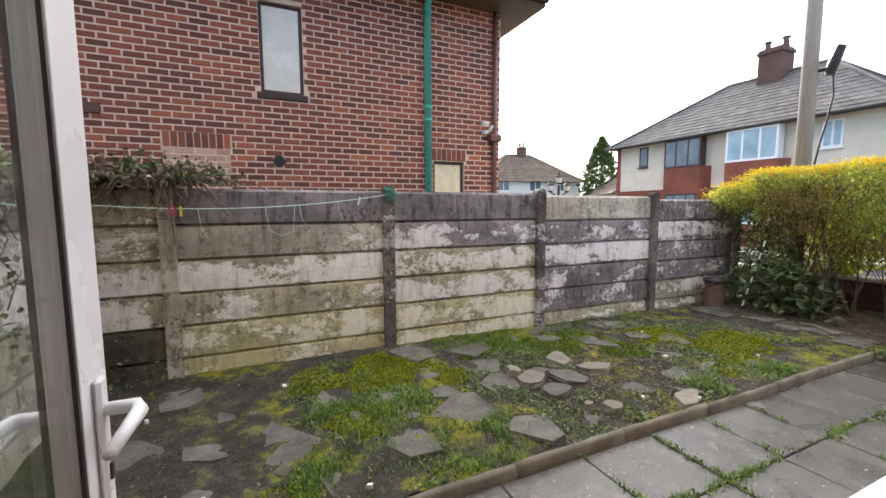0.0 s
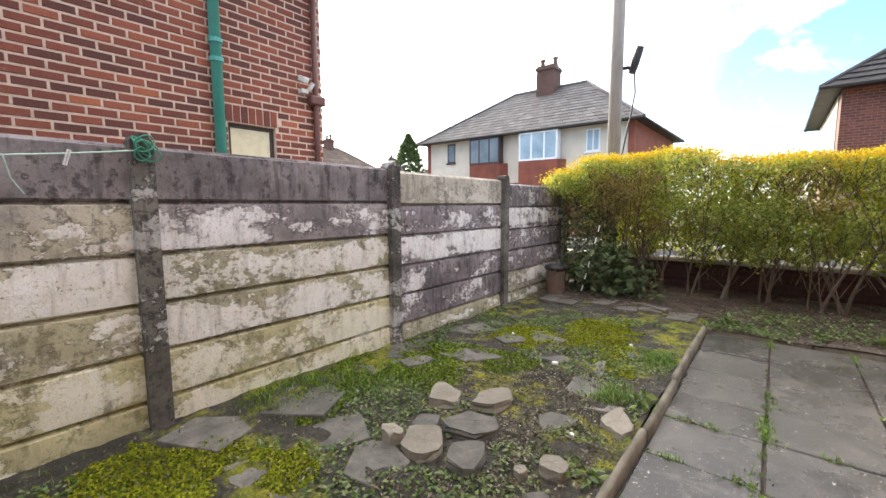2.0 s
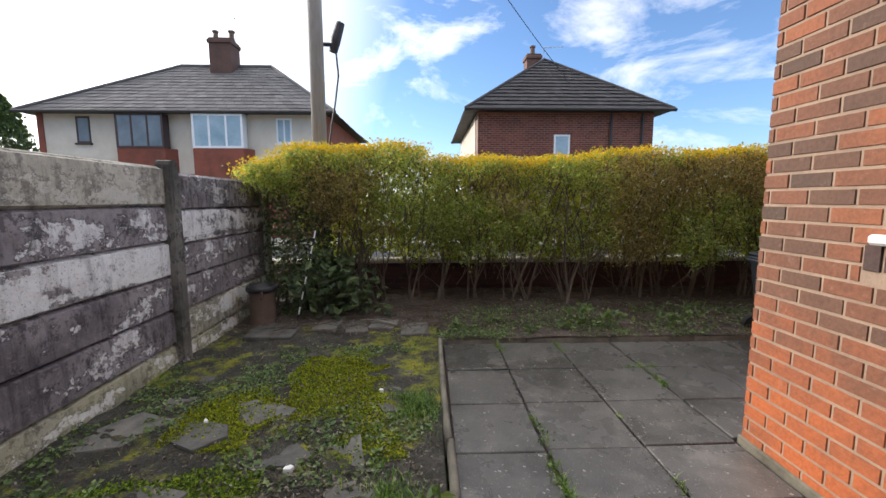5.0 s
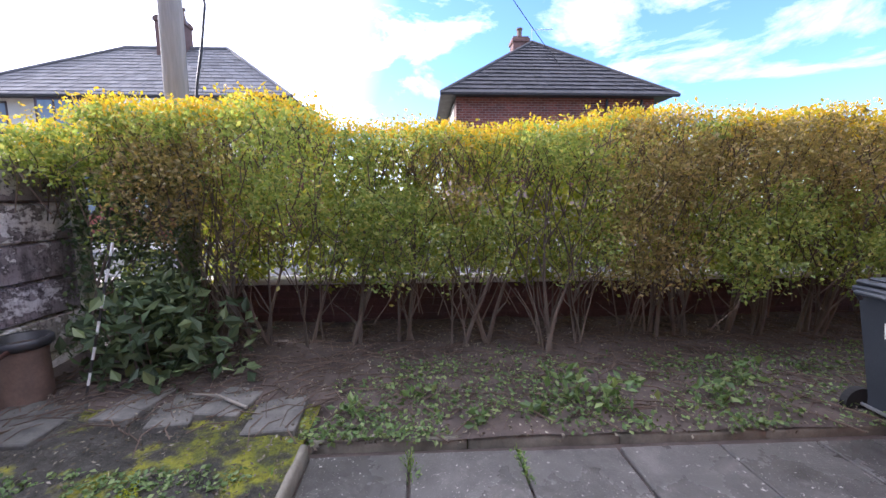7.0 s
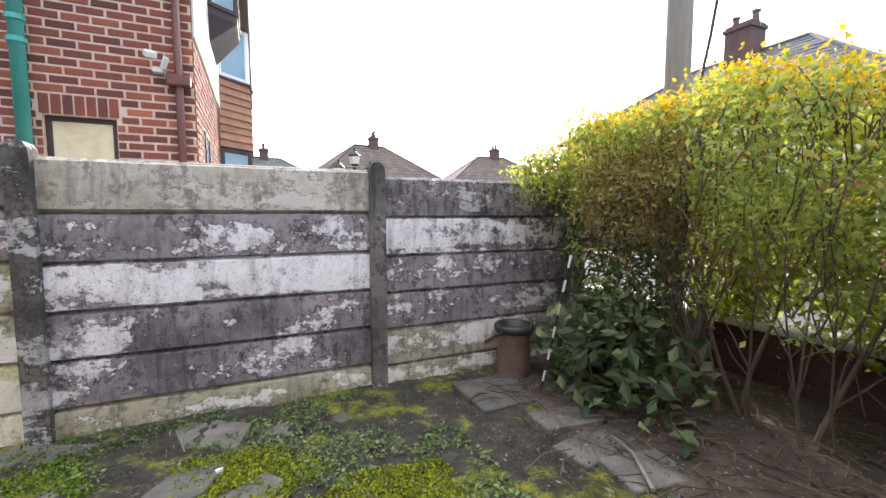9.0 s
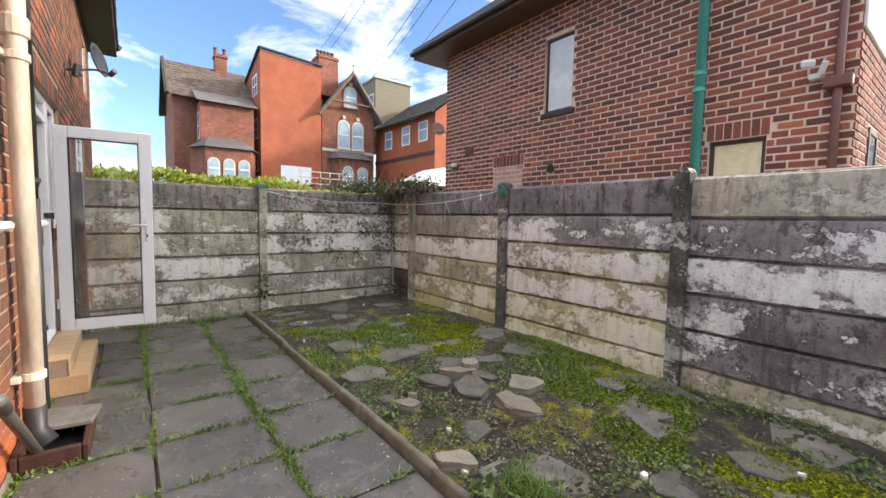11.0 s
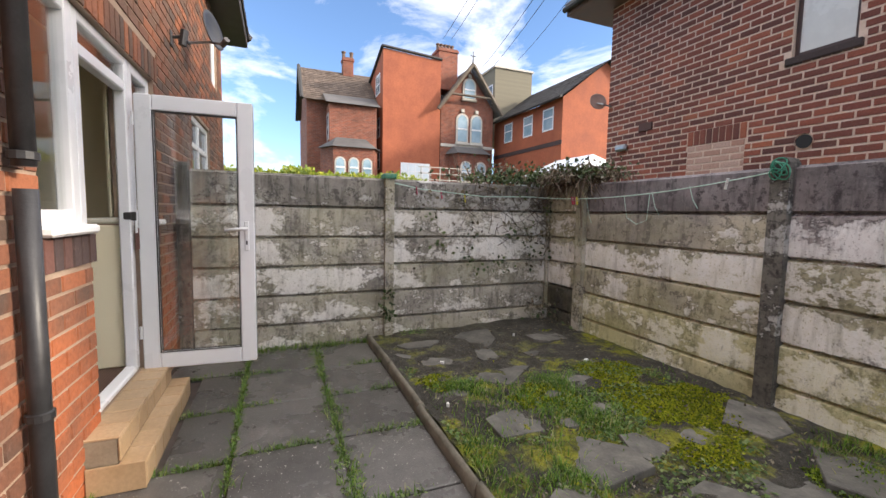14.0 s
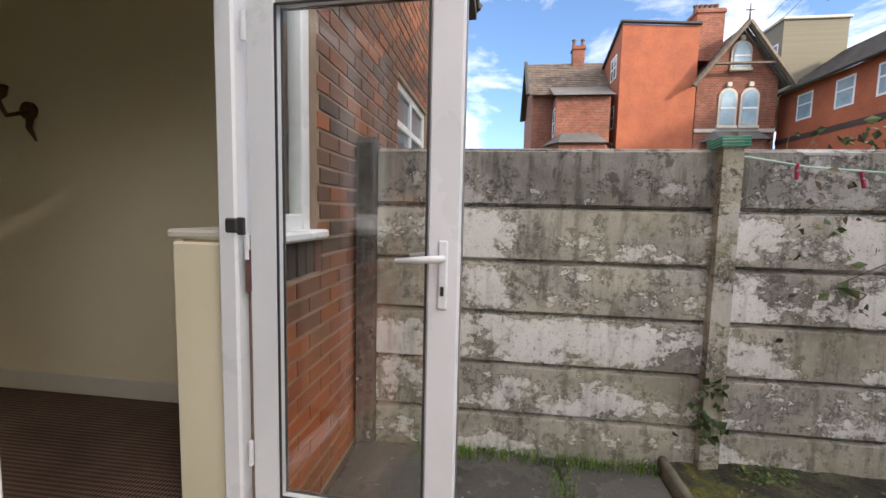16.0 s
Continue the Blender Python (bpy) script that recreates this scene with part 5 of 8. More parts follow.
for y0, y1, fm, pm in ((12.5, 14.55, "dark_frame", "pane"), (9.4, 11.6, "upvc", "pane_blue")):
    b_ = part("bay", Geo().prism([(FX, y0 - 0.15), (FX, y1 + 0.15), (FX - 0.45, y1 - 0.1), (FX - 0.45, y0 + 0.1)], -0.2, 3.55), M["far_brick"], semi, "brick and tile-hung bay")
    BW = frame3((FX - 0.45, 0, 0), (0, 1, 0), (-1, 0, 0))
    window("window", BW, y0 + 0.1, 3.55, y1 - 0.1, 4.9, M[fm], M[pm], b_, tuple(y0 + 0.1 + (y1 - y0 - 0.2) * k / 3 for k in (1, 2)), (), 0.09, 0.02, 0.4)
    window("window", BW, y0 + 0.2, 0.9, y1 - 0.2, 2.3, M[fm], M[pm], b_, tuple(y0 + 0.1 + (y1 - y0 - 0.2) * k / 3 for k in (1, 2)), (), 0.09)
rg = Geo()
core, ridge = hip_roof(rg, FX, 6.35, FX + 8, 17.75, 4.95, 3.05, 0.5, "y", 4.0, course=0.36, width=0.4)
rf = part("roof", rg, M["slate"], semi)
part("roof_core", core, M["soffit"], rf)
part("ridge", ridge, M["slate"], rf)
part("gutter", Geo().tube([(FX - 0.52, 5.85, 4.95), (FX - 0.52, 18.25, 4.95)], 0.07, 6), M["soffit"], rf)
chimney(semi, FX + 3.7, 11.95, 7.2, 9.1, 0.5, 2)
aerial(semi, FX + 3.7, 11.4, 8.9)

rh = thing("brick_house", (23, -3.5, 0), "dark red brick house with dark tiled hip roof", "house")
part("wall", Geo().box(19.0, -7.2, -0.2, 28, 0.1, 5.05), M["mortar_dark"], rh)
window("window", frame3((19.0, 0, 0), (0, 1, 0), (-1, 0, 0)), -3.72, 3.25, -3.05, 4.15, M["upvc"], M["pane_blue"], rh, (), (), 0.08)
window("window", frame3((0, 0.1, 0), (1, 0, 0), (0, 1, 0)), 21, 3.4, 22.6, 4.5, M["upvc"], M["pane_blue"], rh, (21.8,), (), 0.08)
g = Geo()
q_ = random.Random(21)
for r_ in bricks((-7.2, 1.9, 0.1, 5.05), [(-3.72, 3.25, -3.05, 4.15)], 0.086, 0.24, 0.018):
    brick_box(g, frame3((19.0, 0, 0), (0, 1, 0), (-1, 0, 0)), r_, 0.012, q_)
part("brickwork", g, M["far_brick"], rh)["kind"] = "stuff"
part("render_panel", Geo().box(19.8, 0.1, 2.6, 27.8, 0.13, 5.0), M["render"], rh)
for y in (-5.4, -6.7):
    part("downpipe", Geo().tube([(18.93, y, 0), (18.93, y, 5.0)], 0.05, 6), M["black_pipe"], rh)
rg = Geo()
core, ridge = hip_roof(rg, 19.0, -7.2, 28, 0.1, 5.05, 3.2, 0.55, "x", 4.2, course=0.34, width=0.33, lift=0.05)
rf = part("roof", rg, M["dark_tile"], rh)
part("roof_core", core, M["soffit"], rf)
part("ridge", ridge, M["dark_tile"], rf)
part("gutter", Geo().tube([(18.42, -7.8, 5.05), (18.42, 0.7, 5.05)], 0.07, 6), M["soffit"], rf)
chimney(rh, 24.0, -3.3, 7.6, 8.9, 0.36, 1)
aerial(rh, 24.0, -3.9, 8.1)


def far_house(x, y, yaw, w, d, eave, rise_, wall_m, roof_m, label):
    h = thing("house", (x, y, 0), label, "house", "houses in the distance")
    m = pose(x, y, 0, 0, 0, yaw)
    part("wall", Geo().box(-w / 2, -d / 2, -0.2, w / 2, d / 2, eave, 0, m), wall_m, h)
    rg = Geo()
    core, ridge = hip_roof(rg, -w / 2, -d / 2, w / 2, d / 2, eave, rise_, 0.4, "x", None, course=0.5, width=0.6)
    for q in (rg, core, ridge):
        q.v = [tuple(m @ Vector(p)) for p in q.v]
    rf = part("roof", rg, roof_m, h)
    part("roof_core", core, M["soffit"], rf)
    part("ridge", ridge, roof_m, rf)
    wm = frame3(m @ Vector((0, -d / 2, 0)), m.to_3x3() @ Vector((1, 0, 0)), m.to_3x3() @ Vector((0, -1, 0)))
    for u in (-w * 0.33, 0.0, w * 0.33):
        for z in (1.0, 3.4):
            window("window", wm, u - 0.7, z, u + 0.7, z + 1.2, M["upvc"], M["pane"], h, (u,), (), 0.09)
    c = m @ Vector((0.4, 0, 0))
    chimney(h, c.x, c.y, eave + rise_ - 0.6, eave + rise_ + 0.9, 0.4, 2)


far_house(14.5, 40, 8, 11, 8, 4.6, 3.4, M["white_render"], M["brown_tile"], "white distant house with brown hip roof")
far_house(27.5, 39.5, -8, 11, 8, 4.4, 3.2, M["white_render"], M["brown_tile"], "white distant house with brown hip roof and chimney")
far_house(5.0, 46, 10, 12, 8, 4.2, 3.0, M["white_render"], M["slate"], "pale distant house with grey hip roof")
far_house(32, 27, 60, 10, 7, 2.8, 2.6, M["render"], M["brown_tile"], "low distant house with brown roof")

# ---- big house to the west ----
big = thing("red_brick_villa", (-26, 11, 0), "large red brick villa with rendered block, gables and tall chimneys", "house")
WX = -23.0
WM = frame3((WX, 0, 0), (0, 1, 0), (1, 0, 0))
part("rendered_block", Geo().add([(WX, 7.4, 0), (WX, 11.3, 0), (WX - 6, 11.3, 0), (WX - 6, 7.4, 0), (WX, 7.4, 11.75), (WX, 11.3, 11.5), (WX - 6, 11.3, 9.8), (WX - 6, 7.4, 9.9)],
                                 [(0, 1, 5, 4), (1, 2, 6, 5), (2, 3, 7, 6), (3, 0, 4, 7), (4, 5, 6, 7)]), M["red_render"], big, "flat orange-red rendered block")
part("coping", Geo().tube([(WX + 0.05, 7.35, 11.85), (WX + 0.05, 11.35, 11.6)], 0.1, 6).tube([(WX + 0.05, 7.35, 11.85), (WX - 6, 7.35, 10.0)], 0.1, 6), M["soffit"], big)
LM = frame3((0, 7.4, 0), (-1, 0, 0), (0, -1, 0))
for z in (4.3, 6.4, 9.2):
    window("window", LM, 23.8, z, 25.0, z + 1.3, M["upvc"], M["pane"], big, (24.4,), (z + 0.65,), 0.09)
window("window", WM, 8.6, 3.6, 10.6, 4.75, M["upvc"], M["pane_white"], big, (9.1, 9.6, 10.1), (4.2,), 0.08)
# gabled wing with paired arched windows
part("gable_wing", Geo().add([(WX, 11.35, 0), (WX, 15.3, 0), (WX - 7, 15.3, 0), (WX - 7, 11.35, 0), (WX, 11.35, 8.7), (WX, 15.3, 8.7), (WX - 7, 15.3, 8.7), (WX - 7, 11.35, 8.7), (WX, 13.4, 11.3), (WX - 7, 13.4, 11.3)],
                             [(0, 1, 5, 8, 4), (1, 2, 6, 5), (2, 3, 7, 9, 6), (3, 0, 4, 7), (4, 8, 9, 7), (8, 5, 6, 9)]), M["villa_brick"], big, "gabled red brick wing")
rg = Geo()
tiled(rg, (WX + 0.5, 11.0, 8.35), (WX - 7, 11.0, 8.35), (WX - 7, 13.4, 11.42), (WX + 0.5, 13.4, 11.42), course=0.26, width=0.28)
tiled(rg, (WX - 7, 15.7, 8.35), (WX + 0.5, 15.7, 8.35), (WX + 0.5, 13.4, 11.42), (WX - 7, 13.4, 11.42), course=0.26, width=0.28)
part("gable_roof", rg, M["slate"], big)
for wy, wz in ((12.92, 8.45), (13.98, 8.45), (13.4, 10.8)):
    part("keystone", Geo().box(wy - 0.12, 0.0, wz - 0.1, wy + 0.12, 0.12, wz + 0.14, 0.02, WM), M["stone_trim"], big)
part("string_course", Geo().box(11.35, 0.0, 6.0, 15.3, 0.06, 6.2, 0.01, WM), M["stone_trim"], big)
part("bargeboard", Geo().tube([(WX + 0.55, 10.95, 8.3), (WX + 0.55, 13.4, 11.45)], 0.13, 5).tube([(WX + 0.55, 15.75, 8.3), (WX + 0.55, 13.4, 11.45)], 0.13, 5).tube([(WX + 0.5, 11.9, 9.4), (WX + 0.5, 14.9, 9.4)], 0.08, 5), M["bark"], big)
part("finial", Geo().tube([(WX + 0.5, 13.4, 11.4), (WX + 0.5, 13.4, 12.3)], [0.06, 0.02], 6).tube([(WX + 0.5, 13.2, 12.0), (WX + 0.5, 13.6, 12.0)], 0.03, 5), M["soffit"], big)


def arched(parent, u, z0, z1, w, m):
    n = 8
    pts = [(u - w, z0), (u + w, z0), (u + w, z1)] + [(u + w * math.cos(math.pi * k / n), z1 + w * math.sin(math.pi * k / n)) for k in range(1, n)] + [(u - w, z1)]
    for nm, s, d, mat in (("window", 1.0, 0.06, M["stone_trim"]), ("pane", 0.74, 0.09, M["pane_blue"])):
        cz = (z0 + z1) / 2
        vs = [m @ Vector((u + (a - u) * s, d, cz + (b - cz) * (0.9 if s < 1 else 1))) for a, b in pts] + [m @ Vector((u + (a - u) * s, -0.05, cz + (b - cz) * (0.9 if s < 1 else 1))) for a, b in pts]
        k = len(pts)
        ob = part(nm, Geo().add(vs, [tuple(range(k))] + [(i, (i + 1) % k, k + (i + 1) % k, k + i) for i in range(k)]), mat, parent)
        parent = ob if nm == "window" else parent
    part("sash_bar", Geo().box(u - w * 0.78, 0.08, (z0 + z1) / 2 + 0.1, u + w * 0.78, 0.12, (z0 + z1) / 2 + 0.2, 0.01, m), M["upvc"], parent)
    part("sill", Geo().box(u - w * 1.1, 0.0, z0 - 0.16, u + w * 1.1, 0.16, z0, 0.02, m), M["stone_trim"], parent)


arched(big, 12.92, 6.35, 7.85, 0.46, WM)
arched(big, 13.98, 6.35, 7.85, 0.46, WM)
arched(big, 13.4, 9.3, 10.2, 0.5, WM)
bayw = part("bay", Geo().prism([(WX - 0.5, 11.8), (WX + 0.9, 12.3), (WX + 0.9, 14.5), (WX - 0.5, 15.0)], 0, 5.5), M["villa_brick"], big)
part("bay_roof", Geo().add([(WX - 0.2, 11.6, 5.5), (WX + 1.1, 12.2, 5.5), (WX + 1.1, 14.6, 5.5), (WX - 0.2, 15.2, 5.5), (WX, 12.3, 6.1), (WX, 14.5, 6.1)], [(0, 1, 4), (1, 2, 5, 4), (2, 3, 5), (3, 0, 4, 5), (3, 2, 1, 0)]), M["slate"], bayw)
BW2 = frame3((WX + 0.9, 0, 0), (0, 1, 0), (1, 0, 0))
arched(bayw, 12.85, 3.6, 4.6, 0.4, BW2)
arched(bayw, 13.95, 3.6, 4.6, 0.4, BW2)
chimney(big, WX - 1.5, 12.15, 10.0, 12.75, 0.7, 5, "villa_brick")
# left wing with steep roof and lower bay
part("left_wing", Geo().box(WX - 9, 2.9, 0, WX - 1.5, 7.35, 8.5), M["villa_brick"], big)
rg = Geo()
tiled(rg, (WX - 1.1, 2.6, 8.4), (WX - 1.1, 7.6, 8.4), (WX - 4.5, 7.6, 11.3), (WX - 4.5, 2.6, 11.3), course=0.26, width=0.28)
tiled(rg, (WX - 8, 7.6, 8.4), (WX - 8, 2.6, 8.4), (WX - 4.5, 2.6, 11.3), (WX - 4.5, 7.6, 11.3), course=0.26, width=0.28)
part("steep_roof", rg, M["brown_tile"], big)
part("roof_deck", Geo().add([(WX - 1.1, 2.6, 8.38), (WX - 1.1, 7.6, 8.38), (WX - 4.5, 7.6, 11.28), (WX - 4.5, 2.6, 11.28), (WX - 8, 7.6, 8.38), (WX - 8, 2.6, 8.38)], [(0, 1, 2, 3), (3, 2, 4, 5)]), M["brown_tile"], big)
part("gable_end", Geo().add([(WX - 1.5, 2.9, 8.4), (WX - 7.6, 2.9, 8.4), (WX - 4.5, 2.9, 11.2)], [(0, 1, 2)]), M["villa_brick"], big)
part("bargeboard", Geo().tube([(WX - 1.1, 2.6, 8.4), (WX - 4.5, 2.6, 11.4), (WX - 8, 2.6, 8.4)], 0.12, 5), M["soffit"], big)
chimney(big, WX - 4.5, 5.9, 10.8, 12.3, 0.36, 2, "villa_brick")
fw = part("front_wing", Geo().box(WX - 2, 4.1, 0, WX, 7.0, 8.0), M["villa_brick"], big)
part("wing_roof", Geo().add([(WX + 0.3, 3.9, 8.0), (WX + 0.3, 7.2, 8.0), (WX - 2.2, 7.2, 9.2), (WX - 2.2, 3.9, 9.2)], [(0, 1, 2, 3)]), M["slate"], fw)
part("wing_bay", Geo().prism([(WX - 0.5, 3.6), (WX + 1.0, 4.2), (WX + 1.0, 6.6), (WX - 0.5, 7.2)], 0, 5.3), M["villa_brick"], fw)
part("wing_bay_roof", Geo().add([(WX - 0.2, 3.4, 5.3), (WX + 1.2, 4.1, 5.3), (WX + 1.2, 6.7, 5.3), (WX - 0.2, 7.4, 5.3), (WX, 4.5, 6.0), (WX, 6.3, 6.0)], [(0, 1, 4), (1, 2, 5, 4), (2, 3, 5), (3, 0, 4, 5), (3, 2, 1, 0)]), M["slate"], fw)
BW3 = frame3((WX + 1.0, 0, 0), (0, 1, 0), (1, 0, 0))
for u in (4.6, 5.4, 6.2):
    arched(fw, u, 3.5, 4.4, 0.32, BW3)
window("window", frame3((0, 4.1, 0), (-1, 0, 0), (0, -1, 0)), 23.3, 5.9, 24.2, 7.5, M["upvc"], M["pane"], fw, (), (6.7,), 0.08)
# olive clad dormer block and the long wing on the right
part("clad_block", Geo().box(WX - 5, 16.2, 7, WX - 1.5, 19.4, 12.3), M["clad"], big, "olive clad roof extension")
part("clad_coping", Geo().box(WX - 5.1, 16.1, 12.3, WX - 1.4, 19.5, 12.45, 0.02), M["stone_trim"], big)
window("window", frame3((0, 16.2, 0), (-1, 0, 0), (0, -1, 0)), 24.8, 9.6, 25.6, 11.2, M["upvc"], M["pane"], big, (), (), 0.09)
wing = part("long_wing", Geo().box(WX - 1, 16.0, 0, -16.2, 22, 8.1), M["red_render"], big)
part("string_course", Geo().box(WX - 1, 15.97, 5.5, -16.18, 16.01, 5.75), M["brick_dark"], wing)
rg = Geo()
tiled(rg, (-15.8, 15.6, 8.0), (WX - 1, 15.6, 8.0), (WX - 1, 19, 10.5), (-15.8, 19, 10.5), course=0.26, width=0.28)
part("wing_roof", rg, M["dark_tile"], wing)
part("wing_deck", Geo().add([(-15.8, 15.6, 7.98), (WX - 1, 15.6, 7.98), (WX - 1, 19, 10.48), (-15.8, 19, 10.48), (-15.8, 22.4, 7.98), (WX - 1, 22.4, 7.98)], [(0, 1, 2, 3), (3, 2, 5, 4)]), M["dark_tile"], wing)
part("wing_gable", Geo().add([(-16.2, 16, 8.1), (-16.2, 22, 8.1), (-16.2, 19, 10.4)], [(0, 1, 2)]), M["red_render"], wing)
part("wing_gutter", Geo().tube([(-15.8, 15.55, 8.0), (WX - 1, 15.55, 8.0)], 0.08, 6), M["soffit"], wing)
PM_ = frame3((0, 16.0, 0), (-1, 0, 0), (0, -1, 0))
for u in (17.0, 19.1, 21.5):
    window("window", PM_, u, 6.45, u + 1.05, 7.75, M["upvc"], M["pane_blue"], wing, (), (7.2,), 0.09)

# ---- hedge on a low brick wall ----
rnd = random.Random(11)
LOWX = 8.26
low = thing("wall_low", (LOWX + 0.1, 0, 0), "low dark red brick garden wall behind the hedge", "wall", kind="structure")
LWM = frame3((LOWX, 0, 0), (0, 1, 0), (-1, 0, 0))
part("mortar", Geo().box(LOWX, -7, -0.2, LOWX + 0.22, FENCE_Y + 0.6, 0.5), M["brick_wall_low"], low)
part("coping", Geo().box(LOWX - 0.03, -7, 0.5, LOWX + 0.25, FENCE_Y + 0.6, 0.56, 0.015), M["stone_trim"], low)


def top_z(y):
    return (2.17 if y > 2.2 else 2.05 if y > 0.0 else 2.13) + 0.07 * noise.noise(Vector((y * 1.7, 3, 0))) + 0.04 * noise.noise(Vector((y * 5.5, 9, 0))) - (0.55 * max(0, y - 3.85) if y > 3.85 else 0)


def front_x(y):
    return (6.78 if y > 2.2 else 7.05 if y > -0.1 else 6.85) + 0.14 * noise.noise(Vector((y * 1.3, 8, 0))) + 0.26 * (1.0 - abs(math.sin(math.pi * (y + 0.25 * noise.noise(Vector((y * 0.7, 50, 0)))) / 0.95)) ** 0.6)


def foot_z(y):
    """Where the leaves begin: high over the corner, uneven elsewhere."""
    return 0.68 + 0.24 * noise.noise(Vector((y * 1.9, 31, 0))) + (0.95 * min(1.0, (y - 3.72) / 0.15) if y > 3.72 else 0.0)


hedge = thing("hedge", (7.5, 0, 0.05), "tall privet hedge with golden top growth and bare stems below", "hedge")
LEAF = {"foliage": [], "new_growth": [], "dry_foliage": []}
SPRAYS = []
while len(SPRAYS) < 3600:
    y = rnd.uniform(-6.0, 4.42)
    tz, fx, bz = top_z(y), front_x(y), foot_z(y)
    z = tz - (tz - bz) * rnd.random() ** 1.15
    x = fx + (8.1 - fx) * rnd.random() ** 1.7
    if rnd.random() < 0.26:
        z, x = tz - 0.03 - abs(rnd.gauss(0.0, 0.05)), rnd.uniform(fx + 0.05, 8.1)
    round_ = 0.28
    if z > tz - round_ and x < fx + round_ and math.hypot(z - tz + round_, fx + round_ - x) > round_:
        continue
    up = min(max((z - bz) / (tz - bz), 0.0), 1.0)
    thick = 0.30 + 0.8 * up + 1.5 * noise.noise(Vector((x * 1.7, y * 1.8, z * 1.6))) + 0.5 * noise.noise(Vector((x * 5, y * 5, z * 4)))
    if 0.1 < y < 1.0 and z < 1.55:
        thick -= 0.45
    if 2.1 < y < 3.4 and z < 1.15:
        thick -= 0.35
    if y < -0.2:
        thick += 0.35
    if rnd.random() > thick:
        continue
    SPRAYS.append((x, y, z))
    dry = noise.noise(Vector((y * 0.8 + 4, z * 0.9, 1))) + (0.22 if 2.1 < y < 3.7 and 1.0 < z < 1.9 else 0) + (0.12 if y < -1.2 else 0)
    kind_ = "new_growth" if z > tz - 0.06 else "dry_foliage" if dry > 0.24 else "foliage"
    wide = rnd.uniform(0.05, 0.11)
    for _ in range(rnd.randint(24, 52)):
        q = (x + rnd.gauss(0, wide), y + rnd.gauss(0, wide), min(z + rnd.gauss(0.02, wide * 0.8), tz + rnd.uniform(0.0, 0.035)))
        LEAF["new_growth" if q[2] > tz - 0.03 - 0.05 * rnd.random() else kind_].append(q)
for nm, look_m, size, label in (("foliage", "privet", 0.025, "small green privet leaves"), ("new_growth", "privet_gold", 0.021, "golden yellow new leaves on the clipped top"), ("dry_foliage", "privet_bare", 0.024, "thin brownish leaves")):
    g = Geo()
    leaves(g, LEAF[nm], size, rnd)
    part(nm, g, M[look_m], hedge, label)
g = Geo()
pts = []
while len(pts) < 6500:
    y, z = rnd.uniform(3.45, 4.34), rnd.uniform(0.15, 1.85)
    if rnd.random() < 0.75 + 0.6 * noise.noise(Vector((y * 3, z * 3, 12))):
        pts.append((rnd.uniform(7.25, 8.0), y, z))
leaves(g, pts, 0.034, rnd)
part("shaded_foliage", g, M["ivy"], hedge, "dense dark green leaves in the fence corner")
g = Geo()
pts = []
while len(pts) < 46000:
    y = rnd.uniform(-6.0, 4.4)
    z = foot_z(y) - 0.1 + (top_z(y) - foot_z(y) + 0.04) * rnd.random()
    if rnd.random() < 0.9 + 0.7 * noise.noise(Vector((y * 2.3, 40, z * 2.3))):
        pts.append((8.12 + 0.5 * rnd.random(), y, z))
leaves(g, pts, 0.045, rnd)
part("outer_foliage", g, M["privet_outer"], hedge, "yellow-green leaves on the street side")


def stem(base, height, lean, r):
    b = Vector(base)
    pts, rs = [b], [r]
    n = 5
    d = Vector((rnd.uniform(-lean, lean), rnd.uniform(-lean, lean), 1))
    for i in range(1, n + 1):
        d += Vector((rnd.uniform(-0.08, 0.12), rnd.uniform(-0.12, 0.12), 0))
        pts.append(pts[-1] + d * (height / n))
        rs.append(r * (1 - 0.75 * i / n))
    return pts, rs


y = 4.1
while y > -5.8:
    base = (rnd.uniform(7.3, 7.75), y, 0.03)
    g = Geo()
    for k in range(rnd.randint(2, 5)):
        b = (base[0] + rnd.uniform(-0.08, 0.08), base[1] + rnd.uniform(-0.1, 0.1), 0.02)
        pts, rs = stem(b, rnd.uniform(0.9, 1.8), 0.3, rnd.choice((0.009, 0.012, 0.017, 0.024)))
        g.tube(pts, rs, 6, False)
        for _ in range(5):
            i = rnd.randint(1, 4)
            q = pts[i]
            e = q + Vector((rnd.uniform(-0.25, 0.2), rnd.uniform(-0.3, 0.3), rnd.uniform(0.2, 0.6)))
            g.tube([q, q.lerp(e, 0.5) + Vector((0, rnd.uniform(-0.04, 0.04), 0)), e], [rs[i] * 0.6, 0.006, 0.003], 5, False)
    part("stem", g, M["bark"], hedge)
    y -= rnd.choice((rnd.uniform(0.12, 0.25), rnd.uniform(0.3, 0.6)))
# fine twigs that carry the sprays
g = Geo()
for x, y, z in SPRAYS:
    if rnd.random() < 0.5:
        a = Vector((min(x + rnd.uniform(0.0, 0.2), 8.05), y + rnd.gauss(0, 0.16), max(z - rnd.uniform(0.15, 0.5), 0.35)))
        e = Vector((x, y, z))
        g.tube([a, a.lerp(e, 0.55) + Vector((rnd.gauss(0, 0.03), rnd.gauss(0, 0.03), 0)), e], [0.006, 0.0045, 0.0022], 3, False)
part("twig_tangle", g, M["twig"], hedge, "thin bare twigs")["kind"] = "stuff"

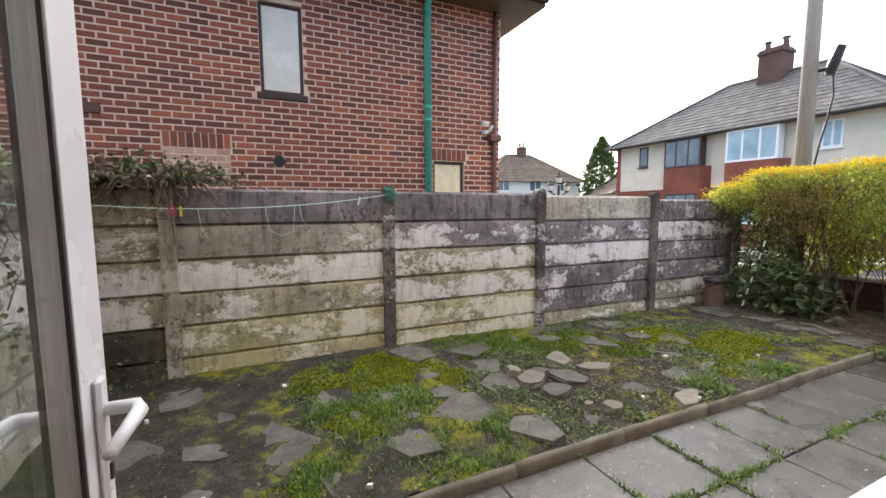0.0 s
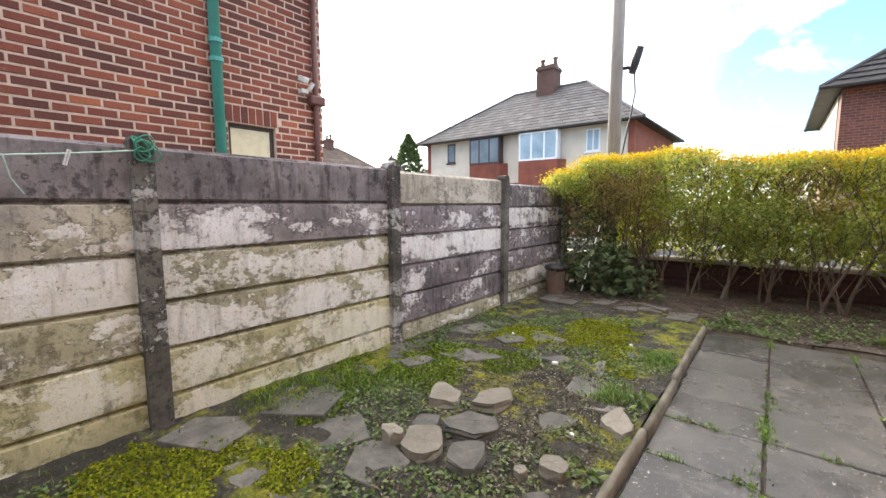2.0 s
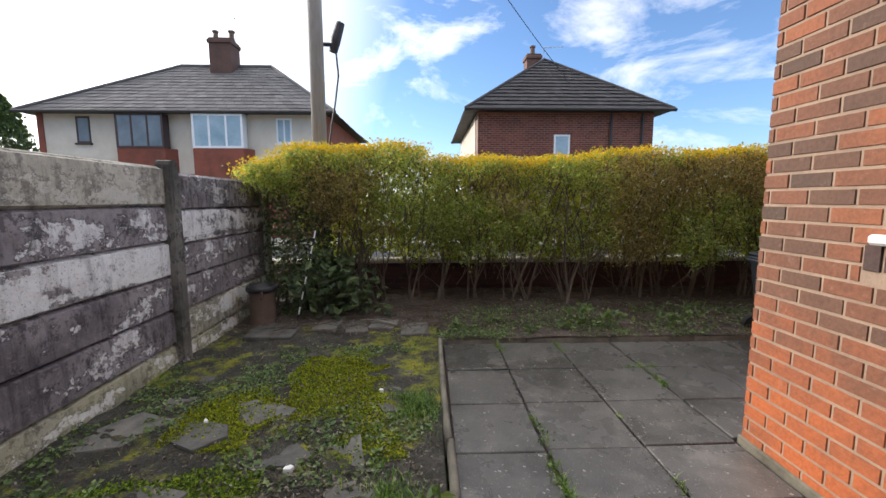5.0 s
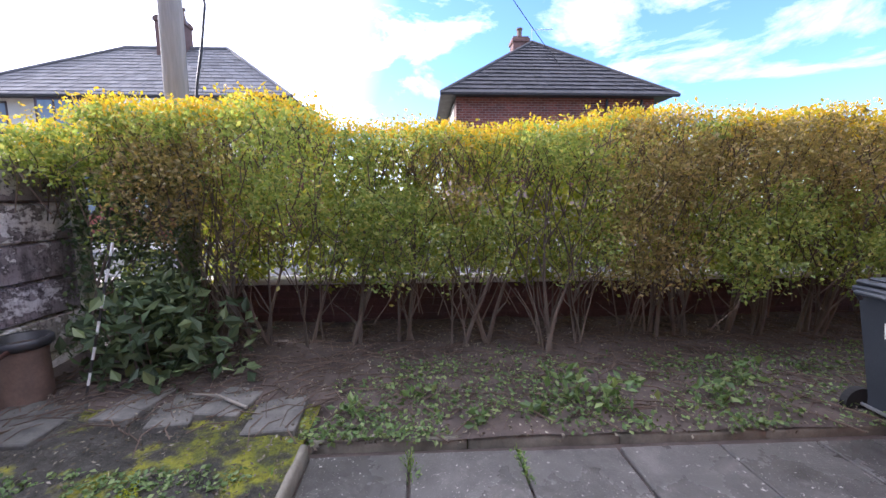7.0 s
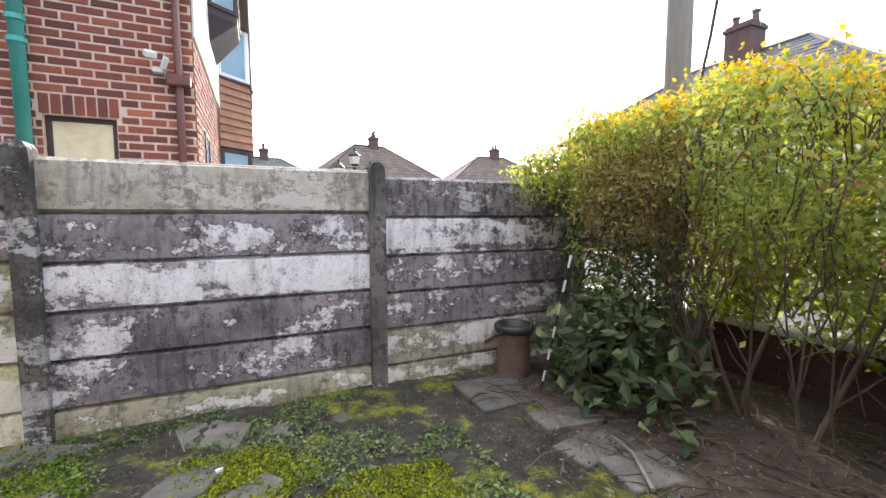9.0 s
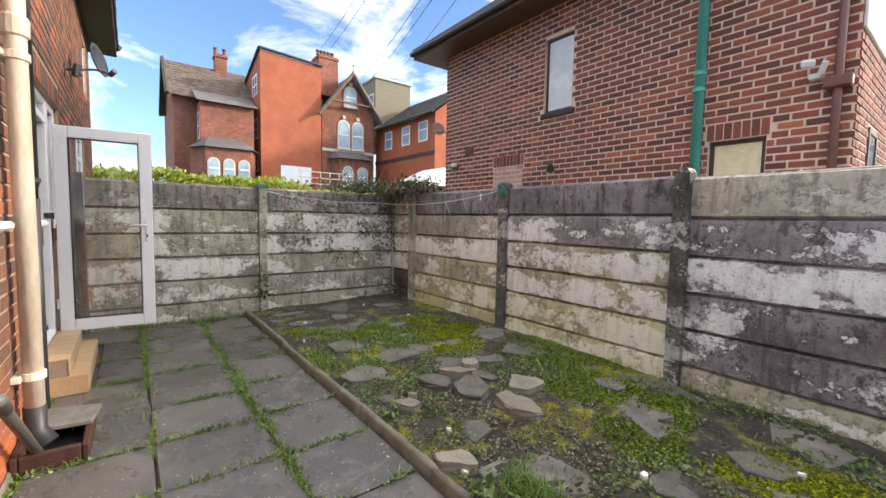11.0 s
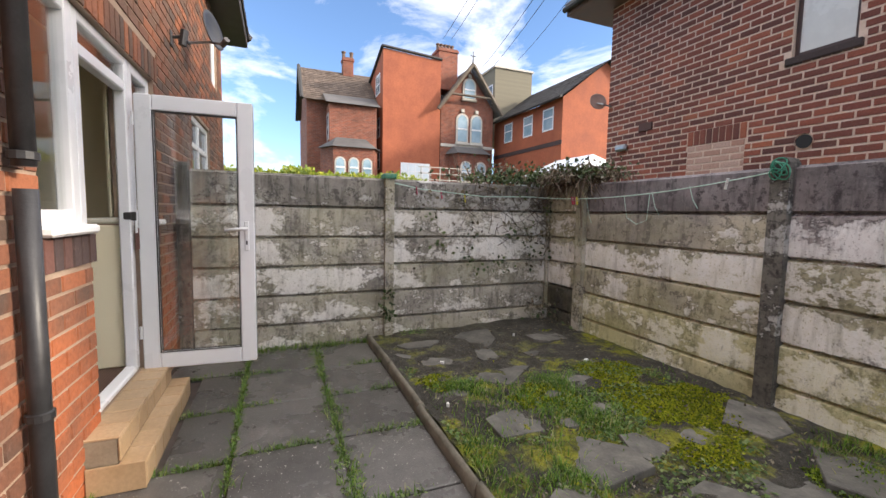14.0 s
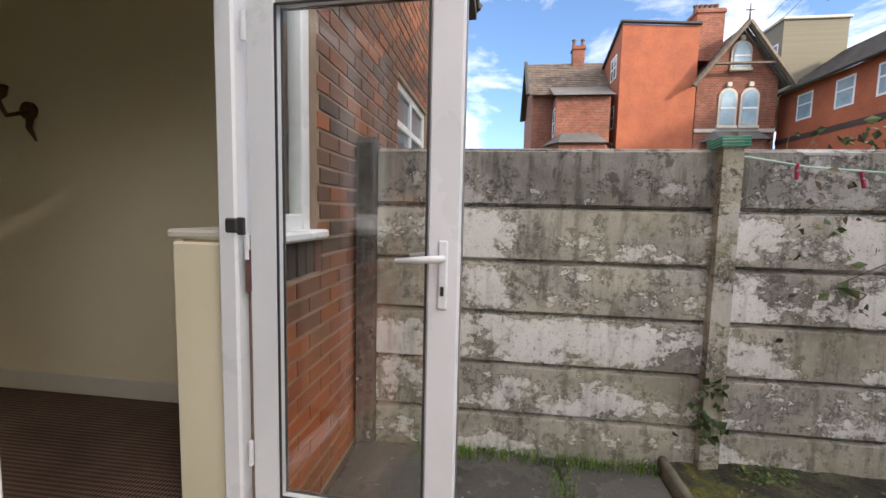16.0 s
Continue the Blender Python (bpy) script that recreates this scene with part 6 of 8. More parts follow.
# dark leafy shrub in the corner by the fence
shrub = thing("shrub", (7.0, 3.4, 0.05), "low dark green broad-leaved shrub in the corner", "shrub")
g = Geo()
pts = []
while len(pts) < 900:
    p = Vector((rnd.gauss(7.0, 0.2), rnd.gauss(3.4, 0.3), 0.08 + 0.75 * rnd.random()))
    if p.y < FENCE_Y - 0.2 and p.z < 0.9 - 0.7 * abs(p.y - 3.4):
        pts.append(p)
leaves(g, pts, 0.07, rnd, 0.3, 2.0)
part("leaves", g, M["ivy"], shrub)
g = Geo()
for _ in range(14):
    a = (rnd.gauss(7.0, 0.08), rnd.gauss(3.4, 0.14), 0.03)
    g.tube([a, (a[0] + rnd.gauss(0, 0.15), a[1] + rnd.gauss(0, 0.15), rnd.uniform(0.4, 0.7))], [0.009, 0.004], 5, False)
part("stem", g, M["bark"], shrub)

# ---- telegraph pole ----
pole = thing("telegraph_pole", (8.05, 3.78, 0), "tall weathered wooden telegraph pole with bracket and cable", "pole")
part("shaft", Geo().tube([(8.05, 3.73, -0.1), (8.05, 3.73, 4), (8.05, 3.73, 8.5)], [0.112, 0.102, 0.09], 16), M["wood_pole"], pole, "", True)
part("bracket", Geo().tube([(8.08, 3.66, 3.72), (8.1, 3.47, 3.72)], 0.03, 8).tube([(8.1, 3.5, 3.62), (8.1, 3.46, 3.78), (8.1, 3.38, 4.02)], [0.06, 0.075, 0.06], 10), M["black_pipe"], pole, "black cable joint on a bracket")
part("cable", Geo().tube([(8.12, 3.47, 3.7), (8.12, 3.44, 3.3), (8.12, 3.5, 2.9), (8.12, 3.56, 2.6), (8.12, 3.62, 2.2), (8.1, 3.64, 1.0)], 0.014, 6), M["wire"], pole)


def wire(a, b, sag, r=0.012):
    a, b = Vector(a), Vector(b)
    pts = [a.lerp(b, i / 16) - Vector((0, 0, sag * 4 * (i / 16) * (1 - i / 16))) for i in range(17)]
    solid("overhead_wire", Geo().tube(pts, r, 5), M["wire"], "thin black overhead telephone wire", "wire", "overhead wires")


for k, (b, sag) in enumerate((((-22, 11.0, 12.5), 0.5), ((-22, 11.6, 12.6), 0.5), ((-23, 14.3, 11.5), 0.6), ((-23, 14.8, 11.3), 0.6), ((-23, 17.2, 12.5), 0.6))):
    wire((8.05, 3.78 + 0.06 * k, 8.3 - 0.1 * k), b, sag)
wire((8.05, 3.78, 8.2), (24, -6.5, 6.4), 0.4)

# ---- garden lantern in the neighbour's front garden ----
lan = thing("lantern_post", (5.9, 7.0, 0), "dark triple lantern garden lamp post", "street lamp")
part("column", Geo().tube([(5.9, 7.0, -0.1), (5.9, 7.0, 2.1)], [0.045, 0.025], 10).tube([(5.68, 7.0, 1.95), (5.9, 7.0, 1.85), (6.12, 7.0, 1.95)], 0.015, 6), M["soffit"], lan)
for dx, z in ((-0.22, 1.95), (0.22, 1.95), (0.0, 2.12)):
    ln = part("lantern", Geo().turned(5.9 + dx, 7.0, [(0.03, z), (0.055, z + 0.02), (0.075, z + 0.14), (0.09, z + 0.145), (0.02, z + 0.21), (0.012, z + 0.25)], 6), M["soffit"], lan)
    part("lantern_glass", Geo().turned(5.9 + dx, 7.0, [(0.058, z + 0.03), (0.077, z + 0.13)], 6), M["pane_blind"], ln)

# ---- conifer far off ----
con = thing("conifer_tree", (32, 31.5, 0), "dark green pointed conifer in the distance", "tree")
part("trunk", Geo().tube([(32, 31.5, -0.1), (32, 31.5, 7.5)], [0.25, 0.05], 8), M["bark"], con)
g = Geo()
pts = []
for _ in range(5000):
    z = rnd.uniform(1.2, 8.6)
    r = 2.6 * (1 - ((z - 1.2) / 7.4) ** 3.4) * (0.75 + 0.3 * noise.noise(Vector((z * 1.5, rnd.random() * 0.3, 0)))) * rnd.uniform(0.5, 1.0)
    a = rnd.uniform(0, 6.28)
    pts.append((32 + r * math.cos(a), 31.5 + r * math.sin(a), z))
leaves(g, pts, 0.2, rnd)
part("crown", g, M["conifer"], con)

# ---- wheelie bin ----
bn = thing("wheelie_bin", (5.95, -1.70, 0), "dark grey plastic wheelie bin with white label, on the paving", "bin")
BQ = pose(5.95, -1.70, 0, 0, 0, 176) @ Matrix.Diagonal((0.96, 0.93, 0.88, 1))
g = Geo()
lo, hi = 0.20, 0.265
vs = [(-lo, -0.20, 0.10), (lo, -0.20, 0.10), (lo, 0.24, 0.06), (-lo, 0.24, 0.06), (-lo, -0.2, 0.16), (lo, -0.2, 0.16), (lo, 0.25, 0.16), (-lo, 0.25, 0.16), (-hi, -0.29, 0.96), (hi, -0.29, 0.96), (hi, 0.29, 0.96), (-hi, 0.29, 0.96)]
g.add([BQ @ Vector(p) for p in vs], [(3, 2, 1, 0)] + [(i + k, i + (k + 1) % 4, i + 4 + (k + 1) % 4, i + 4 + k) for i in (0, 4) for k in range(4)] + [(8, 9, 10, 11)])
part("body", g, M["bin"], bn)
part("rim", Geo().box(-0.29, -0.32, 0.94, 0.29, 0.31, 0.985, 0.012, BQ), M["bin"], bn)
lid = part("lid", Geo().box(-0.295, -0.30, 0.988, 0.295, 0.335, 1.03, 0.018, BQ).box(-0.24, -0.26, 1.028, 0.24, 0.27, 1.05, 0.012, BQ), M["bin"], bn)
part("lid_lip", Geo().box(-0.25, 0.33, 0.985, 0.25, 0.37, 1.01, 0.008, BQ), M["bin"], lid)
part("handle", Geo().tube([BQ @ Vector((-0.2, -0.33, 0.9)), BQ @ Vector((-0.2, -0.37, 0.95)), BQ @ Vector((0.2, -0.37, 0.95)), BQ @ Vector((0.2, -0.33, 0.9))], 0.014, 8), M["bin"], bn)
for sx in (-1, 1):
    wh = part("wheel", Geo().tube([BQ @ Vector((sx * 0.215, -0.22, 0.1)), BQ @ Vector((sx * 0.265, -0.22, 0.1))], 0.10, 20), M["rubber"], bn)
    part("hub", Geo().tube([BQ @ Vector((sx * 0.26, -0.22, 0.1)), BQ @ Vector((sx * 0.27, -0.22, 0.1))], 0.05, 14), M["bin"], wh)
part("axle", Geo().tube([BQ @ Vector((-0.22, -0.22, 0.1)), BQ @ Vector((0.22, -0.22, 0.1))], 0.012, 8), M["metal"], bn)
for sx in (1,):
    sl = BQ @ Matrix.Translation((0.04, -0.262, 0.70)) @ Matrix.Rotation(radians(6.4), 4, "X") @ Matrix.Rotation(radians(-90), 4, "Z")
    lb = part("label", Geo().box(-0.004, -0.13, -0.055, 0.004, 0.10, 0.055, 0.0, sl), M["paper"], bn, "white printed label")
    for k in range(4):
        part("print", Geo().box(-0.006, -0.12, 0.03 - k * 0.022, 0.006, 0.09 - 0.04 * (k % 2), 0.038 - k * 0.022, 0, sl), M["ink"], lb)

# ---- clay pot, cane ----
pot = thing("chimney_pot_planter", (6.62, 4.1, 0.0), "old clay pot with dark rim against the fence", "pot")
part("body", Geo().turned(6.62, 4.1, [(0.14, -0.02), (0.145, 0.05), (0.138, 0.38), (0.15, 0.44)], 18), M["terracotta"], pot, "", True)
part("rim", Geo().turned(6.62, 4.1, [(0.155, 0.43), (0.175, 0.45), (0.175, 0.485), (0.16, 0.5), (0.14, 0.495), (0.13, 0.43)], 18), M["black_pipe"], pot, "dark rim", True)
part("spout", Geo().tube([(6.5, 4.06, 0.45), (6.36, 4.0, 0.44), (6.26, 3.97, 0.42)], [0.016, 0.013, 0.01], 8), M["rust"], pot)
cane = thing("garden_cane", (6.62, 3.62, 0.1), "white and dark banded cane leaning in the shrub", "cane")
a, b = Vector((6.60, 3.70, 0.06)), Vector((6.66, 3.46, 1.14))
for k in range(12):
    part("band", Geo().tube([a.lerp(b, k / 12), a.lerp(b, (k + 0.98) / 12)], 0.009, 7), M["paper"] if k % 2 else M["soffit"], cane)

# ---- clothes line with pegs ----
def line_z(x):
    t = (x + 1.3) / 2.62
    return 1.66 + 0.10 * t - 0.62 * t * (1 - t) * 0.55


cl = thing("clothes_line", (0.3, FENCE_Y - 0.12, 1.6), "sagging pale green clothes line tied to the fence post", "clothes line")
pts = [(-1.28 + 2.60 * i / 20, FENCE_Y - 0.30 + 0.2 * i / 20, line_z(-1.28 + 2.60 * i / 20)) for i in range(21)]
part("line", Geo().tube(pts, 0.0045, 6), M["rope"], cl)
part("back_line", Geo().tube([(-1.28, FENCE_Y - 0.3, 1.66), (-1.29, 3.4, 1.64), (-1.29, 2.6, 1.70), (-1.30, 2.26, 1.76)], 0.006, 6), M["rope"], cl)
g = Geo()
for k in range(5):
    r = 0.038 + 0.011 * (k % 3)
    c = Vector((1.34 + 0.016 * (k % 3), FENCE_Y - 0.10 - 0.006 * k, 1.80 - 0.02 * (k % 4)))
    tilt = 0.3 * (k - 3)
    g.tube([c + Vector((r * math.cos(q * 0.524), -0.01 * math.sin(q + k), r * math.sin(q * 0.524 + tilt))) for q in range(13)], 0.005, 5)
part("coil", g, M["rope_green"], cl, "coil of green cord on the post")
g = Geo()
for k in range(4):
    z = 1.80 + 0.014 * k
    g.tube([(BACK_X + 0.02 + sx * 0.078, 2.24 + sy * 0.066, z + 0.004 * sx) for sx, sy in ((-1, -1), (1, -1), (1, 1), (-1, 1), (-1, -1))], 0.006, 5)
part("wrapped_cord", g, M["rope_green"], cl, "green cord wound round the post head")
for x, ln in ((-0.42, 0.26), (0.42, 0.2), (0.78, 0.18)):
    part("loose_cord", Geo().tube([(x, FENCE_Y - 0.22, line_z(x)), (x + 0.02, FENCE_Y - 0.2, line_z(x) - ln * 0.6), (x + 0.06, FENCE_Y - 0.19, line_z(x) - ln)], 0.003, 5), M["rope"], cl)
part("loose_cord", Geo().tube([(0.12, FENCE_Y - 0.24, line_z(0.12)), (0.15, FENCE_Y - 0.22, 1.42), (0.25, FENCE_Y - 0.2, 1.36), (0.36, FENCE_Y - 0.2, 1.4), (0.38, FENCE_Y - 0.2, line_z(0.38))], 0.003, 5), M["rope"], cl)


def peg(x, y, z, mat, label, tilt):
    m = pose(x, y, z, 8, tilt, 0)
    p = thing("clothes_peg", (x, y, z), label, "clothes peg", "pegs on the line")
    part("jaw", Geo().box(-0.009, -0.006, -0.065, -0.001, 0.006, 0.02, 0.002, m), mat, p)
    part("jaw", Geo().box(0.001, -0.006, -0.065, 0.009, 0.006, 0.02, 0.002, m), mat, p)
    part("spring", Geo().tube([m @ Vector((-0.011, 0, -0.018)), m @ Vector((0.011, 0, -0.018))], 0.006, 8), M["metal"], p)


peg(1.02, FENCE_Y - 0.13, line_z(1.02), M["peg_white"], "white plastic clothes peg on the line", 15)
peg(-0.62, FENCE_Y - 0.25, line_z(-0.62), M["peg_pink"], "dark red plastic clothes peg on the line", -5)
peg(-0.58, FENCE_Y - 0.25, line_z(-0.58), M["peg_pink"], "dark red plastic clothes peg on the line", 6)
peg(-0.54, FENCE_Y - 0.25, line_z(-0.54), M["peg_yellow"], "yellow plastic clothes peg on the line", 0)
peg(-1.29, 3.15, 1.63, M["peg_yellow"], "yellow plastic clothes peg by the corner", 0)
peg(-1.29, 2.55, 1.70, M["peg_pink"], "dark red plastic clothes peg by the corner", 10)
peg(-1.29, 2.85, 1.66, M["peg_pink"], "dark red plastic clothes peg by the corner", -8)

# ---- ivy in the corner ----
ivy = thing("ivy", (-1.2, 4.2, 0.1), "dead and dark green ivy hanging over the fence corner", "climber")
g = Geo()
pts = []
while len(pts) < 3900:
    q = rnd.random()
    if q < 0.55:
        p = (rnd.gauss(-0.95, 0.35), FENCE_Y + rnd.gauss(0, 0.14), 1.84 + abs(rnd.gauss(0, 0.085)))
        if p[0] > 0.0:
            continue
    elif q < 0.8:
        p = (BACK_X + rnd.gauss(-0.1, 0.14), rnd.gauss(3.9, 0.4), 1.84 + abs(rnd.gauss(0, 0.09)))
    else:
        y = rnd.uniform(2.5, 4.4)
        z = rnd.uniform(0.7, 1.8)
        if rnd.random() > 0.25 + 0.6 * (y - 2.5) / 1.9 or noise.noise(Vector((y * 3, z * 3, 0))) < 0.0:
            continue
        p = (BACK_X + 0.06 + rnd.random() * 0.05, y, z)
    pts.append(p)
pts += [(abs(rnd.gauss(0, 0.2)) + BACK_X + 0.08, FENCE_Y - 0.1 - abs(rnd.gauss(0, 0.16)), rnd.uniform(0.06, 0.4)) for _ in range(70)]
pts += [(BACK_X + 0.09 + abs(rnd.gauss(0, 0.02)), rnd.gauss(2.2, 0.05), rnd.uniform(0.22, 0.55)) for _ in range(45)]
dead = [p for p in pts if noise.noise(Vector((p[0] * 3, p[1] * 3, p[2] * 4))) > 0.02]
sd_ = set(dead)
leaves(g, [p for p in pts if p not in sd_], 0.042, rnd, 0.0, 1.3)
part("leaves", g, M["ivy"], ivy)
g = Geo()
leaves(g, dead, 0.036, rnd, 0.0, 1.5)
part("dead_leaves", g, M["litter"], ivy, "withered brown leaves")
for _ in range(17):
    y0, z0 = FENCE_Y - 0.08 - 1.1 * rnd.random() ** 1.6, 1.85
    pts = [Vector((BACK_X + 0.05, y0, z0))]
    for k in range(7):
        q = pts[-1] + Vector((rnd.uniform(-0.01, 0.015), rnd.gauss(-0.03, 0.13), -rnd.uniform(0.02, 0.2)))
        q.x = max(q.x, BACK_X + 0.045)
        if q.z < 0.3:
            break
        pts.append(q)
    part("vine", Geo().tube(pts, 0.004, 4, False), M["twig"], ivy)
for _ in range(190):
    a = Vector((max(min(rnd.gauss(-0.95, 0.36), -0.2), -1.7), FENCE_Y + rnd.gauss(-0.03, 0.12), 1.82 + rnd.random() * 0.13))
    b = a + Vector((rnd.gauss(0.08, 0.25), rnd.gauss(-0.06, 0.09), rnd.uniform(-0.3, 0.06)))
    part("vine", Geo().tube([a, a.lerp(b, 0.5) + Vector((0, 0, 0.06)), b], 0.005, 4, False), M["twig"], ivy)
part("vine", Geo().tube([(-0.66, FENCE_Y - 0.1, 1.86), (-0.63, FENCE_Y - 0.12, 1.6), (-0.62, FENCE_Y - 0.1, 1.3)], 0.007, 5), M["twig"], ivy)

# hedge top beyond the back fence
bh = thing("privet_hedge", (-13.0, 4.0, 0), "bright green clipped hedge in the grounds beyond the back fence", "hedge")
g = Geo()
pts = []
for _ in range(9000):
    y = rnd.uniform(-3.0, 13.0)
    top = 2.86 + 0.22 * noise.noise(Vector((y * 0.8, 0, 4))) + 0.1 * noise.noise(Vector((y * 3, 0, 4))) - (0.25 if y > 7 else 0)
    pts.append((rnd.gauss(-13.0, 0.35), y, 1.4 + (top - 1.4) * rnd.random() ** 0.45))
leaves(g, pts, 0.1, rnd)
part("foliage", g, M["privet"], bh)
g = Geo()
leaves(g, [(x, y, z + 0.04) for x, y, z in pts if z > 2.62 and y < 5.5], 0.1, rnd)
part("new_growth", g, M["fresh_leaf"], bh)
for y in (-2, 0, 2, 4, 6, 8, 10, 12):
    part("stem", Geo().tube([(-13.0, y, -0.15), (-12.95, y + 0.1, 2.6)], [0.06, 0.02], 6), M["bark"], bh)
tent = thing("white_shed", (-7.0, 9.4, 0), "small shed with white sheet roof beyond the fence", "shed")
part("walls", Geo().box(-8.4, 8.2, -0.1, -5.6, 10.6, 2.45), M["white_render"], tent)
part("sheet_roof", Geo().add([(-8.6, 8.0, 2.45), (-5.4, 8.0, 2.45), (-5.4, 10.8, 2.45), (-8.6, 10.8, 2.45), (-7.8, 9.4, 3.2), (-6.2, 9.4, 3.2)], [(0, 1, 5, 4), (1, 2, 5), (2, 3, 4, 5), (3, 0, 4), (3, 2, 1, 0)]), M["pane_white"], tent)

# ---- pipes and gully on the own house ----
dp = thing("downpipe", (1.655, HOUSE_Y + 0.08, 0), "worn cream painted cast-iron downpipe with brackets", "pipe")
part("tube", Geo().tube([(1.655, HOUSE_Y + 0.085, 0.26), (1.655, HOUSE_Y + 0.085, 4.5)], 0.047, 14), M["beige_pipe"], dp, "", True)
part("shoe", Geo().tube([(1.655, HOUSE_Y + 0.085, 0.28), (1.655, HOUSE_Y + 0.085, 0.13), (1.685, HOUSE_Y + 0.14, 0.05)], 0.053, 12), M["black_pipe"], dp, "black pipe shoe", True)
for z in (0.44, 2.22):
    part("bracket", Geo().box(1.575, HOUSE_Y, z, 1.735, HOUSE_Y + 0.045, z + 0.035, 0.006).turned(1.655, HOUSE_Y + 0.085, [(0.047, z - 0.005), (0.058, z), (0.058, z + 0.04), (0.047, z + 0.045)], 14), M["beige_pipe"], dp)
part("socket", Geo().turned(1.655, HOUSE_Y + 0.085, [(0.047, 2.34), (0.06, 2.35), (0.062, 2.44), (0.047, 2.46)], 14), M["beige_pipe"], dp)
PIPE_GAP = (1.48, 1.56)
bp = thing("black_downpipe", (1.22, HOUSE_Y + 0.06, 0), "broken black plastic downpipe beside the side window", "pipe")
for z0, z1 in ((0.02, PIPE_GAP[0]), (PIPE_GAP[1], 4.5)):
    part("tube", Geo().tube([(1.22, HOUSE_Y + 0.06, z0), (1.22, HOUSE_Y + 0.06, z1)], 0.036, 12), M["black_pipe"], bp, "", True)
for z in (0.62, 1.58, 2.5):
    part("clip", Geo().turned(1.22, HOUSE_Y + 0.06, [(0.036, z), (0.045, z + 0.004), (0.045, z + 0.03), (0.036, z + 0.034)], 12), M["black_pipe"], bp)
wp = thing("waste_pipe", (2.2, HOUSE_Y + 0.06, 0), "grey plastic waste pipe with elbow slanting into the gully", "pipe")
part("tube", Geo().tube([(2.46, HOUSE_Y - 0.02, 0.60), (2.46, HOUSE_Y + 0.06, 0.60), (2.43, HOUSE_Y + 0.085, 0.595), (2.36, HOUSE_Y + 0.09, 0.53), (1.80, HOUSE_Y + 0.12, 0.03)], 0.024, 12), M["grey_pipe"], wp, "", True)
part("elbow", Geo().tube([(2.475, HOUSE_Y + 0.085, 0.605), (2.42, HOUSE_Y + 0.088, 0.592), (2.35, HOUSE_Y + 0.09, 0.52)], 0.031, 12), M["grey_pipe"], wp, "", True)
part("seal", Geo().box(2.41, HOUSE_Y - 0.005, 0.55, 2.51, HOUSE_Y + 0.012, 0.65, 0.01), M["orange_paint"], wp, "orange sealant round the pipe")
tap = thing("wall_sealant", (2.12, HOUSE_Y, 0.8), "orange sealant patch with small white pipe end on the brick", "patch")
part("patch", Geo().box(2.08, HOUSE_Y + 0.001, 0.72, 2.15, HOUSE_Y + 0.014, 0.94, 0.008), M["orange_paint"], tap)
part("pipe_end", Geo().tube([(2.11, HOUSE_Y, 0.79), (2.11, HOUSE_Y + 0.035, 0.785)], 0.022, 10), M["peg_white"], tap)
gy = thing("gully", (1.62, 0.38, 0), "rusty square drain gully with broken slate cover", "drain")
g = Geo()
for a in ((1.36, 0.20, 1.92, 0.235), (1.36, 0.49, 1.92, 0.525), (1.36, 0.235, 1.395, 0.49), (1.885, 0.235, 1.92, 0.49)):
    g.box(a[0], a[1], -0.03, a[2], a[3], 0.10, 0.008)
part("surround", g, M["rust"], gy, "rusty brown surround")
part("water", Geo().box(1.39, 0.23, -0.03, 1.89, 0.495, 0.005), M["black_pipe"], gy)
part("cover", Geo().prism([(1.30, 0.24), (1.62, 0.22), (1.66, 0.52), (1.40, 0.56)], 0.102, 0.125, 0.006), M["flag"], gy, "broken grey slate cover")

# bare shrub and trellis in the villa's grounds
bsh = thing("bare_shrub", (-15, 10.6, 0), "leafless shrub with thin branches before the villa", "shrub")
for _ in range(26):
    a = Vector((-15 + rnd.gauss(0, 0.3), 10.6 + rnd.gauss(0, 0.3), 1.2))
    b = a + Vector((rnd.gauss(0, 0.5), rnd.gauss(0, 1.1), rnd.uniform(1.6, 3.2)))
    part("branch", Geo().tube([(a.x, a.y, -0.1), a, a.lerp(b, 0.6) + Vector((0, 0, 0.2)), b], [0.04, 0.03, 0.018, 0.006], 5, False), M["twig"], bsh)
trl = thing("trellis", (-16, 9.0, 0), "pale painted garden trellis before the villa", "trellis")
for k in range(6):
    part("upright", Geo().box(-16.03, 7.6 + 0.5 * k, -0.1, -15.98, 7.63 + 0.5 * k, 3.75), M["stone_trim"], trl)
for z in (3.1, 3.4, 3.7):
    part("rail", Geo().box(-16.05, 7.5, z, -15.97, 10.3, z + 0.035), M["stone_trim"], trl)
nd = thing("satellite_dish", (NB_W + 0.12, NB_Y - 0.2, 3.1), "pinkish mesh satellite dish on the neighbour's wall", "dish")
part("reflector", Geo().turned(0, 0, [(0.02, -0.03), (0.08, -0.018), (0.15, 0.0), (0.175, 0.018), (0.168, 0.022), (0.11, 0.006)], 22, pose(NB_W - 0.10, NB_Y - 0.16, 3.42, 75, 0, 70) @ Matrix.Scale(0.85, 4)), M["mesh_dish"], nd, "", True)
part("arm", Geo().tube([(NB_W + 0.06, NB_Y, 3.32), (NB_W + 0.03, NB_Y - 0.16, 3.35), (NB_W - 0.1, NB_Y - 0.18, 3.39)], 0.015, 6), M["metal"], nd)

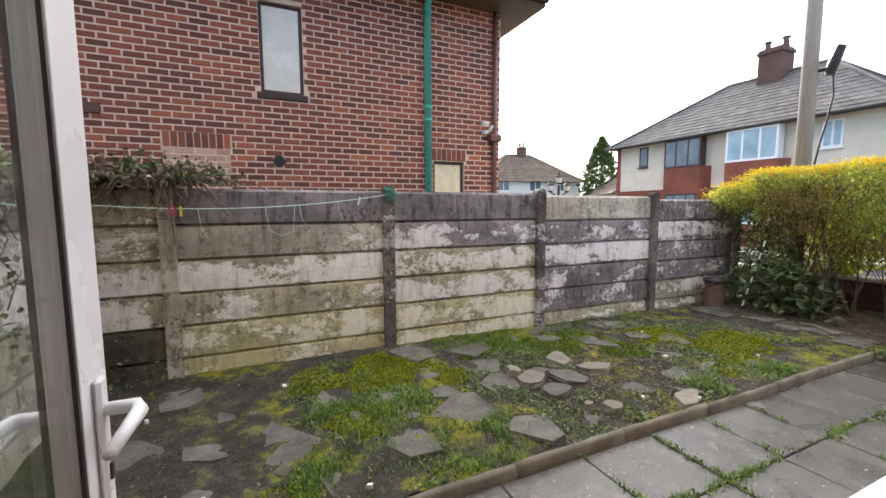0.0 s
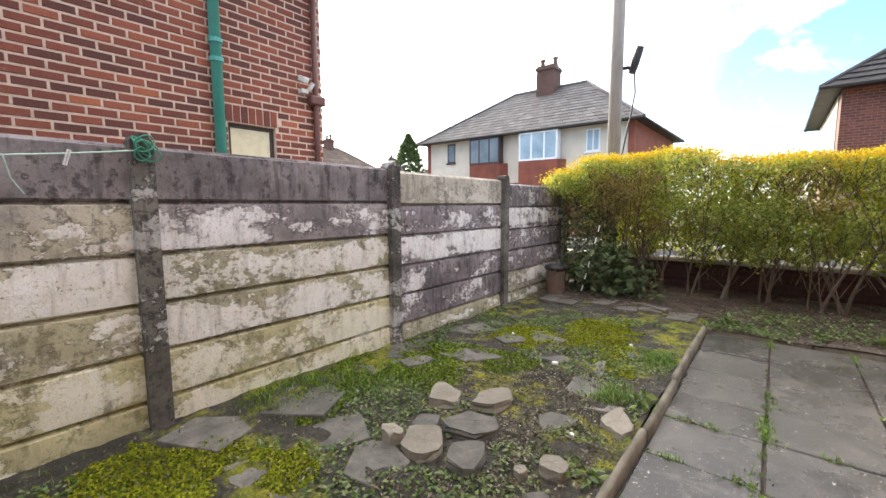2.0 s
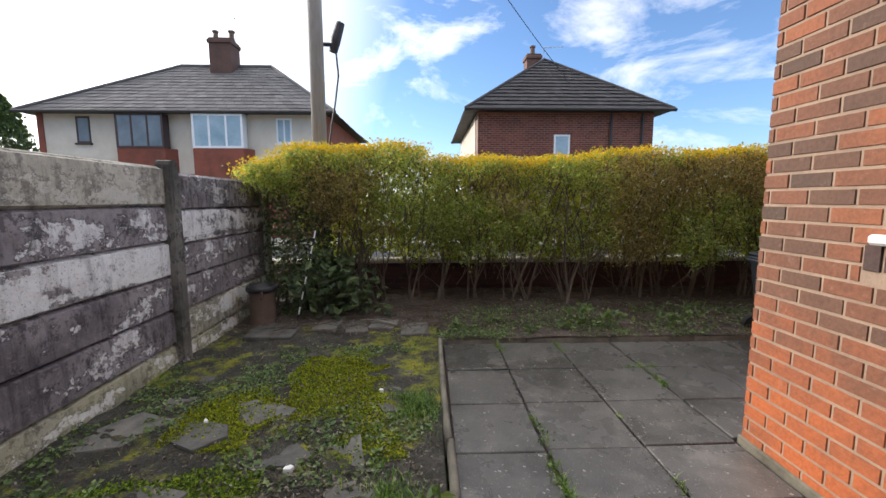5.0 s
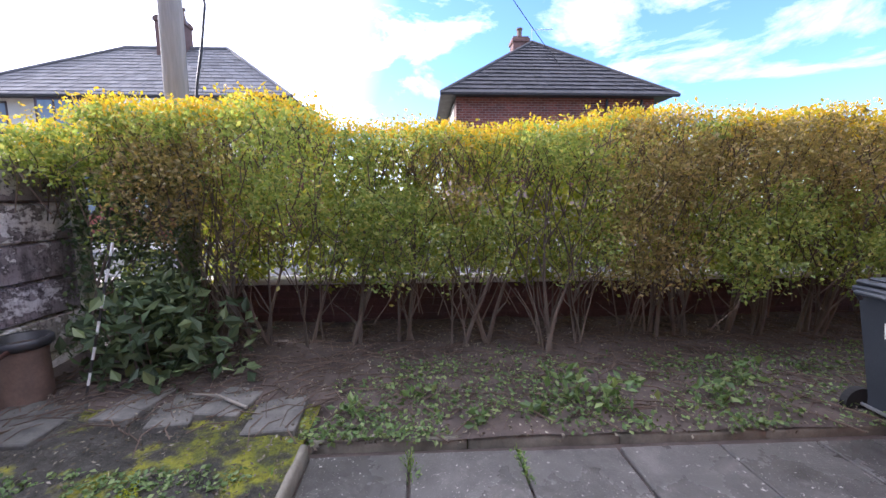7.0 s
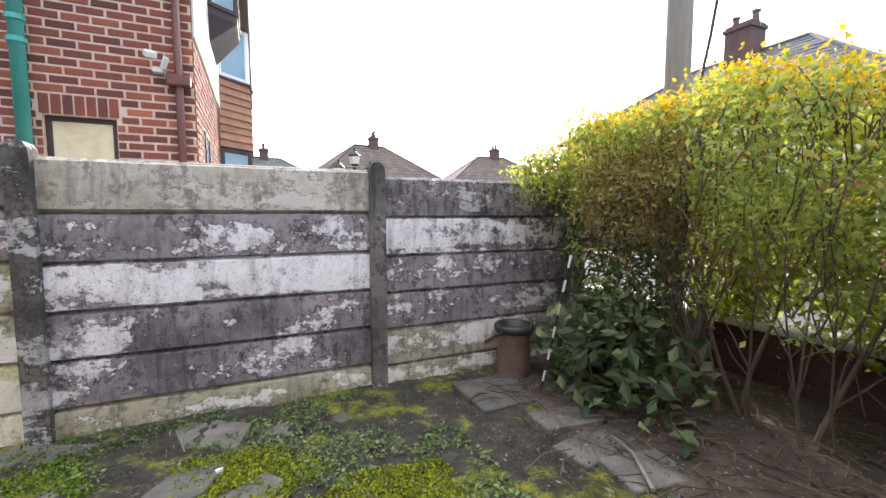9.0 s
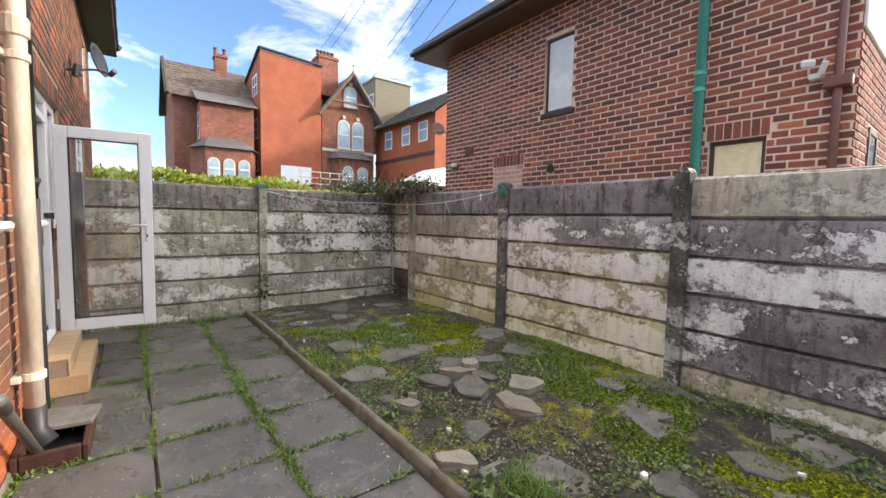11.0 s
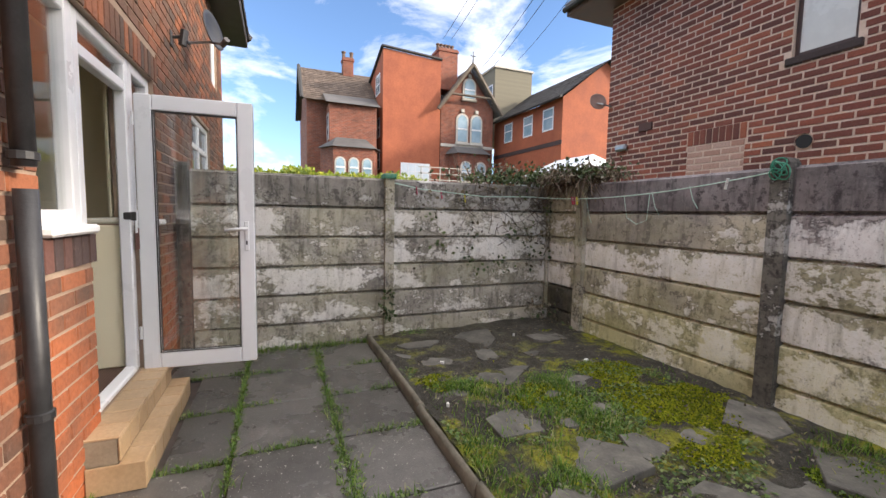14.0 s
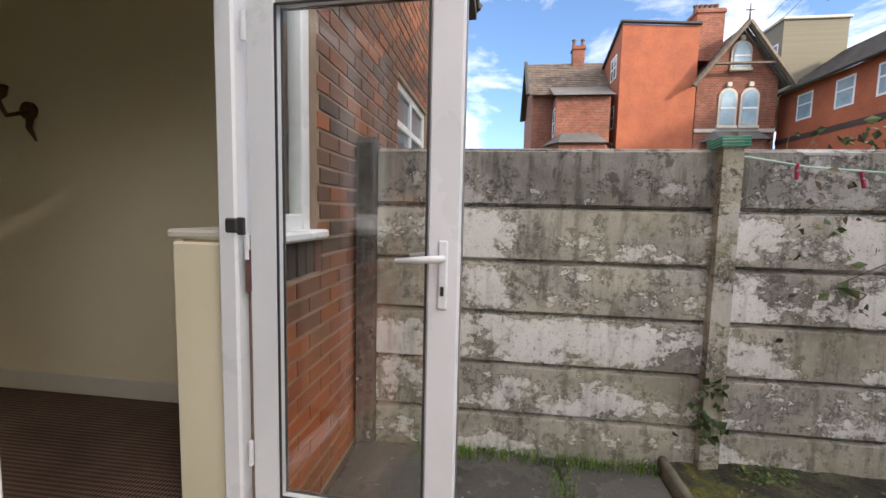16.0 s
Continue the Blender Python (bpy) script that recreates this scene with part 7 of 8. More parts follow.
# satellite dish and bracket lamp on the far part of the house wall
dish = thing("satellite_dish", (-1.9, HOUSE_Y + 0.1, 3.2), "small dark satellite dish on the brick wall", "dish")
m = pose(-2.0, HOUSE_Y + 0.28, 3.32, 78, 0, 160)
part("reflector", Geo().turned(0, 0, [(0.02, -0.035), (0.09, -0.024), (0.17, 0.0), (0.2, 0.02), (0.193, 0.024), (0.15, 0.008), (0.08, -0.015)], 22, m), M["black_pipe"], dish, "", True)
part("arm", Geo().tube([(-2.0, HOUSE_Y, 3.15), (-2.0, HOUSE_Y + 0.26, 3.2), (-1.72, HOUSE_Y + 0.42, 3.1)], 0.014, 7), M["metal"], dish)
part("feed", Geo().tube([(-1.75, HOUSE_Y + 0.40, 3.10), (-1.68, HOUSE_Y + 0.45, 3.14)], 0.03, 8), M["grey_pipe"], dish)
wl_ = thing("wall_bracket", (-1.45, HOUSE_Y, 3.0), "black iron bracket on the brick wall", "bracket")
part("plate", Geo().box(-1.49, HOUSE_Y, 2.92, -1.41, HOUSE_Y + 0.02, 3.06, 0.006), M["black_pipe"], wl_)
part("arm", Geo().tube([(-1.45, HOUSE_Y, 3.0), (-1.45, HOUSE_Y + 0.1, 3.02), (-1.45, HOUSE_Y + 0.16, 2.96)], 0.015, 7).tube([(-1.45, HOUSE_Y + 0.1, 2.94), (-1.45, HOUSE_Y + 0.12, 3.08)], 0.035, 8), M["black_pipe"], wl_)
LAMP_Y = -1.62
# wall lamp inside the room
rl = thing("wall_lamp", (room[0], LAMP_Y, 1.95), "aged brass wall lamp on the cream wall", "lamp")
part("backplate", Geo().tube([(room[0], LAMP_Y, 1.95), (room[0] + 0.02, LAMP_Y, 1.95)], 0.05, 14), M["brass"], rl)
part("arm", Geo().tube([(room[0], LAMP_Y, 1.95), (room[0] + 0.12, LAMP_Y, 1.90), (room[0] + 0.16, LAMP_Y, 1.98)], 0.012, 8).tube([(room[0], LAMP_Y, 1.94), (room[0] + 0.03, LAMP_Y + 0.02, 1.85), (room[0] + 0.02, LAMP_Y + 0.05, 1.78)], [0.02, 0.015, 0.005], 7), M["brass"], rl)
part("cup", Geo().turned(room[0] + 0.16, LAMP_Y, [(0.015, 1.97), (0.04, 2.0), (0.05, 2.05), (0.035, 2.05), (0.02, 2.0)], 12), M["brass"], rl)

# ---- stones and broken flags on the moss ----
def blob(cx, cy, r, seed, n=7, asp=1.0, yaw=0.0):
    n = n - 1 + seed % 3
    q = random.Random(seed)
    c, s = math.cos(yaw), math.sin(yaw)
    out = []
    for k in range(n):
        a = 2 * math.pi * (k + q.uniform(-0.38, 0.38)) / n
        rr = r * q.uniform(0.7, 1.15)
        x, y = rr * math.cos(a) * asp, rr * math.sin(a)
        out.append((cx + x * c - y * s, cy + x * s + y * c))
    return out


STONES = [(2.76, 3.23, 0.15, 1.2, 0.3, 0.11), (2.95, 2.94, 0.17, 1.3, -0.1, 0.12), (2.22, 2.95, 0.18, 1.3, 0.6, 0.13), (2.17, 3.16, 0.09, 1.0, 0.2, 0.16), (2.30, 2.72, 0.16, 1.2, 0.2, 0.09),
          (2.58, 2.86, 0.19, 1.3, -0.5, 0.08), (3.20, 2.17, 0.11, 1.7, 0.1, 0.10), (2.50, 2.30, 0.10, 1.2, 0.4, 0.10), (2.37, 2.42, 0.05, 1.0, 0.4, 0.07), (2.42, 3.12, 0.13, 1.1, 0.9, 0.07)]
def lump(cx, cy, z, r, asp, yaw, h, seed):
    """A broken lump of concrete: rounded block with a nearly flat, tilted top and chipped sides."""
    q = random.Random(seed)
    ta, tb, n, m = q.uniform(-0.2, 0.2), q.uniform(-0.2, 0.2), 16, 7
    cut = [(1.05 * k + q.uniform(-0.4, 0.4), q.uniform(0.5, 0.85)) for k in range(6)]
    c, s_ = math.cos(yaw), math.sin(yaw)
    vs, fs = [], []
    for j in range(m + 1):
        lat = -0.9 + (math.pi / 2 + 0.9) * j / m
        for k in range(n):
            a = 2 * math.pi * k / n
            px, py, pz = math.cos(lat) ** 0.25 * math.cos(a), math.cos(lat) ** 0.25 * math.sin(a), math.sin(lat)
            for d, lim in cut:
                over = px * math.cos(d) + py * math.sin(d) - lim
                if over > 0:
                    px, py = px - over * math.cos(d), py - over * math.sin(d)
            pz = min(pz, 0.72 + q.uniform(-0.02, 0.02)) + 0.16 * noise.noise(Vector((px * 3, py * 3, seed)))
            k2 = 1.12 + 0.16 * noise.noise(Vector((px * 2.5 + seed, py * 2.5, pz * 2.5)))
            lx, ly = px * r * asp * k2, py * r * k2
            vs.append((cx + lx * c - ly * s_, cy + lx * s_ + ly * c, z + h * pz + ta * lx + tb * ly))
    for j in range(m):
        for k in range(n):
            a, b = j * n + k, j * n + (k + 1) % n
            fs.append((a, b, b + n, a + n))
    fs += [tuple(reversed(range(n))), tuple(range(m * n, m * n + n))]
    return Geo().add(vs, fs)


for i, (x, y, r, asp, yaw, h) in enumerate(STONES):
    solid("rubble_stone", lump(x, y, rise(x, y) + 0.01, r * 0.9, asp, yaw, h * 0.58, 40 + i), M["rubble"] if i not in (4, 5, 9) else M["flag"], "broken pale concrete lump lying on the moss" if i not in (4, 5, 9) else "broken grey concrete lump lying on the moss", "stone", "rubble stones on the moss")
FLAGS = [(0.14, 2.9, 0.30, 1.1), (0.58, 3.4, 0.22, 1.2), (1.42, 2.7, 0.26, 1.1), (-0.25, 2.55, 0.30, 1.1), (0.95, 2.55, 0.24, 1.0), (1.95, 3.08, 0.2, 1.2), (1.3, 2.35, 0.25, 1.1), (1.75, 2.35, 0.22, 1.0), (-0.85, 3.1, 0.3, 1.0), (-0.2, 3.6, 0.26, 1.1),
         (2.1, 4.05, 0.27, 1.5), (2.8, 4.1, 0.25, 1.6), (3.4, 4.1, 0.24, 1.5), (1.5, 4.05, 0.22, 1.3), (3.6, 3.6, 0.22, 1.2), (4.0, 2.6, 0.2, 1.2), (4.5, 3.3, 0.2, 1.0), (3.6, 2.5, 0.18, 1.1), (4.9, 2.45, 0.2, 1.3), (4.3, 4.1, 0.2, 1.4), (-0.9, 2.45, 0.26, 1.0), (0.4, 2.3, 0.2, 1.1), (2.0, 3.5, 0.22, 1.1), (3.0, 2.5, 0.12, 1.2), (5.2, 3.9, 0.25, 1.1)]
q = random.Random(77)
tries = 0
while len(FLAGS) < 44 and tries < 4000:
    tries += 1
    x, y, r = (q.gauss(2.1, 0.7), q.gauss(2.75, 0.4), q.uniform(0.06, 0.16)) if q.random() < 0.6 else (q.uniform(-1.1, 5.6), q.uniform(2.2, 4.2), q.uniform(0.07, 0.2))
    if 2.15 < y < 4.2 and all(math.hypot(x - f[0], y - f[1]) > (r + f[2]) * 0.92 for f in FLAGS + STONES):
        FLAGS.append((x, y, r, q.uniform(0.9, 1.4)))
for i, (x, y, r, asp) in enumerate(FLAGS):
    g = Geo().prism(blob(x, y, r * 1.08, 90 + i, 5, asp, i * 0.8), rise(x, y) - 0.06, rise(x, y) - 0.002 + 0.006 * (i % 3), 0.006)
    q = random.Random(i)
    ta, tb = q.uniform(-0.09, 0.09), q.uniform(-0.09, 0.09)
    g.v = [(a, b, c + (a - x) * ta + (b - y) * tb) for a, b, c in g.v]
    solid("broken_flag", g, M["flag"], "broken grey flagstone sunk in the moss", "flagstone", "broken flagstones in the moss")
for i, (x, y) in enumerate([(-0.75, 3.55), (-0.3, 2.5), (0.2, 3.75), (0.55, 2.2), (2.9, 2.35), (3.9, 2.9), (4.8, 2.5), (4.4, 3.6), (3.3, 2.15)]):
    pb = Geo().prism(blob(x, y, 0.014 + 0.004 * (i % 3), 200 + i, 6, 1.4, i), rise(x, y) - 0.01, rise(x, y) + 0.025, 0.01)
    solid("pebble", pb, M["paper"], "small white stone chip lying on the moss", "stone", "white stone chips")
CORNER = [(6.35, 2.30, 0.5, 0.32, 4), (6.5, 2.66, 0.4, 0.3, -8), (6.45, 2.98, 0.5, 0.25, 12), (6.5, 3.3, 0.45, 0.26, -6), (6.78, 2.28, 0.3, 0.3, 10), (6.3, 3.85, 0.55, 0.5, 2)]
for i, (x, y, w, d, a) in enumerate(CORNER):
    solid("flagstone", Geo().box(-w / 2, -d / 2, -0.05, w / 2, d / 2, 0.03, 0.008, pose(x, y, 0.025 + 0.012 * (i % 2), 1.5 * (i % 3 - 1), 1.2, a)), M["flag"], "grey flagstone lying in the corner by the hedge", "flagstone", "flagstones by the hedge")

# ---- plants on the ground ----
def blade(g, p, h, lean, w):
    a = rnd.uniform(0, 6.28)
    d = Vector((math.cos(a), math.sin(a), 0))
    s = Vector((-d.y, d.x, 0)) * w
    p = Vector(p)
    q = p + d * lean * 0.35 + Vector((0, 0, h * 0.65))
    e = p + d * lean + Vector((0, 0, h))
    g.add([p - s, p + s, q + s * 0.7, q - s * 0.7, e], [(0, 1, 2, 3), (3, 2, 4)])


def on_flag(x, y):
    return any((x - a) ** 2 + (y - b) ** 2 < (r * 0.66) ** 2 for a, b, r, *_ in FLAGS) or any((x - a) ** 2 + (y - b) ** 2 < (r * 1.0) ** 2 for a, b, r, *_ in STONES)


def patchy(x, y, k=0.0):
    return noise.noise(Vector((x * 1.1 + k, y * 1.1, k))) + 0.6 * noise.noise(Vector((x * 3.1, y * 3.1, 7 + k)))


TUFTS = [(0.75, 2.75, 0.5), (1.25, 2.15, 0.4), (0.3, 2.4, 0.2), (1.5, 2.5, 0.3), (2.1, 4.15, 0.3), (2.6, 3.9, 0.4), (1.0, 3.1, 0.3), (3.6, 2.35, 0.2), (0.5, 3.2, 0.2), (4.6, 2.25, 0.2)]
g = Geo()
n = 0
while n < 11500:
    if rnd.random() < 0.66:
        t = rnd.choice(TUFTS)
        x, y = rnd.gauss(t[0], t[2] * 0.5), rnd.gauss(t[1], t[2] * 0.45)
        tall = 1.0
    else:
        x, y, tall = rnd.uniform(BACK_X + 0.1, 5.8), rnd.uniform(2.08, 4.34), 0.6
        if patchy(x, y) + (0 if x > 0.2 else -0.6) < 0.15:
            continue
    if not (BACK_X + 0.05 < x < 5.8 and 2.06 < y < 4.36) or on_flag(x, y) and rnd.random() < 0.85:
        continue
    n += 1
    h = rnd.uniform(0.015, 0.065) * tall
    blade(g, (x, y, rise(x, y) - 0.005), h, h * rnd.uniform(0.3, 1.3), rnd.uniform(0.002, 0.0042))
solid("grass", g, M["grass"], "short uneven grass growing through the moss", "grass", kind="stuff")
g = Geo()
pts = []
while len(pts) < 8000:
    x, y = rnd.uniform(BACK_X + 0.05, 5.8), rnd.uniform(2.07, 4.36)
    if patchy(x, y, 3) + (0 if x > 0.2 else -0.45) > 0.14 and not on_flag(x, y):
        pts.append((x, y, rise(x, y) + rnd.uniform(0.0, 0.022)))
leaves(g, pts, 0.021, rnd, 0.6, 1.5)
solid("clover", g, M["weed"], "small low weed leaves over the mossy ground", "weeds", kind="stuff")
MOSS = [(1.1, 3.75, 0.42), (0.46, 3.73, 0.3), (0.7, 2.97, 0.25), (3.1, 3.65, 0.35), (3.4, 3.88, 0.38), (2.7, 4.05, 0.32), (2.2, 3.9, 0.22), (4.73, 2.82, 0.45), (4.45, 3.43, 0.4), (5.2, 2.95, 0.35), (3.7, 3.3, 0.25), (1.6, 3.45, 0.2), (0.1, 2.3, 0.15), (4.1, 2.5, 0.2)]


def mossy(x, y):
    return max(math.exp(-((x - a) ** 2 + (y - b) ** 2) / (r * r)) for a, b, r in MOSS) + 0.45 * noise.noise(Vector((x * 3.3, y * 3.3, 2))) + 0.25 * noise.noise(Vector((x * 9, y * 9, 6)))


g, gn = Geo(), Geo()
n = 0
while n < 85000:
    x, y = rnd.uniform(BACK_X + 0.05, 5.9), rnd.uniform(2.08, 4.36)
    if mossy(x, y) < rnd.uniform(0.34, 0.5) or on_flag(x, y) and rnd.random() < 0.93:
        continue
    n += 1
    fresh = 1.75 < x + 0.2 * patchy(x, y, 17) < 4.05
    leaves(gn if fresh else g, [(x, y, rise(x, y) + (0.018 if on_flag(x, y) else 0) + rnd.uniform(-0.004, 0.010))], 0.015, rnd, 0.35, 1.3)
solid("moss", gn, M["moss_green"], "deep green moss among the broken flags", "moss", kind="stuff")
solid("moss", g, M["moss"], "fine yellow-green moss spread over the ground", "moss", kind="stuff")
g = Geo()
pts = []
while len(pts) < 19000:
    if rnd.random() < 0.45:
        x, y = rnd.uniform(5.95, 8.1), rnd.uniform(-5, 4.3)
        z = bed_z(x, y) + 0.012
    else:
        x, y = (rnd.gauss(3.0, 0.8), rnd.gauss(2.75, 0.45)) if rnd.random() < 0.6 else (rnd.uniform(-1.2, 6), rnd.uniform(2.1, 4.3))
        if not (2.07 < y < 4.3):
            continue
        z = rise(x, y) + 0.012
    if not on_flag(x, y):
        pts.append((x, y, z))
leaves(g, pts, 0.013, rnd, 0.6, 2.2)
solid("leaf_litter", g, M["litter"], "dead leaves and bits of stalk scattered on the soil", "leaf litter", kind="stuff")
g = Geo()
for _ in range(1900):
    x, y = rnd.uniform(6.2, 8.1), rnd.uniform(-4.5, 4.2)
    a, l = rnd.uniform(0, 6.28), rnd.uniform(0.08, 0.4)
    z = bed_z(x, y) + 0.012
    g.tube([(x, y, z), (x + l * 0.5 * math.cos(a), y + l * 0.5 * math.sin(a), z + 0.02), (x + l * math.cos(a + 0.2), y + l * math.sin(a + 0.2), z + 0.01)], rnd.uniform(0.002, 0.005), 4, False)
solid("twig_litter", g, M["twig"], "brown fallen twigs on the soil under the hedge", "twigs", kind="stuff")
solid("stick", Geo().tube([(6.35, 2.5, 0.085), (6.5, 2.75, 0.10), (6.55, 2.95, 0.09)], [0.011, 0.01, 0.007], 7), M["rubble"], "pale bare stick lying on the bed", "stick")
for i, (x, y, s) in enumerate([(6.35, 0.35, 1.5), (6.25, 0.12, 1.1), (6.3, -0.65, 0.9), (6.55, -1.0, 1.1), (6.2, 0.6, 0.5), (6.5, 1.4, 0.5), (6.3, 1.8, 0.5), (6.6, -0.2, 0.5), (2.55, 2.12, 0.4), (3.55, 2.12, 0.5), (6.15, 1.0, 0.4)]):
    wd = thing("weed", (x, y, 0.03), "leafy green weed growing at the edge of the bed", "weed", "weeds in the bed")
    g = Geo()
    for _ in range(int(55 * s)):
        a, r = rnd.uniform(0, 6.28), abs(rnd.gauss(0, 0.12 * s))
        leaves(g, [(x + r * math.cos(a), y + r * math.sin(a), 0.05 + rnd.uniform(0.0, 0.16 * s))], 0.04, rnd, 0.2, 2.0)
    part("leaves", g, M["weed"], wd)
    g = Geo()
    for _ in range(8):
        g.tube([(x, y, 0.02), (x + rnd.gauss(0, 0.06 * s), y + rnd.gauss(0, 0.06 * s), 0.16 * s)], [0.004, 0.002], 4, False)
    part("stalks", g, M["weed"], wd)
# low green cover on the bed
g = Geo()
pts = []
while len(pts) < 5000:
    x, y = 6.0 + 1.3 * rnd.random() ** 1.4, rnd.uniform(-3.5, 2.1)
    if patchy(x, y, 5) + 0.35 * (6.4 - x) > rnd.uniform(-0.25, 0.5):
        pts.append((x, y, bed_z(x, y) + rnd.uniform(0.0, 0.05)))
leaves(g, pts, 0.025, rnd, 0.5, 1.5)
solid("ground_ivy", g, M["weed"], "low dark green creeping leaves over the bed", "weeds", kind="stuff")

# ---- paving slabs ----
paving = thing("paving", (2.5, 1.1, 0), "worn dark grey concrete slab paving with weedy joints", "paving", kind="structure")
ROWS_Y = [(1.435, 1.985), (0.825, 1.425), (0.235, 0.815)]
JOINTS = [[-1.33, -0.63, -0.02, 0.61, 1.27, 1.90, 2.52, 3.08, 3.62, 4.09, 4.67, 5.28, 5.94], [-1.33, -0.66, -0.03, 0.62, 1.38, 1.95, 2.50, 3.06, 3.63, 4.10, 4.68, 5.28, 5.94], [-1.33, -0.7, 0.0, 0.66, 1.3, 1.95, 2.52, 3.06, 3.65, 4.12, 4.68, 5.28, 5.94]]
joint_lines = []
for (y0, y1), js in zip(ROWS_Y, JOINTS):
    joint_lines.append(((js[0], y0 - 0.005), (js[-1], y0 - 0.005)))
    for a, b in zip(js, js[1:]):
        joint_lines.append(((a, y0), (a, y1)))
        if y0 < 0.3 and -0.4 < (a + b) / 2 < 0.9:
            ya = 0.48
        else:
            ya = y0
        t = rnd.uniform(-0.006, 0.004)
        part("slab", Geo().box(-(b - a) / 2 + 0.005, -(y1 - ya) / 2 + 0.002, -0.05, (b - a) / 2 - 0.005, (y1 - ya) / 2 - 0.002, 0.0, 0.006, pose((a + b) / 2, (ya + y1) / 2, t, rnd.uniform(-0.5, 0.5), rnd.uniform(-0.5, 0.5), rnd.uniform(-0.6, 0.6))), M["slab"], paving)
y = 0.225
k = 0
while y > -6.5:
    js = [4.17, 4.68, 5.28, 5.94]
    for a, b in zip(js, js[1:]):
        joint_lines.append(((a, y), (a, y - 0.6)))
        part("slab", Geo().box(a + 0.007, y - 0.592, -0.05, b - 0.007, y - 0.006, rnd.uniform(-0.006, 0.003), 0.006), M["slab"], paving)
    joint_lines.append(((4.17, y), (5.8, y)))
    y -= 0.6
    k += 1
# weeds in the joints
g, g2, ptm = Geo(), Geo(), []
for (ax, ay), (bx, by) in joint_lines:
    L = math.hypot(bx - ax, by - ay)
    main = abs(ay - 1.43) < 0.02 and L > 2
    for _ in range(int(L * (760 if main else 430))):
        t = rnd.random()
        w = (0.026 if main else 0.012) * (0.5 + abs(noise.noise(Vector((ax + (bx - ax) * t * 3, ay + (by - ay) * t * 3, 5)))) * 2)
        x, y = ax + (bx - ax) * t + rnd.gauss(0, w), ay + (by - ay) * t + rnd.gauss(0, w)
        d = patchy(x * 1.8, y * 1.8, 13) + (0.3 if x < 2.6 else -0.05) + (0.2 if main else 0) - (0.3 if x > 3.5 else 0)
        if y < 0.1 or d < rnd.uniform(-0.1, 0.4):
            continue
        if rnd.random() < 0.65:
            h = rnd.uniform(0.012, 0.06)
            blade(g, (x, y, -0.012), h, h * rnd.uniform(0.3, 1.3), 0.003)
        else:
            ptm.append((x, y, rnd.uniform(-0.005, 0.012)))
leaves(g2, ptm, 0.02, rnd, 0.5, 1.4)
for x0, x1, y0, y1, k in ((BACK_X + 0.05, BACK_X + 0.14, 0.6, 2.0, 500), (0.9, 1.35, 0.2, 0.26, 120), (0.9, 1.7, 0.4, 0.9, 90)):
    for _ in range(k):
        h = rnd.uniform(0.02, 0.09)
        blade(g, (rnd.uniform(x0, x1), rnd.uniform(y0, y1), -0.01), h, h * 0.5, 0.003)
solid("joint_grass", g, M["grass"], "grass growing in the joints of the paving", "grass", kind="stuff")
solid("joint_weeds", g2, M["weed"], "small weeds and moss in the paving joints", "weeds", kind="stuff")

# ---- bricks, laid last ----
def lay(rows, m, mat, parent, near, proud=0.007, seed=5, full=(0.224, 0.070), soldier=()):
    """Whole bricks near the path as single pieces, the rest joined."""
    q = random.Random(seed)
    me = brick_mesh(full[0], full[1], proud)
    me.materials.append(mat)
    joined, single = Geo(), 0
    for r in rows:
        if near(r) and abs(r[2] - r[0] - full[0]) < 0.002 and single < 290:
            ob = part("brick", me, mat, parent)
            ob.matrix_local = Matrix.Translation(-parent.location) @ m @ Matrix.Translation((r[0], q.uniform(-0.0015, 0.0015), r[1]))
            single += 1
        else:
            brick_box(joined, m, r, proud, q)
    ob = part("brickwork", joined, mat, parent)
    ob["kind"] = "stuff"


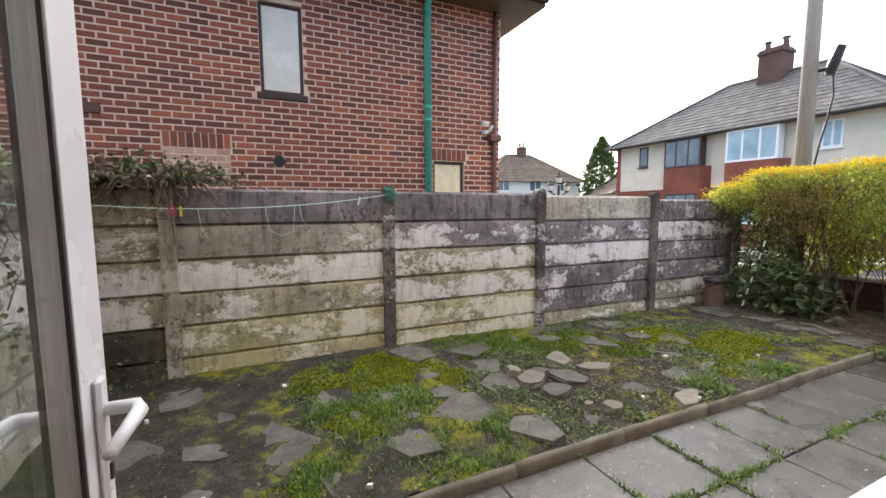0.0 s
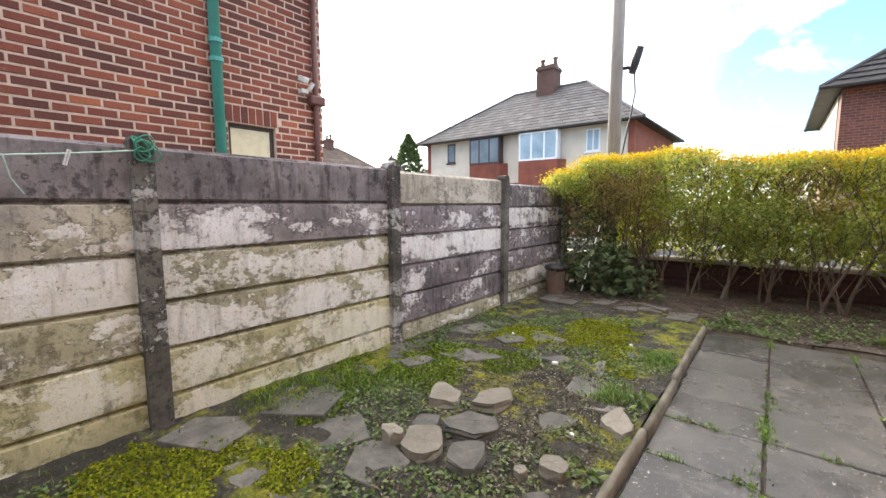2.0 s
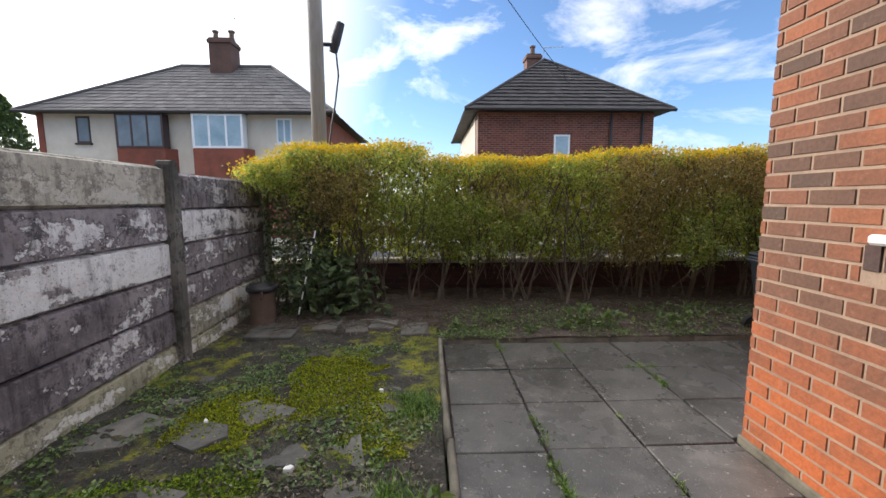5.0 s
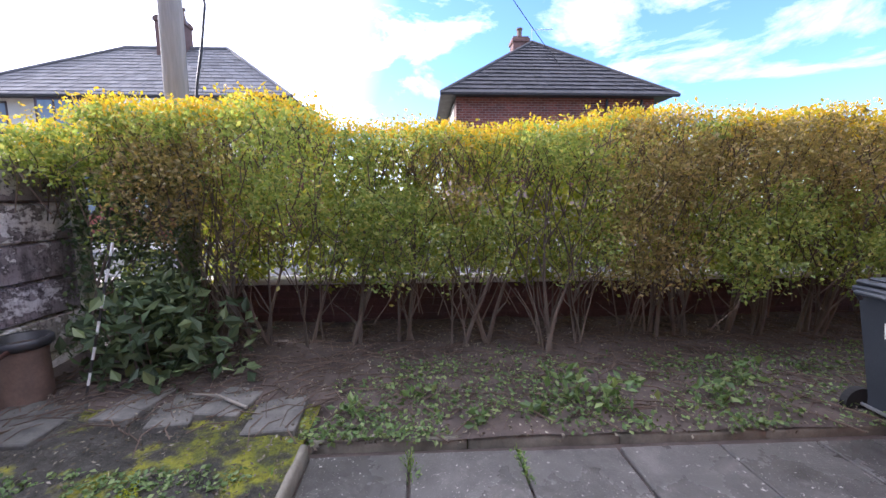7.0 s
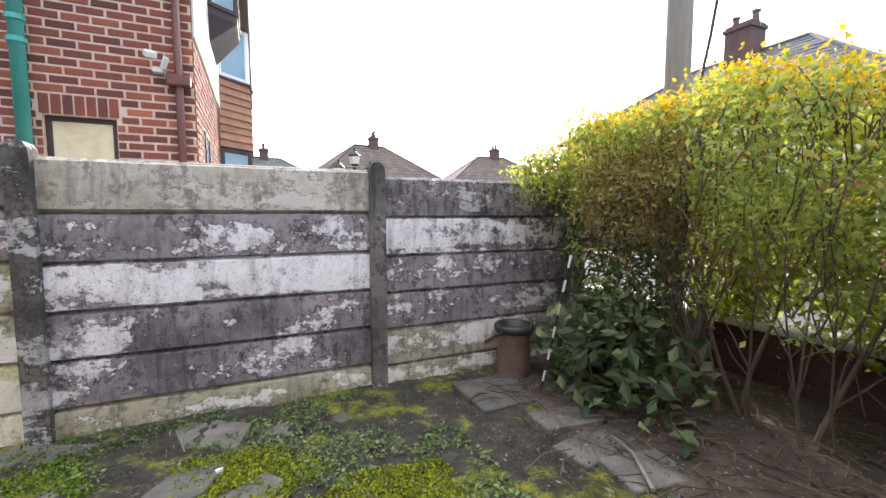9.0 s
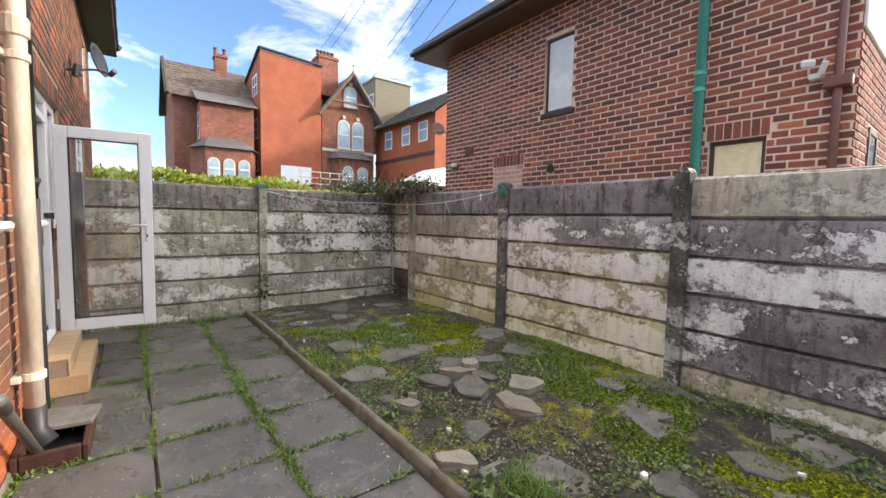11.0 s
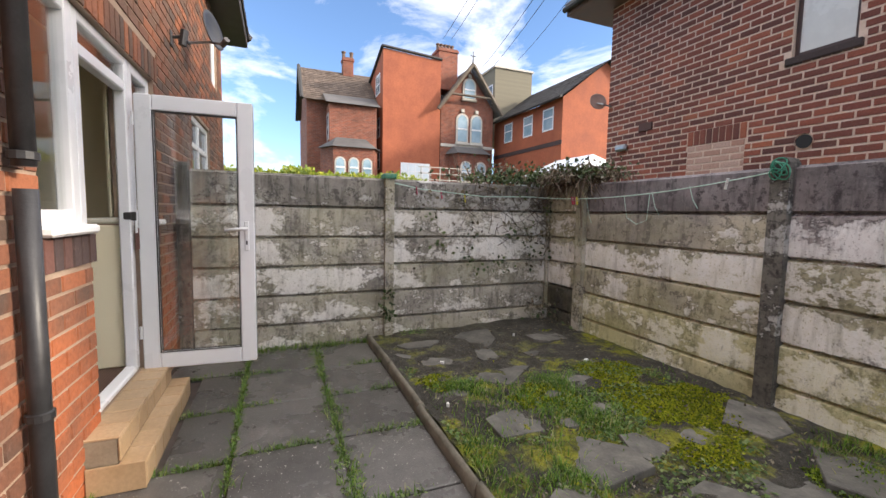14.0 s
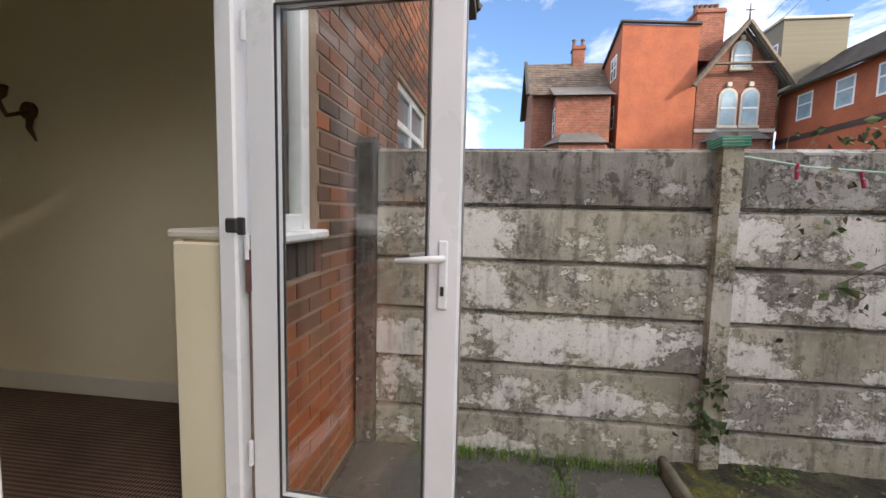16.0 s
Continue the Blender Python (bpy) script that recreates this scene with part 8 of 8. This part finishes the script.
own_rows = bricks((-5.38, 0.0, HOUSE_X, 4.5), own_holes + [(1.88, 1.175, 3.56, 1.30), (0.47, 1.13, 1.0, 1.29), (-0.84, 1.13, -0.25, 1.29), (-0.9, 2.42, 1.05, 2.62), (1.90, 2.52, 3.54, 2.73), (-0.30, 0.0, 0.5, 0.30)], joint=0.011, seed=3)
lay(own_rows, HM, M["brick_own"], house, lambda r: r[0] > 1.2 and r[1] < 2.2, full=(0.229, 0.075))
side_rows = bricks((-HOUSE_Y, 0.0, 6.5, 4.5), [], joint=0.011, seed=9)
g = Geo()
q = random.Random(8)
for r in side_rows:
    brick_box(g, SM, r, 0.007, q)
part("brickwork", g, M["brick_own"], house)["kind"] = "stuff"


def soldiers(m, u0, u1, z0, z1, mat, parent, proud=0.009, w=0.072):
    n = int((u1 - u0) / (w + 0.011))
    st = (u1 - u0) / n
    for i in range(n):
        gg_ = Geo()
        brick_box(gg_, m, (u0 + i * st + 0.005, z0 + 0.004, u0 + (i + 1) * st - 0.005, z1 - 0.004), proud, random.Random(i))
        part("brick", gg_, mat, parent)


soldiers(HM, 1.88, 3.56, 1.175, 1.30, M["brick_dark"], house)
soldiers(HM, 0.47, 1.0, 1.13, 1.29, M["brick_dark"], house)
soldiers(HM, -0.84, -0.25, 1.13, 1.29, M["brick_dark"], house)
soldiers(HM, -0.9, 1.05, 2.42, 2.62, M["brick_own"], house)
soldiers(HM, 1.90, 3.54, 2.52, 2.73, M["brick_own"], house)
lay(nb_rows, NM, M["brick_nb"], nb, lambda r: -0.3 < r[0] < 3.0 and r[1] > 1.75 and r[1] < 3.6, 0.008)
g = Geo()
for r in bricks((NB_Y, 0.9, 14.4, NBH), [(NB_Y, 3.34, 14.4, NBH), (9.7, 0, 12.4, 3.4), (7.2, 1.3, 7.75, 2.5)], seed=9):
    brick_box(g, EM, r, 0.008, q)
part("brickwork", g, M["brick_nb"], nb)["kind"] = "stuff"
soldiers(NM, PATCH[0] - 0.01, PATCH[2] + 0.02, 2.425, 2.63, M["brick_nb"], nb)
soldiers(NM, 2.75, 3.39, 2.415, 2.615, M["brick_nb"], nb)
soldiers(NM, 0.13, 0.82, 3.14, 3.235, M["brick_dark"], nb, 0.02)
for r in bricks((PATCH[0], 1.74, PATCH[2], PATCH[3]), [], seed=12):
    gg_ = Geo()
    brick_box(gg_, NM, r, 0.006, q)
    part("brick", gg_, M["brick_patch"], nb)
g = Geo()
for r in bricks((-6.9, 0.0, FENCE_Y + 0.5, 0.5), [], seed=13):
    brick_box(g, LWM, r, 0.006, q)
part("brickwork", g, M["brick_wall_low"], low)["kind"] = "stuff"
